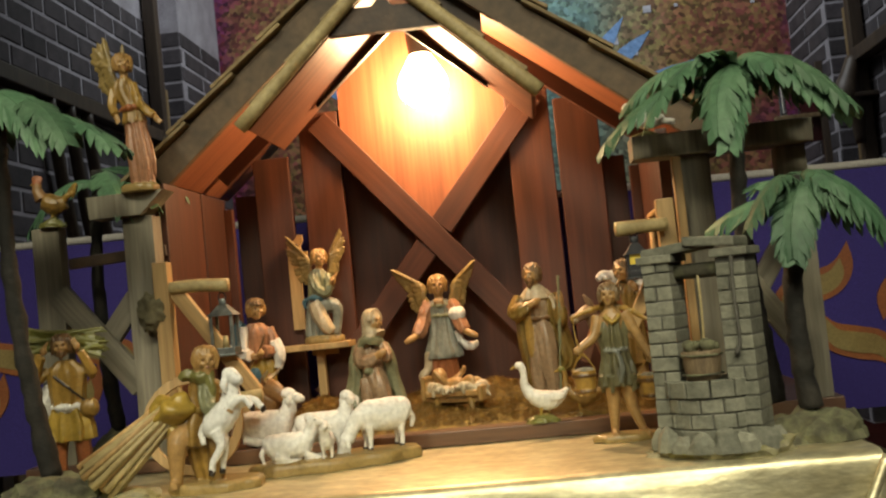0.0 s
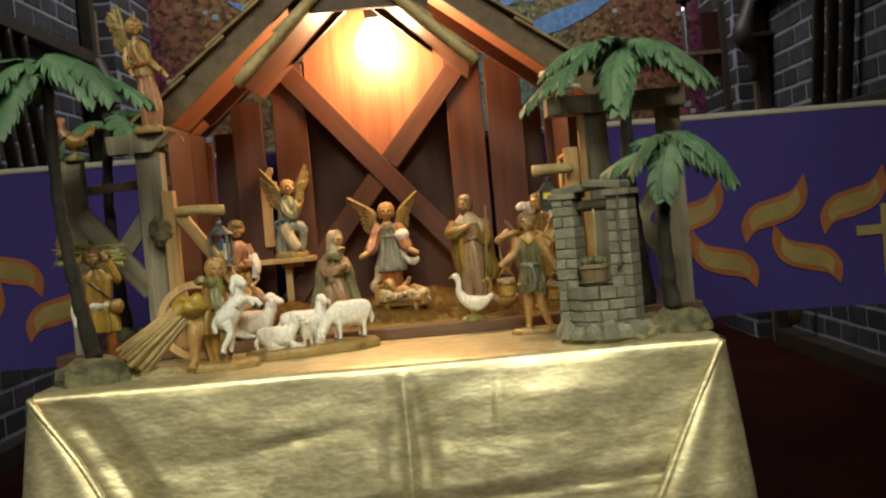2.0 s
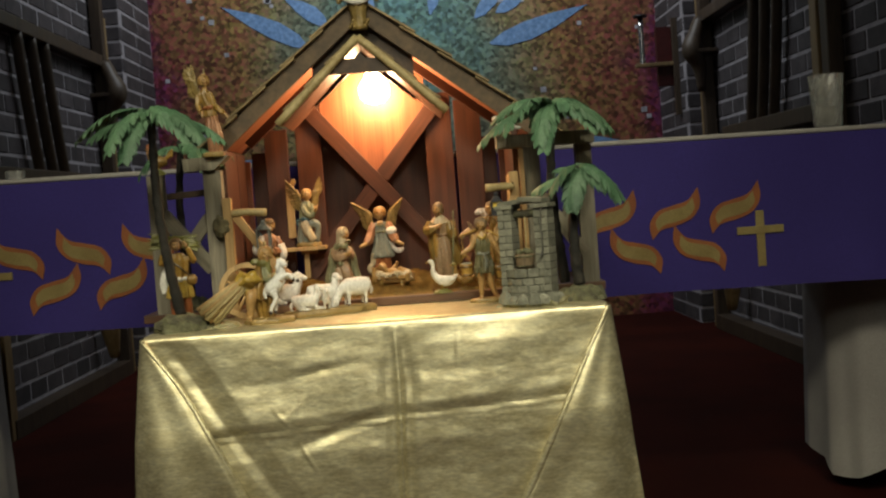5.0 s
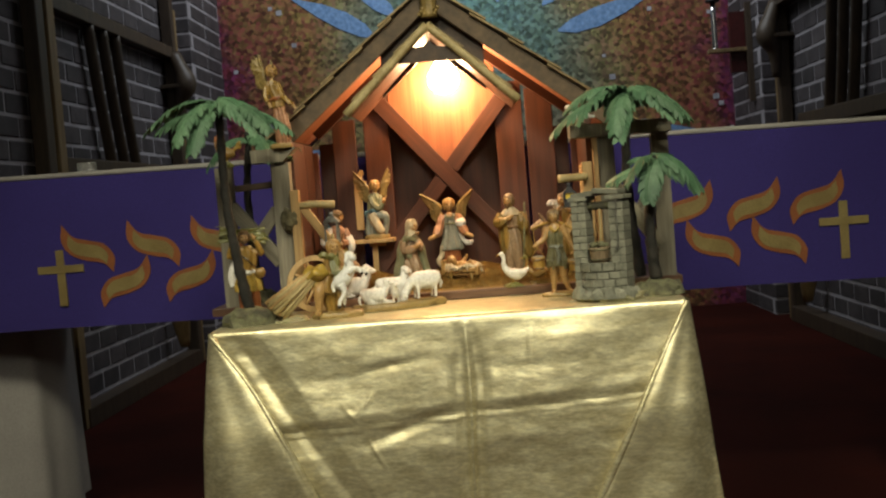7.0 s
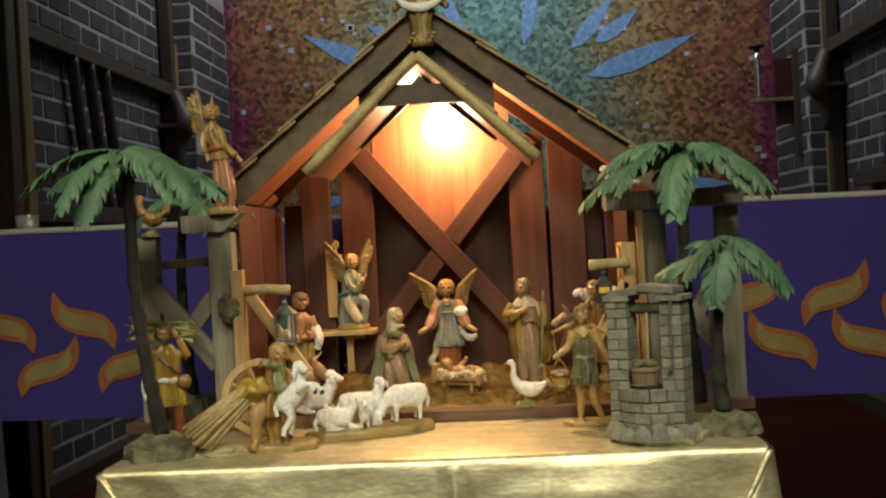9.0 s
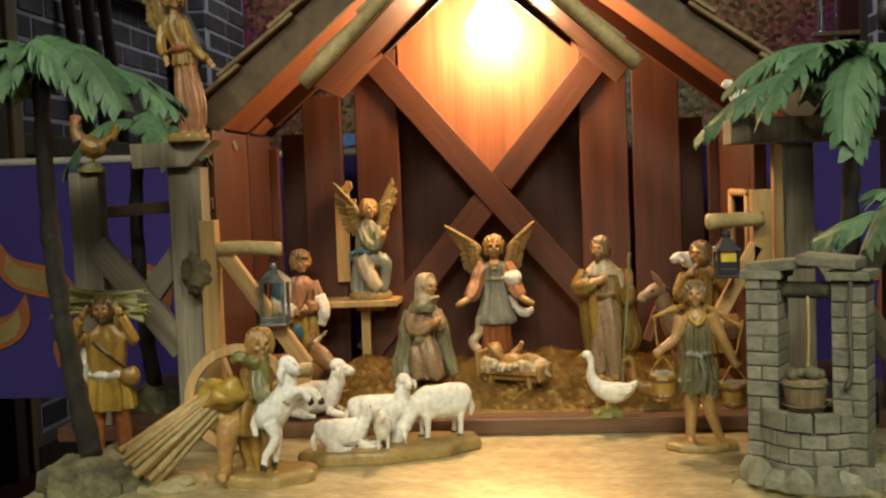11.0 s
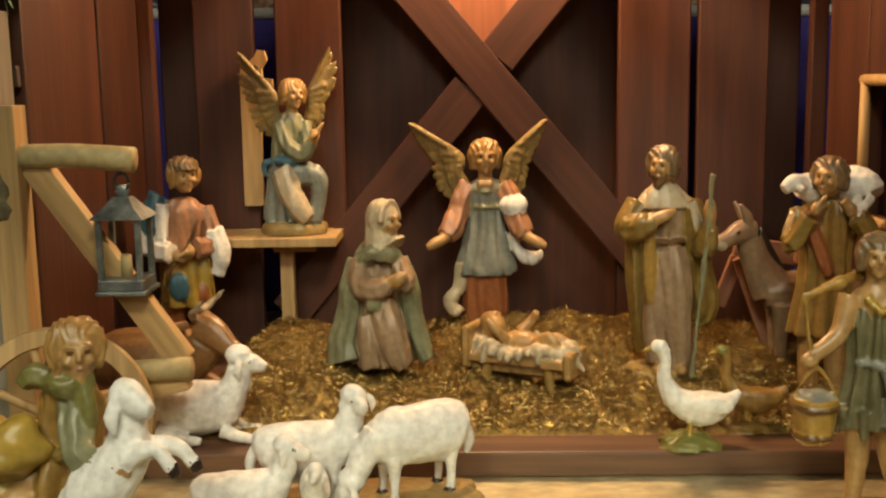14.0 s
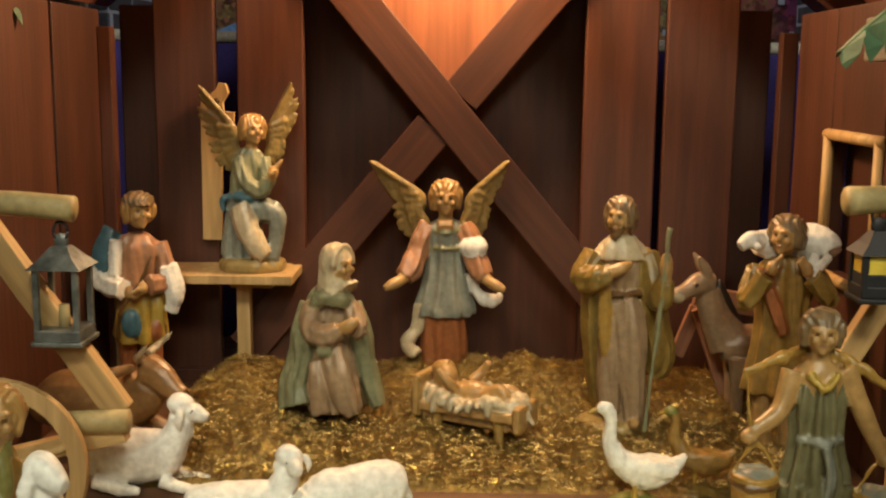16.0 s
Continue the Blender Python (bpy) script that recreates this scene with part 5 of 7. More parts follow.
def head(bm, c, hair="hair", r=0.068, beard=None, hood=None, face=(0, -1), cap=None):
    """Head with brow, eyes, nose, lips and chin, and wavy hair, a hood or a cap; face: direction in plan."""
    x, y, z = c
    fx, fy = Vector(face).normalized()
    sx, sy = -fy, fx

    def at(ahead, across, up):
        return (x + r * (fx * ahead + sx * across), y + r * (fy * ahead + sy * across), z + r * up)

    ball(bm, (x, y, z), (r * 0.84, r * 0.84, r * 1.08), P["skin"], 18, 14)
    ball(bm, at(0.36, 0, -0.52), (r * 0.5, r * 0.5, r * 0.46), P["skin"], 12, 10)
    ball(bm, at(0.66, 0, -0.86), (r * 0.2, r * 0.2, r * 0.16), P["skin"], 10, 8)
    tube(bm, [(*at(0.8, 0, 0.26), r * 0.1), (*at(0.98, 0, -0.12), r * 0.15), (*at(0.84, 0, -0.2), r * 0.1)], 8, P["skin"])
    for k in (-1, 1):
        tube(bm, [(*at(0.84, 0.1 * k, 0.3), r * 0.08), (*at(0.78, 0.4 * k, 0.34), r * 0.09), (*at(0.56, 0.62 * k, 0.2), r * 0.07)], 8, P["skin"])
        ball(bm, at(0.7, 0.42 * k, -0.24), (r * 0.24, r * 0.24, r * 0.22), P["skin"], 10, 8)
        ball(bm, at(0.775, 0.34 * k, 0.1), (r * 0.1, r * 0.1, r * 0.055), P["brown"], 8, 6)
    ball(bm, at(0.84, 0, -0.5), (r * 0.2, r * 0.2, r * 0.07), P["rose"], 8, 6)
    if not hood:
        ball(bm, at(-0.24, 0, 0.4), (r * 0.98, r * 0.98, r * 0.86), P[hair], 18, 14, rough=0.1, freq=22)
        rr = random.Random(int(abs(x) * 900 + z * 100))
        for j in range(17):
            a = -1.9 + 3.8 * j / 16
            b, e = rr.uniform(0.94, 1.02), rr.uniform(-0.8, -0.5)
            q = [(-math.cos(a) * b * v, math.sin(a) * b * v, u) for v, u in ((0.12, 1.02), (0.6, 0.9), (0.92, 0.45), (0.96, 0.0), (0.93, e))]
            tube(bm, [(*at(h - 0.12, k, u), r * w) for (h, k, u), w in zip(q, (0.22, 0.27, 0.28, 0.29, 0.18))], 10, P[hair])
    if beard:
        for j in range(7):
            t = -1 + j / 3
            tube(bm, [(*at(0.72 - 0.2 * abs(t), 0.5 * t, -0.42 - 0.14 * (1 - abs(t))), r * 0.16), (*at(0.74 - 0.2 * abs(t), 0.4 * t, -0.85), r * 0.17), (*at(0.62, 0.2 * t, -1.28 + 0.2 * abs(t)), r * 0.07)], 8, P[beard])
    if hood:
        ball(bm, at(-0.34, 0, 0.25), (r * 1.14, r * 1.14, r * 1.2), P[hood], 18, 14, rough=0.08, freq=14)
        pts = [(*at(0.34, 1.02 * math.sin(t), 1.24 * math.cos(t)), r * 0.2) for t in [-1.56 + 3.12 * j / 10 for j in range(11)]]
        tube(bm, pts, 8, P[hood], steps=3)
        tube(bm, [(*at(-0.5, 0, -0.1), r * 1.02, r * 1.02), (*at(-0.4, 0, -1.3), r * 1.2, r * 1.1), (*at(0, 0, -1.9), r * 1.6, r * 1.25)], 20, P[hood], 7, 0.07)
    if cap:
        ball(bm, at(-0.15, 0, 0.68), (r * 1.12, r * 1.12, r * 0.62), P[cap], 16, 10, rough=0.08, freq=20)
        ball(bm, at(0.75, 0, 0.5), (r * 0.6, r * 0.6, r * 0.14), P[cap], 10, 6)


def arm(bm, pts, sleeve, r=0.042, flare=1.35, hand="skin"):
    rows = [(*p, 0.84 * r * (1 + (flare - 1) * i / (len(pts) - 1))) for i, p in enumerate(pts)]
    tube(bm, rows, 20, P[sleeve], 6, 0.13)
    d = (Vector(pts[-1]) - Vector(pts[-2])).normalized()
    e = Vector(pts[-1]) + d * r * 0.9
    ball(bm, tuple(e), (r * 0.62, r * 0.62, r * 0.7), P[hand], 8, 6)
    for k in (-1, 0, 1):
        o = Vector((0.16 * k, 0.05 * k, 0.14 * k)) * r
        tube(bm, [(*(e + o), r * 0.3), (*(e + o * 1.6 + d * r * 1.3), r * 0.2)], 6, P[hand])


def robe(bm, paint, rows, folds=11, depth=0.07, seed=0.0):
    tube(bm, rows, 56, P[paint], folds, depth * 1.5, 6, seed)


def base(bm, rx, ry, h=0.05, paint="base", c=(0, 0)):
    tube(bm, [(c[0], c[1], 0, rx, ry), (c[0], c[1], h * 0.5, rx * 1.02, ry * 1.02), (c[0], c[1], h * 0.85, rx * 0.95, ry * 0.95), (c[0], c[1], h, rx * 0.8, ry * 0.8)], 30, P[paint], 7, 0.05, 3)


def wing(bm, lead, trail, y=0.08, paint="gold", n=13):
    """A carved wing in the plane y: lead runs from root over wrist to tip, trail from tip down to the lowest feather."""
    lead = [Vector((p[0], y, p[1])) for p in lead]
    edge = [Vector((p[0], y + 0.02, p[1])) for p in trail]
    line = [Vector(p) for p in smoothed([tuple(p) for p in edge], 6)]
    tube(bm, [(*p, w, w * 0.8) for p, w in zip(lead, (0.03, 0.032, 0.026, 0.008))], 10, P[paint], steps=5)
    root, wrist = lead[0], lead[-2]
    for i in range(n):
        t = i / (n - 1)
        e = line[int(t * (len(line) - 1))]
        a = wrist.lerp(root, max(0.0, t * 1.15 - 0.15))
        m_ = a.lerp(e, 0.5) + Vector((0, 0.006 * (i % 2), 0))
        tube(bm, [(*a, 0.02, 0.014), (*m_, 0.024, 0.012), (*a.lerp(e, 0.86), 0.021, 0.01), (*e, 0.006, 0.006)], 8, P[paint], steps=3)
    for i in range(7):
        t = i / 6
        a = wrist.lerp(root, t)
        e = line[int((0.35 + 0.6 * t) * (len(line) - 1))]
        tube(bm, [(*(a + Vector((0, -0.014, 0))), 0.02, 0.014), (*(a.lerp(e, 0.55) + Vector((0, -0.012, 0))), 0.022, 0.01)], 8, P[paint], steps=3)


# -- inside the stable --
def angel_standing():
    bm = bmesh.new()
    for s in (-1, 1):
        robe(bm, "rust", [(s * 0.045, 0, 0.0, 0.085, 0.09), (s * 0.045, 0, 0.15, 0.08, 0.08), (s * 0.03, 0, 0.4, 0.085, 0.08)], 7, 0.06)
    robe(bm, "slate", [(0, 0, 0.34, 0.158, 0.115), (0, 0, 0.38, 0.163, 0.115), (0, 0, 0.46, 0.135, 0.1), (0, 0, 0.58, 0.105, 0.08), (0, 0, 0.68, 0.088, 0.074), (0, 0, 0.77, 0.1, 0.075), (0, 0, 0.81, 0.06, 0.05)], 10, 0.06, 1)
    tube(bm, [(-0.095, -0.02, 0.675, 0.013), (0, -0.088, 0.68, 0.013), (0.095, -0.02, 0.675, 0.013)], 8, P["sage"])
    tube(bm, [(-0.08, -0.03, 0.77, 0.014), (0, -0.085, 0.755, 0.014), (0.08, -0.03, 0.77, 0.014)], 8, P["sage"])
    tube(bm, [(-0.04, -0.06, 0.79, 0.03), (0.04, -0.06, 0.79, 0.03)], 8, P["skin"])
    for s in (-1, 1):
        tube(bm, [(s * 0.095, 0, 0.785, 0.05), (s * 0.13, -0.02, 0.72, 0.06), (s * 0.15, -0.03, 0.66, 0.058), (s * 0.18, -0.07, 0.59, 0.06), (s * 0.215, -0.1, 0.54, 0.05)], 16, P["rose"], 5, 0.12)
        tube(bm, [(s * 0.205, -0.1, 0.55, 0.03), (s * 0.245, -0.13, 0.525, 0.03), (s * 0.285, -0.15, 0.51, 0.028), (s * 0.32, -0.16, 0.495, 0.016)], 10, P["skin"])
    ball(bm, (0.155, -0.05, 0.685), (0.075, 0.065, 0.06), P["white"], 14, 10, rough=0.25, freq=12)
    wing(bm, [(-0.1, 0.76), (-0.15, 0.84), (-0.15, 0.925), (-0.42, 1.085)], [(-0.42, 1.085), (-0.375, 1.0), (-0.31, 0.92), (-0.285, 0.8), (-0.245, 0.73), (-0.15, 0.68)])
    wing(bm, [(0.09, 0.76), (0.125, 0.84), (0.15, 0.93), (0.345, 1.095)], [(0.345, 1.095), (0.31, 1.0), (0.26, 0.9), (0.235, 0.8), (0.215, 0.74), (0.13, 0.68)])
    tube(bm, [(0.14, -0.02, 0.55, 0.035), (0.17, -0.02, 0.46, 0.03), (0.24, -0.03, 0.42, 0.04), (0.29, -0.04, 0.435, 0.03), (0.285, -0.04, 0.46, 0.02)], 10, P["white"])
    tube(bm, [(-0.14, -0.03, 0.4, 0.03), (-0.15, -0.04, 0.27, 0.032), (-0.2, -0.05, 0.215, 0.035), (-0.17, -0.06, 0.16, 0.03), (-0.13, -0.06, 0.18, 0.02)], 10, P["cream"])
    tube(bm, [(0, 0, 0.78, 0.042), (0, -0.005, 0.86, 0.037)], 10, P["skin"])
    head(bm, (0, -0.015, 0.915), "blond", 0.075, face=(0.05, -1))
    return statue(bm, (-0.048, 1.5, SZ + 0.012), 0.18, 0, "winged standing angel figurine in slate blue apron on straw")


def angel_kneeling():
    bm = bmesh.new()
    base(bm, 0.225, 0.16, 0.075)
    robe(bm, "slate", [(-0.09, 0.05, 0.06, 0.14, 0.13), (-0.07, 0.05, 0.2, 0.13, 0.12), (-0.06, 0.03, 0.36, 0.115, 0.1), (-0.05, 0.02, 0.46, 0.1, 0.085)], 8, 0.06)
    robe(bm, "sage", [(-0.05, 0.02, 0.44, 0.105, 0.09), (-0.03, 0.01, 0.58, 0.105, 0.09), (-0.01, 0.0, 0.68, 0.11, 0.085), (0.0, -0.01, 0.75, 0.06, 0.055)], 9, 0.05)
    tube(bm, [(-0.11, -0.07, 0.465, 0.03), (0.0, -0.1, 0.455, 0.03), (0.06, -0.03, 0.46, 0.03)], 10, P["blue"], 4, 0.1)
    tube(bm, [(-0.13, -0.02, 0.46, 0.03), (-0.2, -0.01, 0.43, 0.022), (-0.19, -0.01, 0.36, 0.016)], 8, P["blue"])
    tube(bm, [(-0.06, -0.06, 0.4, 0.085), (-0.01, -0.11, 0.27, 0.08), (0.06, -0.13, 0.16, 0.07), (0.11, -0.13, 0.1, 0.05)], 14, P["cream"], 6, 0.08)
    tube(bm, [(0.02, -0.02, 0.38, 0.085), (0.13, -0.05, 0.37, 0.075), (0.185, -0.06, 0.33, 0.06), (0.17, -0.06, 0.2, 0.055), (0.14, -0.07, 0.08, 0.055)], 14, P["slate"], 6, 0.07)
    arm(bm, [(-0.08, -0.04, 0.69), (-0.02, -0.1, 0.56), (0.09, -0.13, 0.5), (0.14, -0.13, 0.57)], "sage", 0.062, 0.85)
    arm(bm, [(0.08, 0.0, 0.69), (0.13, -0.06, 0.56), (0.15, -0.11, 0.58)], "sage", 0.055, 0.85)
    wing(bm, [(-0.08, 0.66), (-0.13, 0.76), (-0.14, 0.87), (-0.375, 1.125)], [(-0.375, 1.125), (-0.39, 0.97), (-0.34, 0.84), (-0.3, 0.7), (-0.22, 0.61), (-0.12, 0.6)], 0.09)
    wing(bm, [(0.09, 0.68), (0.12, 0.78), (0.125, 0.88), (0.265, 1.15)], [(0.265, 1.15), (0.31, 1.04), (0.295, 0.92), (0.225, 0.82), (0.22, 0.73), (0.15, 0.65)], 0.09)
    tube(bm, [(0.0, -0.01, 0.73, 0.04), (0.015, -0.02, 0.8, 0.038)], 10, P["skin"])
    head(bm, (0.02, -0.03, 0.86), "blond", 0.082, face=(0.6, -0.8))
    return statue(bm, (-0.217, 1.496, 0.85), 0.142, 0, "winged kneeling angel figurine in grey-blue robe on the bench")


def mary():
    bm = bmesh.new()
    robe(bm, "taupe", [(0.0, -0.06, 0.0, 0.16, 0.15), (-0.01, -0.05, 0.15, 0.15, 0.14), (-0.02, -0.02, 0.36, 0.13, 0.11), (-0.03, 0, 0.56, 0.12, 0.09), (-0.03, 0, 0.66, 0.06, 0.05)], 8, 0.06)
    tube(bm, [(-0.01, -0.1, 0.36, 0.1), (0.04, -0.17, 0.24, 0.1), (0.09, -0.19, 0.1, 0.09), (0.14, -0.19, 0.02, 0.06)], 16, P["taupe"], 6, 0.09)
    tube(bm, [(-0.1, -0.13, 0.3, 0.06), (-0.08, -0.19, 0.15, 0.07), (-0.06, -0.21, 0.02, 0.06)], 14, P["taupe"], 5, 0.1)
    tube(bm, [(-0.15, 0.0, 0.6, 0.07), (-0.2, -0.03, 0.45, 0.08), (-0.21, -0.02, 0.3, 0.09, 0.08), (-0.26, -0.02, 0.14, 0.1, 0.09), (-0.24, -0.04, 0.02, 0.12, 0.1)], 20, P["sage"], 7, 0.1)
    robe(bm, "sage", [(-0.06, 0.1, 0.0, 0.26, 0.12), (-0.05, 0.09, 0.25, 0.19, 0.11), (-0.05, 0.05, 0.5, 0.16, 0.1), (-0.03, 0.02, 0.63, 0.13, 0.08), (0, 0, 0.7, 0.06, 0.05)], 9, 0.06, 2)
    tube(bm, [(0.1, 0.0, 0.6, 0.06), (0.16, -0.04, 0.46, 0.07), (0.19, -0.02, 0.28, 0.065, 0.06), (0.24, -0.02, 0.1, 0.06), (0.28, -0.04, 0.02, 0.04)], 16, P["sage"], 6, 0.12)
    tube(bm, [(-0.14, -0.04, 0.6, 0.065), (-0.13, -0.14, 0.48, 0.07), (-0.03, -0.2, 0.46, 0.065), (0.05, -0.21, 0.5, 0.055)], 16, P["taupe"], 6, 0.1)
    tube(bm, [(0.1, -0.04, 0.6, 0.06), (0.15, -0.12, 0.5, 0.065), (0.14, -0.18, 0.5, 0.055)], 16, P["taupe"], 6, 0.1)
    for k in (-1, 1):
        tube(bm, [(0.07 + 0.02 * k, -0.22, 0.5, 0.035), (0.12 + 0.015 * k, -0.24, 0.535, 0.032), (0.15 + 0.015 * k, -0.24, 0.57, 0.016)], 8, P["skin"])
    tube(bm, [(-0.15, -0.05, 0.58, 0.04), (-0.07, -0.12, 0.66, 0.045), (0.03, -0.12, 0.65, 0.045), (0.1, -0.05, 0.63, 0.04)], 12, P["sage"], 5, 0.12)
    ball(bm, (-0.05, -0.21, 0.38), (0.05, 0.035, 0.045), P["sage"], 10, 8, rough=0.3, freq=20)
    head(bm, (0.03, -0.06, 0.83), "brown", 0.092, hood="cream", face=(0.85, -0.53))
    return statue(bm, (-0.132, 1.395, SZ + 0.02), 0.14, 0, "kneeling hooded woman figurine in sage cloak beside the manger")


def joseph():
    bm = bmesh.new()
    base(bm, 0.19, 0.14, 0.06, c=(-0.03, -0.02))
    robe(bm, "taupe", [(0.03, 0, 0.04, 0.1, 0.09), (0.02, 0, 0.2, 0.105, 0.09), (0, 0, 0.42, 0.115, 0.09), (0, 0, 0.58, 0.1, 0.08), (0, 0, 0.72, 0.115, 0.08), (0, 0, 0.82, 0.06, 0.05)], 8, 0.06)
    tube(bm, [(0.02, -0.04, 0.56, 0.08), (0.05, -0.09, 0.42, 0.085, 0.07), (0.06, -0.11, 0.28, 0.075, 0.06), (0.08, -0.1, 0.14, 0.06, 0.05), (0.08, -0.09, 0.06, 0.05)], 16, P["taupe"], 5, 0.1)
    tube(bm, [(-0.04, -0.05, 0.5, 0.06), (-0.055, -0.08, 0.3, 0.06), (-0.04, -0.08, 0.1, 0.05)], 14, P["taupe"], 5, 0.1)
    tube(bm, [(-0.1, 0.02, 0.76, 0.07), (-0.13, 0.02, 0.55, 0.07), (-0.11, 0.03, 0.3, 0.06, 0.05), (-0.08, 0.03, 0.12, 0.05)], 18, P["olive"], 6, 0.1)
    tube(bm, [(0.1, 0.03, 0.76, 0.08), (0.15, 0.03, 0.58, 0.09), (0.19, 0.03, 0.42, 0.1, 0.08), (0.22, 0.02, 0.31, 0.095, 0.07), (0.18, 0.02, 0.24, 0.05, 0.05)], 20, P["olive"], 7, 0.12)
    tube(bm, [(0.09, 0.06, 0.5, 0.08), (0.1, 0.06, 0.3, 0.08), (0.09, 0.05, 0.1, 0.06)], 16, P["olive"], 6, 0.1)
    tube(bm, [(-0.09, -0.08, 0.7, 0.03, 0.02), (-0.085, -0.1, 0.5, 0.036, 0.02), (-0.08, -0.11, 0.38, 0.034, 0.02), (-0.075, -0.1, 0.3, 0.012)], 12, P["ochre"], 4, 0.1)
    tube(bm, [(0, 0.0, 0.745, 0.15, 0.1), (0, 0, 0.8, 0.12, 0.085), (0, 0, 0.85, 0.06, 0.055)], 26, P["cream"], 8, 0.05)
    tube(bm, [(-0.1, -0.06, 0.61, 0.012), (0, -0.1, 0.605, 0.014), (0.1, -0.06, 0.61, 0.012)], 8, P["brown"])
    tube(bm, [(-0.14, 0, 0.76, 0.06), (-0.2, -0.04, 0.665, 0.065), (-0.13, -0.12, 0.68, 0.055), (-0.07, -0.14, 0.7, 0.04)], 16, P["olive"], 6, 0.12)
    tube(bm, [(-0.08, -0.14, 0.705, 0.028), (-0.02, -0.15, 0.725, 0.028), (0.04, -0.13, 0.745, 0.014)], 8, P["skin"])
    tube(bm, [(0.14, 0, 0.76, 0.06), (0.19, -0.06, 0.62, 0.075), (0.2, -0.12, 0.6, 0.065), (0.21, -0.14, 0.68, 0.045)], 16, P["olive"], 6, 0.12)
    tube(bm, [(0.21, -0.145, 0.68, 0.03), (0.21, -0.15, 0.74, 0.036), (0.21, -0.15, 0.79, 0.022)], 8, P["skin"])
    tube(bm, [(0.13, -0.17, 0.04, 0.014), (0.165, -0.17, 0.4, 0.014), (0.205, -0.17, 0.74, 0.014), (0.21, -0.17, 0.86, 0.016), (0.22, -0.17, 0.9, 0.02)], 8, P["sage"])
    for x in (-0.04, 0.08):
        ball(bm, (x, -0.12, 0.065), (0.036, 0.065, 0.028), P["skin"], 8, 6)
    tube(bm, [(0, 0, 0.82, 0.04), (-0.01, -0.02, 0.88, 0.04)], 10, P["skin"])
    head(bm, (-0.015, -0.03, 0.92), "grey", 0.072, "hair", face=(-0.6, -0.8))
    bmesh.ops.scale(bm, vec=(0.88, 1, 1), verts=bm.verts)
    return statue(bm, (0.09, 1.395, SZ + 0.006), 0.185, 0, "bearded man figurine in olive cloak holding a green staff")


def manger():
    bm = bmesh.new()
    for s in (-1, 1):
        for e in (-1, 1):
            tube(bm, [(s * 0.38, e * 0.2, 0.0, 0.055), (s * 0.3, e * 0.14, 0.5, 0.05)], 8, P["tan"])
    for k in range(5):
        a = -1 + 0.5 * k
        box(bm, (-0.5, 0.16 * a - 0.05, 0.36 + 0.12 * a * a), (0.5, 0.16 * a + 0.05, 0.44 + 0.12 * a * a), 0.01, None, P["tan"])
    box(bm, (-0.56, -0.22, 0.42), (-0.47, 0.22, 0.78), 0.02, None, P["tan"])
    box(bm, (0.47, -0.22, 0.4), (0.56, 0.22, 0.62), 0.02, None, P["tan"])
    mr = random.Random(12)
    for i in range(34):
        a = i / 34 * 6.283
        c_, s_ = math.cos(a), math.sin(a)
        out = mr.uniform(0.95, 1.18)
        tube(bm, [(0.3 * c_, 0.14 * s_, 0.56, 0.06), (0.47 * c_, 0.22 * s_, 0.6 + mr.uniform(-0.03, 0.06), 0.055), (0.54 * out * c_, 0.27 * out * s_, 0.52 + mr.uniform(-0.06, 0.1), 0.02)], 8, P["cream"])
    ball(bm, (0, 0, 0.5), (0.42, 0.18, 0.1), P["cream"], 14, 8, rough=0.2, freq=9)
    ball(bm, (-0.3, 0.0, 0.74), (0.12, 0.12, 0.12), P["skin"], 12, 8)
    ball(bm, (-0.34, 0.03, 0.78), (0.12, 0.12, 0.11), P["blond"], 12, 8, rough=0.2, freq=14)
    ball(bm, (-0.02, 0, 0.63), (0.22, 0.13, 0.12), P["skin"], 12, 8)
    tube(bm, [(-0.14, -0.1, 0.68, 0.05), (-0.18, -0.2, 0.76, 0.045), (-0.28, -0.22, 0.86, 0.035)], 8, P["skin"])
    tube(bm, [(-0.1, 0.12, 0.7, 0.05), (0.0, 0.2, 0.8, 0.045), (0.06, 0.18, 0.88, 0.035)], 8, P["skin"])
    tube(bm, [(0.14, -0.05, 0.64, 0.07), (0.3, -0.08, 0.72, 0.06), (0.4, -0.1, 0.6, 0.045)], 8, P["skin"])
    tube(bm, [(0.14, 0.06, 0.64, 0.07), (0.32, 0.1, 0.68, 0.055), (0.46, 0.1, 0.6, 0.04)], 8, P["skin"])
    return statue(bm, (-0.022, 1.355, SZ - 0.012), 0.09, -26, "infant figurine lying in a slatted manger with cream cloth")


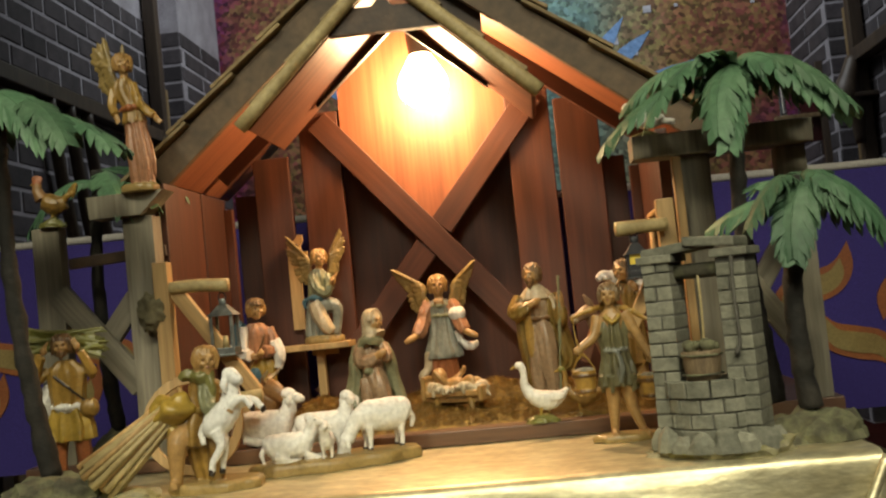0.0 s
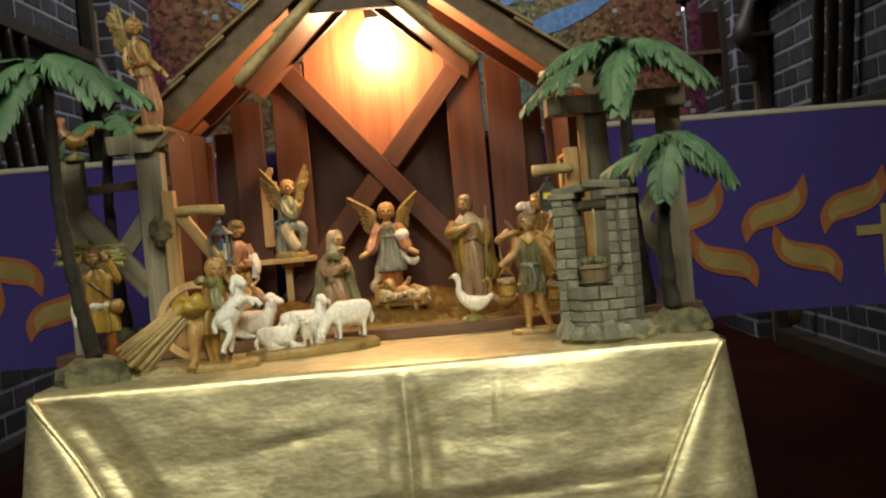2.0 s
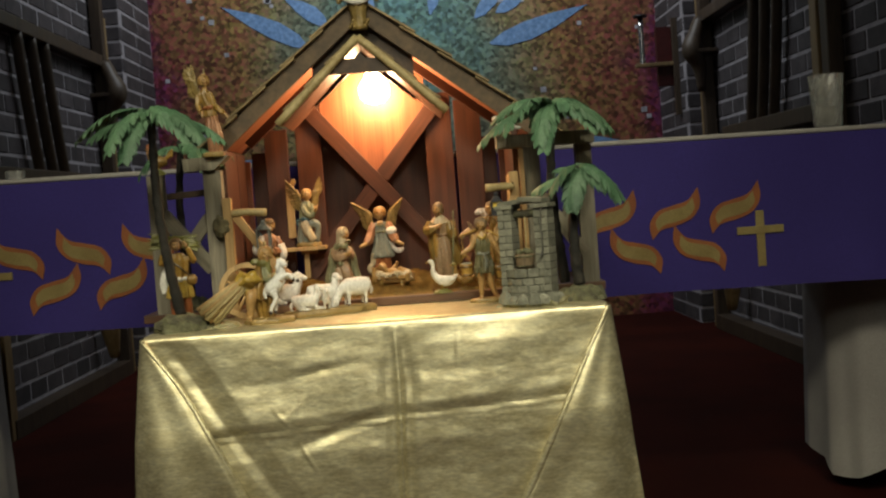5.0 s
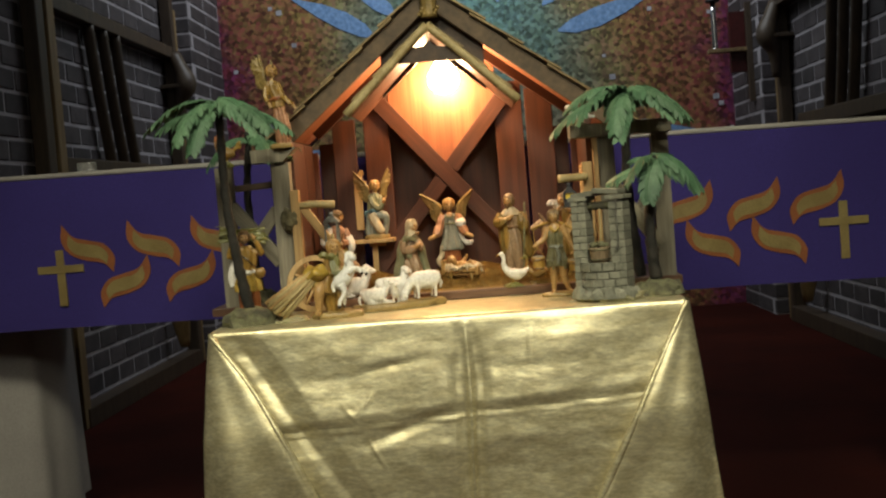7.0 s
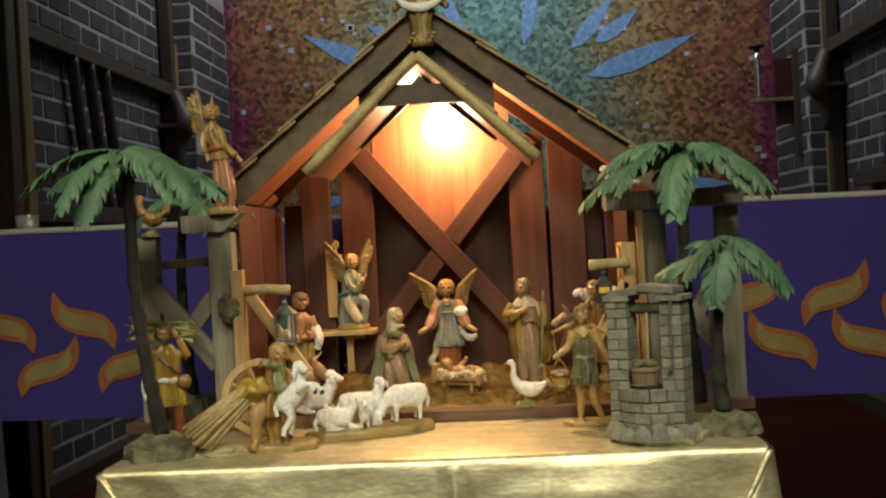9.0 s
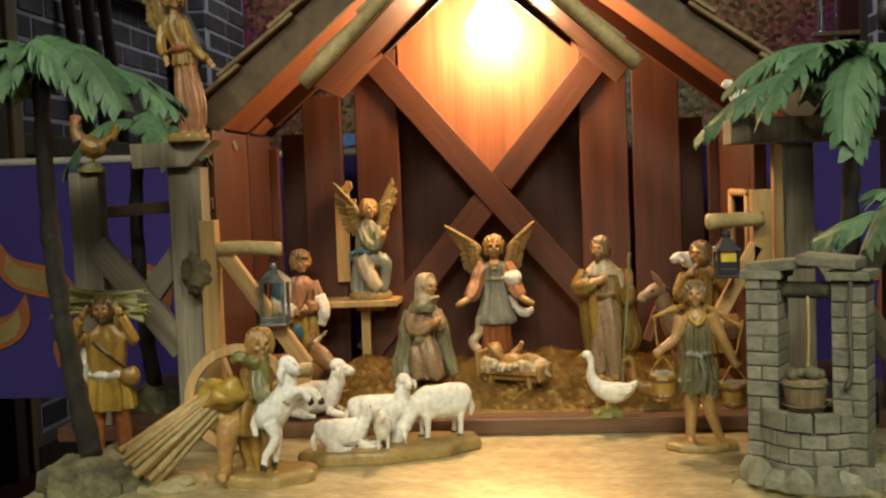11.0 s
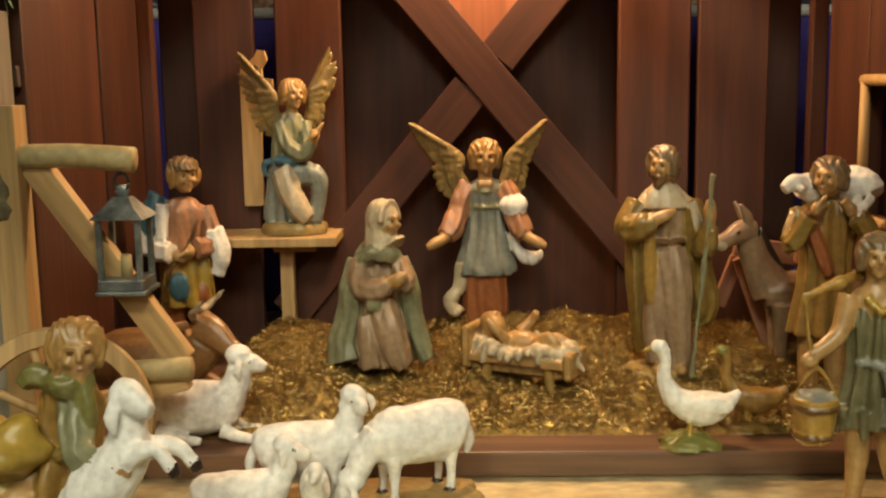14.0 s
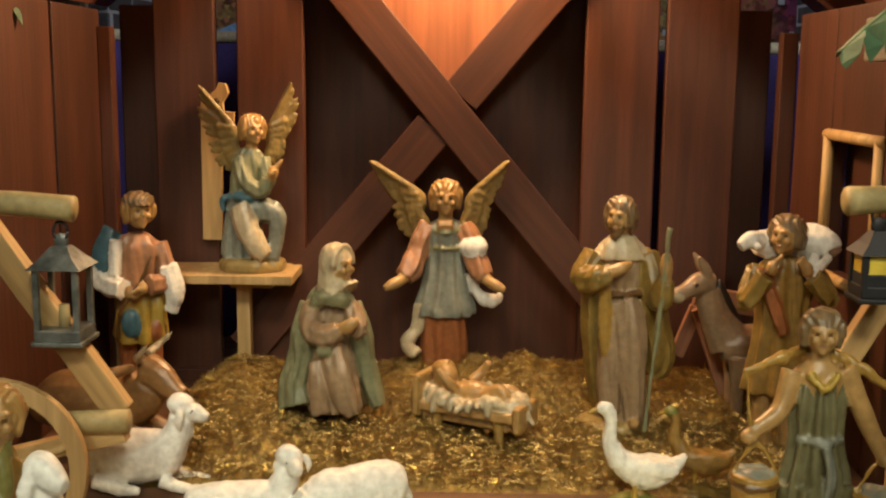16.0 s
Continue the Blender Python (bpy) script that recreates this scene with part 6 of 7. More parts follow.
def boy_piper():
    bm = bmesh.new()
    for s in (-1, 1):
        tube(bm, [(s * 0.06, 0, 0.0, 0.045), (s * 0.06, 0, 0.2, 0.05), (s * 0.055, 0, 0.42, 0.065)], 10, P["rust"], 5, 0.06)
    robe(bm, "brown", [(0, 0, 0.32, 0.13, 0.1), (0, 0, 0.46, 0.11, 0.085)], 8, 0.07)
    robe(bm, "rose", [(0, 0, 0.42, 0.11, 0.085), (0, 0, 0.6, 0.105, 0.08), (0, 0, 0.74, 0.12, 0.08), (0, 0, 0.8, 0.06, 0.05)], 8, 0.05)
    robe(bm, "yellow", [(0.02, -0.02, 0.3, 0.125, 0.1), (0.02, -0.02, 0.44, 0.115, 0.09), (0.02, -0.01, 0.52, 0.1, 0.08)], 7, 0.1)
    ball(bm, (-0.02, -0.11, 0.4), (0.055, 0.03, 0.07), P["blue"], 10, 8, rough=0.2, freq=9)
    ball(bm, (0.09, -0.08, 0.36), (0.04, 0.03, 0.05), P["rust"], 10, 8, rough=0.2, freq=9)
    tube(bm, [(-0.12, 0.0, 0.82, 0.05), (-0.16, -0.02, 0.72, 0.06), (-0.17, 0, 0.6, 0.05)], 10, P["blue"], 5, 0.08)
    tube(bm, [(-0.09, -0.07, 0.78, 0.03), (-0.1, -0.08, 0.62, 0.035)], 8, P["white"])
    arm(bm, [(-0.12, 0, 0.76), (-0.19, -0.03, 0.6), (-0.05, -0.12, 0.56)], "white", 0.045, 1.35)
    arm(bm, [(0.12, 0, 0.76), (0.16, -0.04, 0.6), (0.08, -0.13, 0.58)], "rose", 0.045, 1.2)
    tube(bm, [(0.16, -0.05, 0.66, 0.045), (0.19, -0.05, 0.54, 0.055), (0.17, -0.05, 0.44, 0.03)], 8, P["white"], 5, 0.1)
    tube(bm, [(-0.08, -0.14, 0.44, 0.01), (0.04, -0.15, 0.6, 0.012), (0.1, -0.14, 0.72, 0.009)], 8, P["brown"])
    head(bm, (0.02, -0.03, 0.905), "blond", 0.072, face=(0.55, -0.83), cap="grey")
    return statue(bm, (-0.305, 1.45, SZ + 0.004), 0.182, 6, "boy piper figurine in patched blue and rose clothes")


def shepherd_lamb_shoulders():
    bm = bmesh.new()
    base(bm, 0.15, 0.12, 0.04)
    for s in (-1, 1):
        tube(bm, [(s * 0.06, -0.02, 0.02, 0.045), (s * 0.06, 0, 0.34, 0.055)], 10, P["skin"])
    robe(bm, "tan", [(0, 0, 0.26, 0.15, 0.11), (0, 0, 0.45, 0.12, 0.095), (0, 0, 0.6, 0.11, 0.085), (0, 0, 0.75, 0.13, 0.085), (0, 0, 0.82, 0.06, 0.05)], 9, 0.09)
    tube(bm, [(-0.1, -0.06, 0.78, 0.03), (-0.06, -0.09, 0.66, 0.035), (0.0, -0.1, 0.52, 0.03)], 10, P["rust"], 5, 0.1)
    arm(bm, [(-0.13, 0, 0.77), (-0.18, -0.1, 0.64), (-0.1, -0.13, 0.76)], "olive", 0.045, 1.1)
    arm(bm, [(0.13, 0, 0.77), (0.19, -0.09, 0.66), (0.1, -0.12, 0.76)], "olive", 0.045, 1.1)
    head(bm, (-0.01, -0.05, 0.91), "grey", 0.07, face=(-0.6, -0.8))
    tube(bm, [(-0.13, 0.0, 0.87, 0.05), (0.02, 0.06, 0.87, 0.07), (0.16, 0.03, 0.87, 0.075), (0.19, 0, 0.83, 0.06)], 12, P["wool"], rough=0.2)
    tube(bm, [(-0.12, -0.02, 0.88, 0.042), (-0.17, -0.06, 0.89, 0.038), (-0.21, -0.08, 0.865, 0.024)], 10, P["wool"])
    for s in (0.02, 0.08):
        tube(bm, [(0.1 + s, -0.04, 0.83, 0.02), (0.06 + s * 0.5, -0.12, 0.76, 0.015)], 8, P["wool"])
    tube(bm, [(-0.17, -0.06, 0.91, 0.012), (-0.13, -0.1, 0.86, 0.018)], 6, P["wool"])
    return statue(bm, (0.206, 1.36, SZ + 0.002), 0.184, -6, "shepherd figurine carrying a white lamb on his shoulders")


def donkey():
    bm = bmesh.new()
    tube(bm, [(-0.3, 0, 0.56, 0.1, 0.1), (-0.12, 0, 0.56, 0.15, 0.13), (0.15, 0, 0.55, 0.15, 0.14), (0.4, 0, 0.57, 0.14, 0.13), (0.52, 0, 0.54, 0.06, 0.06)], 14, P["donkey"])
    tube(bm, [(-0.24, 0, 0.58, 0.15, 0.1), (-0.35, 0, 0.76, 0.1, 0.075), (-0.41, 0, 0.92, 0.085, 0.07)], 14, P["donkey"])
    tube(bm, [(-0.38, 0, 0.97, 0.075, 0.06), (-0.46, -0.03, 0.975, 0.08, 0.065), (-0.55, -0.06, 0.935, 0.058, 0.05), (-0.61, -0.08, 0.91, 0.05, 0.045), (-0.64, -0.085, 0.895, 0.03, 0.03)], 14, P["donkey"])
    ball(bm, (-0.61, -0.08, 0.9), (0.052, 0.052, 0.05), P["cream"], 10, 8)
    for s in (-1, 1):
        tube(bm, [(-0.41, s * 0.05, 1.0, 0.025), (-0.44, s * 0.07, 1.08, 0.036, 0.022), (-0.49, s * 0.08, 1.16, 0.012)], 8, P["donkey"])
        ball(bm, (-0.5, s * 0.075 - 0.04, 0.985), (0.016, 0.012, 0.014), P["dark"], 8, 6)
        tube(bm, [(-0.2, s * 0.08, 0.5, 0.07), (-0.2, s * 0.08, 0.28, 0.045), (-0.2, s * 0.08, 0.03, 0.035), (-0.21, s * 0.08, 0.0, 0.042)], 10, P["donkey"])
        tube(bm, [(0.4, s * 0.08, 0.52, 0.08), (0.42, s * 0.08, 0.3, 0.05), (0.4, s * 0.08, 0.03, 0.035), (0.39, s * 0.08, 0.0, 0.042)], 10, P["donkey"])
    for i in range(9):
        ball(bm, (-0.2 - 0.016 * i, 0.0, 0.72 + 0.03 * i), (0.025, 0.02, 0.045), P["dark"], 8, 6)
    return statue(bm, (0.214, 1.418, SZ), 0.124, 0, "grey-brown standing donkey figurine", "donkey_figurine", "animal figurine")


def ox():
    bm = bmesh.new()
    tube(bm, [(-0.75, 0.02, 0.3, 0.16, 0.2), (-0.5, 0, 0.36, 0.3, 0.25), (-0.1, 0, 0.38, 0.32, 0.27), (0.2, 0, 0.45, 0.26, 0.2), (0.34, -0.02, 0.6, 0.2, 0.15)], 14, P["ox"])
    tube(bm, [(0.32, -0.03, 0.72, 0.17, 0.14), (0.46, -0.06, 0.66, 0.15, 0.12), (0.62, -0.09, 0.54, 0.105, 0.09), (0.7, -0.1, 0.5, 0.09, 0.08)], 12, P["ox"])
    for s in (-1, 1):
        tube(bm, [(0.3, s * 0.1 - 0.04, 0.84, 0.045), (0.36, s * 0.22 - 0.04, 0.9, 0.035), (0.48, s * 0.27 - 0.06, 1.02, 0.012)], 8, P["cream"])
        tube(bm, [(0.26, s * 0.12 - 0.03, 0.76, 0.04), (0.14, s * 0.26 - 0.03, 0.74, 0.06, 0.03), (0.1, s * 0.32 - 0.03, 0.7, 0.015)], 8, P["ox"])
        tube(bm, [(0.1, s * 0.2, 0.2, 0.1), (0.4, s * 0.2, 0.08, 0.07), (0.16, s * 0.22, 0.03, 0.05)], 10, P["ox"])
    return statue(bm, (-0.292, 1.345, SZ + 0.006), 0.082, -8, "brown lying ox figurine with pale horns", "ox_figurine", "animal figurine")


def sheep(bm, kind, at, turn, s, look_turn=0):
    """Woolly sheep shapes, about 1 long, standing, grazing or lying; added to bm at a place and turn."""
    b = bmesh.new()
    up = {"stand": 0.27, "graze": 0.27, "lie": 0.06}[kind]
    tube(b, [(-0.46, 0, up + 0.2, 0.12, 0.13), (-0.36, 0, up + 0.23, 0.235, 0.2), (-0.05, 0, up + 0.22, 0.25, 0.21), (0.24, 0, up + 0.24, 0.22, 0.18), (0.36, 0, up + 0.26, 0.12, 0.11)], 18, P["wool"], rough=0.1, seed=at[0] * 90)
    if kind == "graze":
        neck = [(0.28, 0, up + 0.26, 0.15), (0.42, 0, up + 0.1, 0.115), (0.5, 0, up - 0.04, 0.095)]
        hd, d = Vector((0.55, 0, up - 0.12)), Vector((0.55, 0, -0.85))
    else:
        neck = [(0.26, 0, up + 0.26, 0.16), (0.36, 0, up + 0.45, 0.125), (0.4, 0, up + 0.58, 0.105)]
        hd, d = Vector((0.43, 0, up + 0.64)), Vector((0.93, 0, -0.25))
    tube(b, neck, 14, P["wool"], rough=0.12)
    ball(b, tuple(hd - d * 0.02 + Vector((-0.02, 0, 0.045))), (0.115, 0.105, 0.1), P["wool"], 12, 8, rough=0.15, freq=9)
    rot = Matrix.Rotation(radians(look_turn), 3, "Z")
    d = rot @ d
    tube(b, [(*hd, 0.095, 0.085), (*(hd + d * 0.11), 0.08, 0.07), (*(hd + d * 0.2), 0.055, 0.05), (*(hd + d * 0.23), 0.035, 0.03)], 12, P["white"])
    side = Vector((-d.y, d.x, 0)).normalized()
    for k in (-1, 1):
        e = hd + side * 0.09 * k + Vector((0, 0, 0.03))
        tube(b, [(*e, 0.03, 0.02), (*(e + side * 0.05 * k + Vector((0, 0, -0.07))), 0.045, 0.02), (*(e + side * 0.04 * k + Vector((0, 0, -0.17))), 0.012)], 8, P["white"])
        ball(b, tuple(hd + d * 0.09 + side * 0.066 * k + Vector((0, 0, 0.035))), 0.013, P["dark"], 6, 5)
        if kind == "lie":
            tube(b, [(0.24, 0.13 * k, 0.12, 0.075), (0.42, 0.14 * k, 0.05, 0.05), (0.56, 0.13 * k, 0.04, 0.045), (0.62, 0.13 * k, 0.035, 0.04)], 10, P["white"])
            tube(b, [(-0.3, 0.16 * k, 0.14, 0.1), (-0.1, 0.2 * k, 0.06, 0.06), (0.08, 0.2 * k, 0.04, 0.04)], 10, P["white"])
        else:
            for x in (-0.3, 0.2):
                tube(b, [(x, 0.1 * k, up + 0.1, 0.08), (x, 0.11 * k, 0.2, 0.045), (x + 0.01, 0.11 * k, 0.04, 0.036)], 10, P["white"])
                tube(b, [(x + 0.01, 0.11 * k, 0.045, 0.04), (x + 0.02, 0.11 * k, 0.0, 0.044)], 8, P["dark"])
    tube(b, [(-0.47, 0, up + 0.26, 0.05), (-0.53, 0, up + 0.12, 0.05), (-0.5, 0, up - 0.02, 0.03)], 8, P["wool"])
    m = Matrix.Translation(at) @ pose(0, 0, 0, 0, 0, turn) @ Matrix.Scale(s, 4)
    b.transform(m)
    me = bpy.data.meshes.new("shape")
    b.to_mesh(me)
    b.free()
    bm.from_mesh(me)
    bpy.data.meshes.remove(me)


def flock():
    bm = bmesh.new()
    tube(bm, [(0, 0, 0, 1.06, 0.42), (0, 0, 0.08, 1.07, 0.43), (0, 0, 0.14, 1.03, 0.4), (0, 0, 0.155, 0.95, 0.34)], 44, P["base"], 9, 0.05, 3)
    sheep(bm, "lie", (-0.58, -0.1, 0.14), -4, 0.68, -35)
    sheep(bm, "stand", (-0.1, 0.18, 0.12), -8, 0.76, -80)
    sheep(bm, "stand", (-0.16, -0.26, 0.14), -100, 0.46, -10)
    sheep(bm, "graze", (0.56, -0.0, 0.15), 188, 0.84, 0)
    return statue(bm, (-0.147, 1.165, TZ), 0.09, 20, "four white sheep figurine group on one tan base", "sheep_group_figurine", "animal figurine")


def ewe_inside():
    bm = bmesh.new()
    sheep(bm, "lie", (0, 0, 0), 0, 1.0, -12)
    return statue(bm, (-0.254, 1.272, SZ), 0.08, 0, "white lying sheep figurine with raised head", "sheep_figurine", "animal figurine")


def goose(paint, foot, where, H, turn, label, name):
    bm = bmesh.new()
    rock(bm, (0.0, 0, 0), (0.3, 0.22, 0.12), 9, P[foot], 3)
    tube(bm, [(-0.18, 0, 0.5, 0.09), (-0.06, 0, 0.4, 0.14, 0.13), (0.14, 0, 0.34, 0.16, 0.14), (0.32, 0, 0.4, 0.1, 0.09), (0.46, 0, 0.52, 0.025, 0.04)], 14, P[paint], rough=0.05)
    tube(bm, [(-0.14, 0, 0.44, 0.12), (-0.24, 0, 0.62, 0.075), (-0.24, 0, 0.8, 0.06), (-0.26, 0, 0.92, 0.062)], 12, P[paint])
    ball(bm, (-0.3, 0, 0.95), (0.085, 0.065, 0.065), P["green" if paint != "white" else paint], 10, 8)
    tube(bm, [(-0.36, 0, 0.94, 0.032), (-0.46, 0, 0.9, 0.014)], 8, P["yellow"])
    for s in (-1, 1):
        ball(bm, (0.16, s * 0.1, 0.4), (0.22, 0.06, 0.1), P[paint], 12, 8, rough=0.12, freq=14)
        tube(bm, [(0.06 + 0.06 * s, s * 0.06, 0.3, 0.022), (0.04 + 0.06 * s, s * 0.06, 0.04, 0.022)], 8, P["yellow"])
    return statue(bm, where, H, turn, label, name, "animal figurine")


# -- before the stable --
def shepherd_seated():
    bm = bmesh.new()
    base(bm, 0.36, 0.24, 0.08)
    tube(bm, [(-0.18, -0.02, 0.42, 0.1), (-0.24, -0.13, 0.36, 0.085), (-0.26, -0.16, 0.22, 0.06), (-0.27, -0.17, 0.08, 0.045)], 12, P["skin"])
    tube(bm, [(-0.02, -0.02, 0.4, 0.1), (0.04, -0.1, 0.33, 0.08), (0.03, -0.1, 0.18, 0.06), (0.04, -0.12, 0.06, 0.05)], 12, P["tan"], 6, 0.08)
    tube(bm, [(-0.27, -0.15, 0.1, 0.04), (-0.28, -0.24, 0.08, 0.035)], 8, P["skin"])
    robe(bm, "tan", [(-0.14, -0.04, 0.3, 0.15, 0.13), (-0.13, -0.02, 0.42, 0.15, 0.13), (-0.08, 0, 0.56, 0.12, 0.1)], 8, 0.1)
    robe(bm, "ochre", [(-0.06, 0.04, 0.06, 0.1, 0.09), (-0.07, 0.04, 0.27, 0.13, 0.11), (-0.08, 0.02, 0.45, 0.13, 0.12)], 8, 0.08)
    robe(bm, "tan", [(-0.07, 0, 0.54, 0.115, 0.1), (-0.05, 0, 0.64, 0.11, 0.09), (-0.04, 0, 0.73, 0.105, 0.08), (-0.03, -0.01, 0.79, 0.05, 0.05)], 8, 0.06)
    tube(bm, [(-0.17, -0.06, 0.56, 0.022), (-0.06, -0.12, 0.555, 0.024), (0.04, -0.07, 0.57, 0.022)], 8, P["olive"])
    tube(bm, [(-0.12, -0.02, 0.79, 0.04), (-0.04, -0.09, 0.775, 0.045), (0.05, -0.04, 0.79, 0.04)], 12, P["scarf"], 5, 0.1)
    tube(bm, [(-0.11, -0.03, 0.79, 0.04), (-0.17, -0.03, 0.8, 0.045), (-0.21, -0.03, 0.77, 0.03)], 10, P["scarf"], 5, 0.12)
    tube(bm, [(0.02, -0.08, 0.78, 0.035), (0.035, -0.1, 0.7, 0.035), (0.03, -0.1, 0.62, 0.025)], 10, P["scarf"], 5, 0.1)
    tube(bm, [(-0.02, -0.03, 0.73, 0.06), (-0.01, -0.1, 0.63, 0.062), (0.03, -0.17, 0.56, 0.055), (0.13, -0.24, 0.55, 0.042)], 16, P["sage"], 5, 0.12)
    tube(bm, [(0.12, -0.24, 0.55, 0.032), (0.17, -0.27, 0.555, 0.034), (0.22, -0.28, 0.54, 0.018)], 8, P["skin"])
    ball(bm, (-0.26, -0.1, 0.42), (0.075, 0.06, 0.065), P["yellow"], 12, 8, rough=0.3, freq=9)
    head(bm, (0.0, -0.05, 0.885), "blond", 0.088, face=(0.35, -0.94))
    # lamb standing aslant against the knees
    tube(bm, [(-0.02, -0.19, 0.43, 0.05), (0.02, -0.2, 0.44, 0.085), (0.1, -0.21, 0.48, 0.1), (0.18, -0.21, 0.57, 0.09), (0.2, -0.21, 0.66, 0.068), (0.2, -0.21, 0.73, 0.062)], 16, P["wool"], rough=0.06)
    tube(bm, [(0.18, -0.21, 0.77, 0.06), (0.22, -0.24, 0.77, 0.058), (0.27, -0.27, 0.745, 0.042), (0.3, -0.285, 0.735, 0.025)], 12, P["wool"])
    for k in (-1, 1):
        tube(bm, [(0.18, -0.21 + 0.055 * k, 0.79, 0.018), (0.165, -0.215 + 0.075 * k, 0.72, 0.03, 0.018), (0.17, -0.215 + 0.07 * k, 0.66, 0.01)], 8, P["wool"])
    tube(bm, [(-0.02, -0.2, 0.46, 0.03), (-0.045, -0.21, 0.4, 0.03), (-0.03, -0.22, 0.33, 0.02)], 8, P["wool"])
    for k, dx in ((-1, 0.0), (1, 0.06)):
        y = -0.22 + 0.05 * k
        tube(bm, [(0.2, y, 0.58, 0.045), (0.3 + dx, y - 0.03, 0.62 - dx * 0.4, 0.03), (0.36 + dx, y - 0.04, 0.56 - dx * 0.3, 0.024)], 8, P["wool"])
        tube(bm, [(0.36 + dx, y - 0.04, 0.57 - dx * 0.3, 0.026), (0.375 + dx, y - 0.04, 0.53 - dx * 0.3, 0.024)], 6, P["dark"])
        tube(bm, [(0.08, y, 0.42, 0.06), (0.11, y - 0.02, 0.32, 0.04), (0.04 + dx, y - 0.03, 0.22, 0.027), (0.03 + dx, y - 0.03, 0.16, 0.024)], 8, P["wool"])
        tube(bm, [(0.03 + dx, y - 0.03, 0.165, 0.026), (0.02 + dx, y - 0.04, 0.13, 0.026)], 6, P["dark"])
    return statue(bm, (-0.258, 1.075, TZ), 0.152, 6, "seated shepherd figurine in tan tunic holding a white lamb")


def sheaf():
    s = thing("stick_bundle", "bundle of pale split sticks tied with yellow cloth", "bundle", (0, 0, 0))
    r = random.Random(6)
    a0, b0 = Vector((-0.368, 1.05, 0.748)), Vector((-0.298, 1.06, 0.806))
    d = (b0 - a0).normalized()
    u = d.cross(Vector((0, 1, 0))).normalized()
    v = d.cross(u)
    for i in range(46):
        ang, rad = i * 2.4, math.sqrt(i / 46)
        o = u * math.cos(ang) * rad + v * math.sin(ang) * rad
        p, q = a0 + o * 0.026 - d * r.uniform(0.004, 0.014), b0 + o * 0.012
        part("stick", tube(bmesh.new(), [(*p, 0.0036 * r.uniform(0.7, 1.2)), (*q, 0.0026)], 6, rough=0.1), POLE_WOOD if i % 3 else TAN_WOOD, s)
    bm = bmesh.new()
    ball(bm, tuple(b0 + d * 0.004), (0.022, 0.02, 0.017), 0, 28, 18, rough=0.55, freq=70)
    part("cloth_tie", bm, PALETTE["yellow"], s, "yellow cloth tie")
    bm = rock(bmesh.new(), (-0.35, 1.06, TZ), (0.035, 0.03, 0.012), 4, 0, 3)
    part("ground_pad", bm, MOSS, s)


def man_carrier():
    bm = bmesh.new()
    base(bm, 0.18, 0.13, 0.05, "olive")
    for s in (-1, 1):
        tube(bm, [(s * 0.09, -0.02, 0.03, 0.045), (s * 0.085, -0.01, 0.2, 0.052), (s * 0.07, 0, 0.4, 0.07)], 10, P["rust"], 5, 0.07)
        ball(bm, (s * 0.1, -0.06, 0.04), (0.04, 0.07, 0.03), P["brown"], 8, 6)
    robe(bm, "yellow", [(0, 0, 0.3, 0.165, 0.12), (0, 0, 0.4, 0.15, 0.11), (0, 0, 0.52, 0.11, 0.09)], 9, 0.1)
    robe(bm, "ochre", [(0, 0, 0.5, 0.115, 0.095), (0, 0, 0.62, 0.12, 0.095), (0, 0, 0.74, 0.13, 0.09), (0, 0, 0.81, 0.06, 0.05)], 7, 0.07)
    tube(bm, [(-0.11, -0.03, 0.52, 0.022), (0, -0.1, 0.51, 0.026), (0.11, -0.03, 0.52, 0.022)], 10, P["white"], 6, 0.12)
    ball(bm, (0.16, -0.05, 0.5), (0.07, 0.05, 0.06), P["tan"], 10, 8)
    tube(bm, [(-0.1, -0.07, 0.74, 0.008), (0.03, -0.1, 0.64, 0.008), (0.14, -0.06, 0.54, 0.008)], 6, P["dark"])
    tube(bm, [(-0.13, 0.05, 0.66, 0.05), (-0.2, 0.05, 0.5, 0.055), (-0.19, 0.05, 0.36, 0.04)], 10, P["white"], 5, 0.1)
    arm(bm, [(-0.13, 0, 0.75), (-0.21, -0.06, 0.7), (-0.13, -0.1, 0.85)], "ochre", 0.042, 0.95)
    arm(bm, [(0.13, 0, 0.75), (0.2, -0.06, 0.72), (0.13, -0.09, 0.86)], "ochre", 0.042, 0.95)
    sr = random.Random(9)
    for i in range(46):
        y, z = 0.07 + sr.uniform(-0.06, 0.06), 0.93 + sr.uniform(-0.06, 0.06)
        e = sr.uniform(0.8, 1.25)
        tube(bm, [(-0.3 * e, y * 0.9 + sr.uniform(-0.03, 0.03), z + sr.uniform(-0.03, 0.07), 0.007), (-0.12, y, z + 0.01, 0.013), (0.06, y, z, 0.013), (0.24 * e, y + sr.uniform(-0.03, 0.03), z - sr.uniform(-0.02, 0.08), 0.007)], 6, P["green"], steps=3)
    head(bm, (-0.01, -0.04, 0.9), "hair", 0.066, "hair", face=(0.1, -0.99))
    return statue(bm, (-0.446, 1.15, TZ + 0.004), 0.178, 8, "man figurine in yellow tunic carrying a green sheaf")


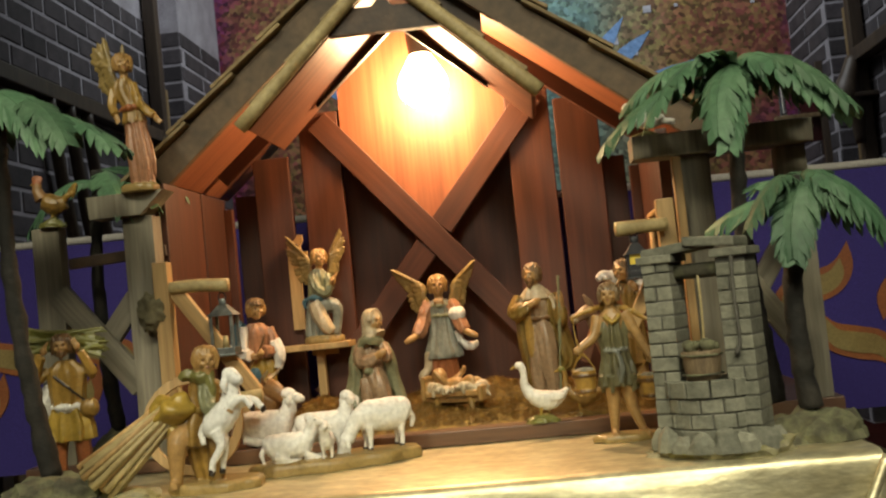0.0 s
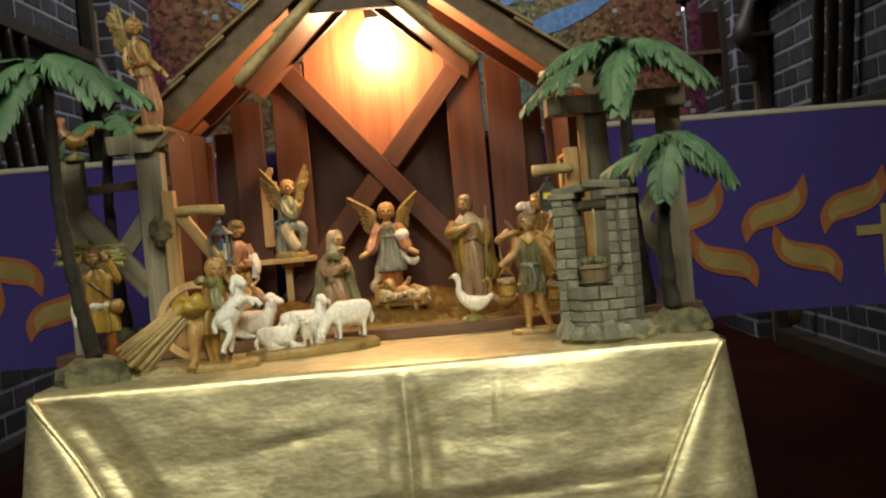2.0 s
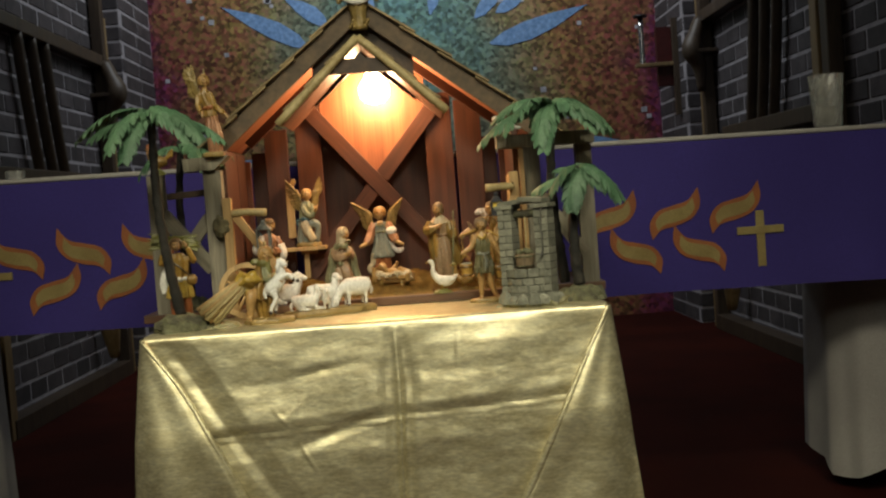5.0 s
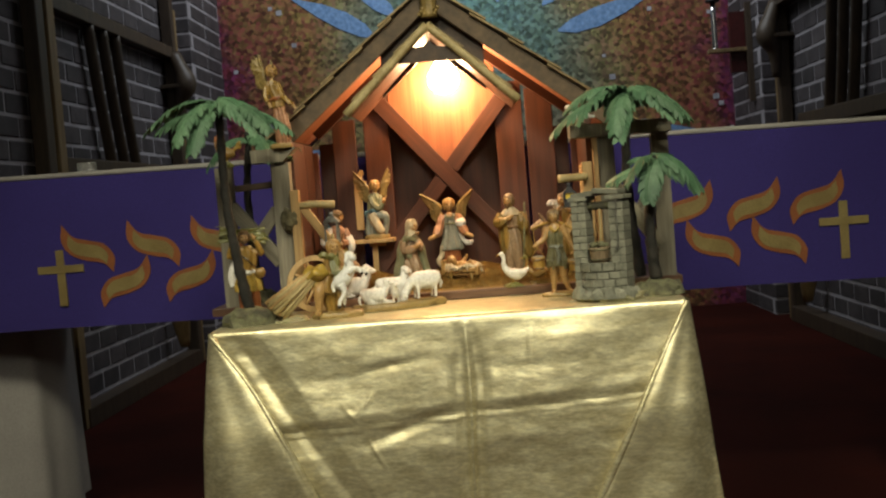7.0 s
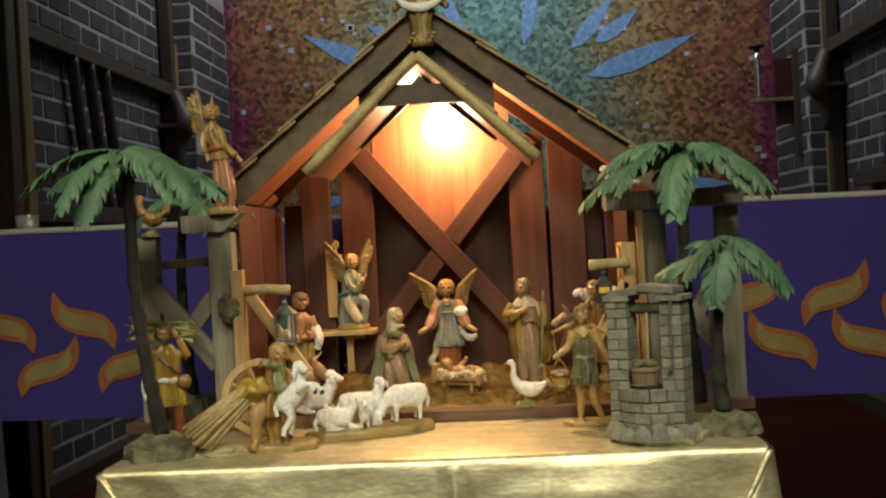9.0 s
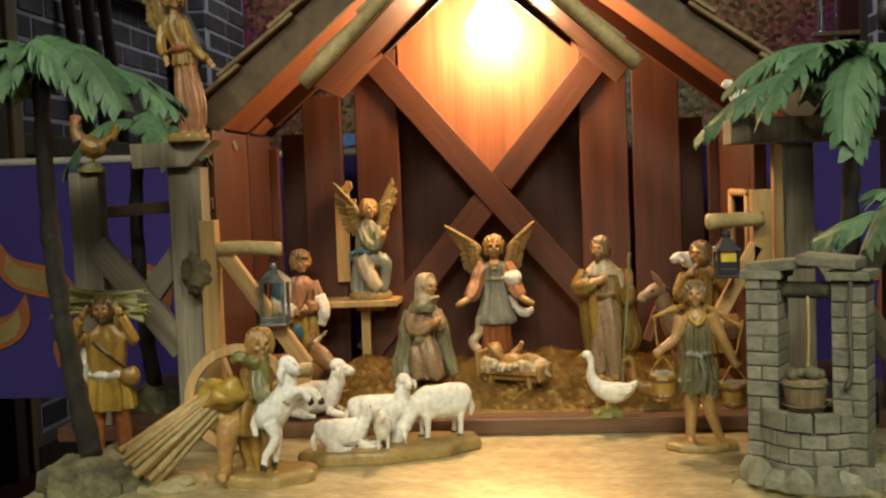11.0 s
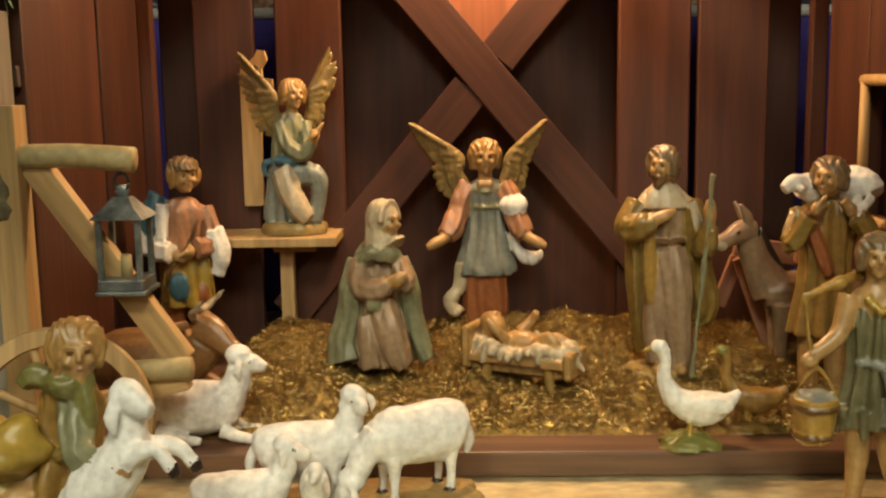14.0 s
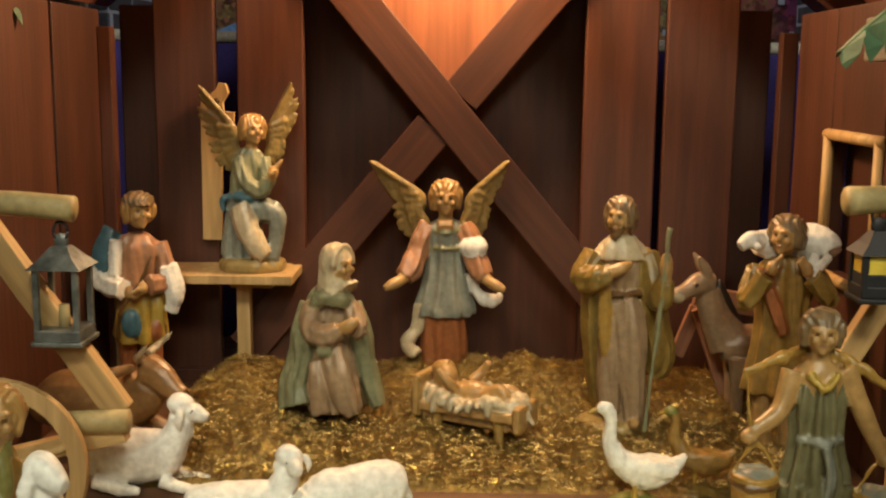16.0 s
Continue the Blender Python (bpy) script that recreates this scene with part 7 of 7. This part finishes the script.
def girl_water():
    bm = bmesh.new()
    base(bm, 0.235, 0.13, 0.05, c=(0.02, 0))
    for a, k, f in (((-0.05, 0.42), (-0.055, 0.22), (-0.065, 0.06)), ((0.045, 0.42), (0.075, 0.22), (0.14, 0.05))):
        tube(bm, [(a[0], 0, a[1], 0.058), (k[0], -0.015, k[1], 0.042), (f[0], -0.005, f[1], 0.027)], 12, P["skin"])
        tube(bm, [(f[0], -0.0, f[1], 0.028), (f[0] + (f[0] - k[0]) * 0.3, -0.07, f[1] - 0.005, 0.026), (f[0] + (f[0] - k[0]) * 0.4, -0.11, f[1] - 0.008, 0.016)], 8, P["skin"])
    robe(bm, "moss", [(0, 0, 0.35, 0.135, 0.1), (0, 0, 0.45, 0.12, 0.09), (-0.005, 0, 0.57, 0.09, 0.07), (-0.01, -0.005, 0.68, 0.095, 0.075), (-0.01, -0.005, 0.76, 0.075, 0.06)], 9, 0.12)
    for i in range(9):
        a = i / 9 * 6.283
        tube(bm, [(0.12 * math.cos(a), 0.09 * math.sin(a), 0.42, 0.03), (0.125 * math.cos(a), 0.095 * math.sin(a), 0.31 + 0.03 * (i % 2), 0.014)], 8, P["moss"])
    tube(bm, [(-0.01, 0, 0.7, 0.085, 0.06), (-0.01, 0, 0.79, 0.095, 0.06), (-0.01, 0, 0.84, 0.04, 0.038), (-0.01, -0.005, 0.88, 0.036, 0.034)], 14, P["skin"])
    tube(bm, [(-0.09, -0.04, 0.58, 0.014), (0, -0.09, 0.575, 0.016), (0.08, -0.04, 0.58, 0.014)], 8, P["slate"])
    tube(bm, [(-0.06, -0.05, 0.8, 0.014), (-0.01, -0.085, 0.755, 0.016), (0.05, -0.05, 0.8, 0.014)], 8, P["yellow"])
    tube(bm, [(0.0, -0.1, 0.57, 0.02), (0.02, -0.115, 0.47, 0.022), (0.0, -0.12, 0.37, 0.014)], 8, P["slate"])
    for s, sh, el, ha, bk in ((-1, (-0.105, 0.8), (-0.15, 0.675), (-0.265, 0.605), (-0.245, 0.47)), (1, (0.085, 0.81), (0.165, 0.645), (0.225, 0.525), (0.215, 0.405))):
        tube(bm, [(sh[0], 0, sh[1], 0.042), (el[0], -0.03, el[1], 0.036), (ha[0], -0.07, ha[1], 0.026)], 12, P["skin"])
        ball(bm, (ha[0] + 0.01 * s, -0.08, ha[1] - 0.008), (0.036, 0.03, 0.026), P["skin"], 8, 6)
        x, z = bk
        tip = (s * 0.29, 0.8 if s < 0 else 0.75)
        tube(bm, [(tip[0] * 0.98, -0.05, tip[1], 0.01), (ha[0] + 0.012 * s, -0.07, ha[1] + 0.06, 0.009), (x, -0.07, z + 0.1, 0.009)], 6, P["ochre"])
        tube(bm, [(x, -0.07, z - 0.155, 0.068), (x, -0.07, z - 0.08, 0.076), (x, -0.07, z, 0.088)], 20, P["ochre"], 11, 0.02)
        for dz, rr in ((-0.13, 0.077), (-0.03, 0.089)):
            tube(bm, [(x + rr * math.cos(a), -0.07 + rr * math.sin(a), z + dz, 0.009) for a in [k * math.pi / 7 for k in range(15)]], 6, P["brown"], steps=1)
        tube(bm, [(x - 0.085, -0.07, z, 0.009), (x, -0.07, z + 0.1, 0.009), (x + 0.085, -0.07, z, 0.009)], 6, P["ochre"])
        ball(bm, (x, -0.07, z + 0.004), (0.074, 0.074, 0.012), P["slate"], 10, 6)
    tube(bm, [(-0.285, -0.055, 0.78, 0.01), (-0.295, -0.05, 0.81, 0.013), (-0.26, -0.045, 0.815, 0.016), (-0.15, -0.01, 0.845, 0.02), (-0.01, 0.06, 0.86, 0.022), (0.13, -0.01, 0.82, 0.02), (0.25, -0.045, 0.745, 0.016), (0.285, -0.05, 0.75, 0.012), (0.28, -0.05, 0.775, 0.01)], 8, P["ochre"])
    head(bm, (-0.012, -0.02, 0.93), "grey", 0.066, face=(-0.25, -0.97))
    return statue(bm, (0.172, 1.168, TZ), 0.172, 2, "water girl figurine with shoulder yoke and two buckets")


def angel_top():
    bm = bmesh.new()
    base(bm, 0.13, 0.1, 0.05)
    robe(bm, "rose", [(0.03, 0, 0.03, 0.075, 0.065), (0.025, 0, 0.2, 0.085, 0.07), (0.005, 0, 0.42, 0.07, 0.06)], 11, 0.09)
    robe(bm, "tan", [(0.0, 0, 0.42, 0.085, 0.07), (-0.01, 0, 0.53, 0.062, 0.055), (-0.045, 0, 0.64, 0.078, 0.06), (-0.05, 0, 0.705, 0.04, 0.04)], 9, 0.06)
    tube(bm, [(-0.075, -0.03, 0.505, 0.016), (0, -0.068, 0.51, 0.018), (0.055, -0.03, 0.515, 0.016)], 8, P["rust"])
    arm(bm, [(0.01, -0.01, 0.66), (0.07, -0.04, 0.53), (0.13, -0.06, 0.475), (0.17, -0.07, 0.44)], "ochre", 0.034, 0.9)
    arm(bm, [(-0.115, -0.02, 0.65), (-0.125, -0.04, 0.54), (-0.09, -0.08, 0.475)], "ochre", 0.036, 0.9)
    wing(bm, [(-0.1, 0.66), (-0.15, 0.71), (-0.16, 0.79), (-0.205, 0.99)], [(-0.205, 0.99), (-0.29, 0.94), (-0.31, 0.86), (-0.265, 0.76), (-0.27, 0.69), (-0.22, 0.635), (-0.13, 0.62)], 0.05)
    tube(bm, [(-0.048, 0, 0.69, 0.03), (-0.045, 0, 0.75, 0.028)], 10, P["skin"])
    head(bm, (-0.043, -0.012, 0.79), "blond", 0.058, face=(0.6, -0.8))
    tube(bm, [(-0.045, 0, 0.84, 0.034), (-0.042, 0, 0.865, 0.018), (-0.04, 0, 0.92, 0.005)], 10, P["gold"])
    return statue(bm, (-0.371, 1.228, 1.06), 0.2, -4, "gilded winged angel figurine standing on the gate lintel")


def rooster():
    bm = bmesh.new()
    rock(bm, (0, 0, 0), (0.24, 0.2, 0.18), 6, P["green"], 3)
    tube(bm, [(-0.12, 0, 0.52, 0.17), (0.08, 0, 0.42, 0.2), (0.28, 0, 0.46, 0.12)], 12, P["tan"], rough=0.1)
    tube(bm, [(-0.16, 0, 0.55, 0.14), (-0.24, 0, 0.72, 0.1), (-0.22, 0, 0.84, 0.085)], 12, P["ox"])
    ball(bm, (-0.24, 0, 0.86), (0.09, 0.07, 0.075), P["rust"], 10, 8)
    for k in range(4):
        ball(bm, (-0.3 + 0.05 * k, 0, 0.95 + 0.02 * math.sin(k * 1.2)), (0.035, 0.02, 0.06), P["rust"], 8, 6)
    tube(bm, [(-0.31, 0, 0.86, 0.025), (-0.4, 0, 0.83, 0.006)], 6, P["yellow"])
    ball(bm, (-0.3, 0, 0.77), (0.025, 0.03, 0.05), P["rust"], 8, 6)
    for k in range(7):
        a = -0.5 + 0.25 * k
        tube(bm, [(0.24, 0.02 * (k - 3), 0.5, 0.06), (0.42 + 0.04 * math.cos(a), 0.03 * (k - 3), 0.62 + 0.05 * k * 0.5, 0.055), (0.44, 0.03 * (k - 3), 0.5 + 0.05 * k, 0.015)], 8, P["olive" if k % 2 else "ochre"])
    for s in (-1, 1):
        tube(bm, [(0.04, s * 0.07, 0.3, 0.025), (0.02, s * 0.07, 0.14, 0.02)], 6, P["yellow"])
    return statue(bm, (-0.494, GY, 1.031), 0.066, 6, "brown rooster figurine with red comb on the gate post", "rooster_figurine", "animal figurine")


def dove():
    bm = bmesh.new()
    rock(bm, (0, 0, 0), (0.4, 0.3, 0.14), 6, P["green"], 3)
    tube(bm, [(-0.34, 0, 0.72, 0.13), (-0.1, 0, 0.5, 0.22), (0.2, 0, 0.4, 0.2), (0.5, 0, 0.36, 0.1), (0.8, 0, 0.3, 0.08, 0.04)], 12, P["wool"])
    ball(bm, (-0.38, 0, 0.84), (0.15, 0.13, 0.13), P["white"], 10, 8)
    tube(bm, [(-0.5, 0, 0.82, 0.04), (-0.6, 0, 0.79, 0.01)], 6, P["rust"])
    for s in (-1, 1):
        ball(bm, (0.18, s * 0.16, 0.48), (0.36, 0.06, 0.15), P["wool"], 10, 8, rough=0.15, freq=8)
        tube(bm, [(0.0, s * 0.08, 0.3, 0.03), (0.0, s * 0.08, 0.08, 0.03)], 6, P["rust"])
    return statue(bm, (0.238, GY - 0.01, 1.059), 0.045, -14, "white dove figurine perched on the frame's lintel", "dove_figurine", "animal figurine")


def ridge_ornament():
    o = thing("ridge_ornament", "cream crescent ribbon ornament with gilded drapery on the gable peak", "ornament", (-0.05, 1.284, 1.31))
    bm = bmesh.new()
    tube(bm, [(0, 0, 0.0, 0.017, 0.012), (0, 0, 0.03, 0.015, 0.012), (0, 0, 0.06, 0.02, 0.014), (0, 0, 0.08, 0.012, 0.01)], 26, 0, 9, 0.16)
    for i in range(12):
        ball(bm, (-0.02 + 0.04 * i / 11, -0.008, 0.006 + 0.006 * (i % 3)), 0.004, 0, 6, 5)
    part("drapery", bm, PALETTE["gold"], o)
    bm = bmesh.new()
    tube(bm, [(-0.038, -0.01, 0.086, 0.002), (-0.026, -0.013, 0.066, 0.006, 0.004), (0, -0.016, 0.058, 0.008, 0.005), (0.026, -0.013, 0.066, 0.006, 0.004), (0.038, -0.01, 0.086, 0.002)], 10)
    part("crescent", bm, PALETTE["white"], o, "cream crescent ribbon")
    bm = bmesh.new()
    for s in (-1, 1):
        for i in range(4):
            ball(bm, (s * (0.022 + 0.006 * i), 0, 0.078 - 0.005 * i), (0.006, 0.005, 0.007), 0, 8, 6)
    ball(bm, (0, -0.004, 0.088), (0.014, 0.012, 0.016), 0, 10, 8)
    part("rosettes", bm, PALETTE["gold"], o)


angel_standing()
angel_kneeling()
mary()
joseph()
manger()
boy_piper()
shepherd_lamb_shoulders()
donkey()
ox()
flock()
ewe_inside()
goose("white", "green", (0.084, 1.252, SZ), 0.072, 0, "white goose figurine with stretched neck", "goose_figurine")
goose("tan", "olive", (0.13, 1.283, SZ), 0.06, -4, "brown duck figurine with green head", "duck_figurine")
shepherd_seated()
sheaf()
man_carrier()
girl_water()
angel_top()
rooster()
dove()
ridge_ornament()


# ---- bricks of the side walls, last ----
def brick_mesh(x, y, z):
    bm = boxed((-x / 2, -y / 2, -z / 2), (x / 2, y / 2, z / 2), 0)
    me = bpy.data.meshes.new("brick")
    bmesh.ops.bevel(bm, geom=list(bm.edges), offset=0.005, segments=1, affect="EDGES")
    bm.to_mesh(me)
    bm.free()
    me.materials.append(BRICK)
    return me


CH, BL, J = 0.1016, 0.23, 0.015
BRICK_ME = brick_mesh(0.03, BL - J, CH - J)
HALF_ME = brick_mesh(0.03, BL / 2 - J, CH - J)
PIER_ME = brick_mesh(0.03, 0.37, CH - J)
FACE_ME = brick_mesh(0.11, 0.03, CH - J)
brng = random.Random(2)


def lay(me, parent, x, y, z):
    ob = new("brick", me)
    ob.location = (x + brng.uniform(-0.002, 0.002), y, z)
    ob.parent = parent


for side, wall in ((-1, wall_w), (1, wall_e)):
    for r in range(26):
        y = 3.2 - (BL / 2 if r % 2 else 0)
        while y < 6.0 - BL / 2 - 0.02:
            if not (r > 23 and y < 4):
                lay(BRICK_ME, wall, side * (XW + 0.0105), y + BL / 2, CH * (r + 0.5))
            y += BL
        if y + BL / 2 < 6.0:
            lay(HALF_ME, wall, side * (XW + 0.0105), y + BL / 4, CH * (r + 0.5))
        lay(PIER_ME, piers[side], side * (XW - 0.0995), 6.2 if r % 2 else 6.26, CH * (r + 0.5))
        lay(PIER_ME, piers[side], side * (XW - 0.0995), 6.59 if r % 2 else 6.64, CH * (r + 0.5))
        lay(FACE_ME, piers[side], side * (XW - 0.055), 6.0105, CH * (r + 0.5))
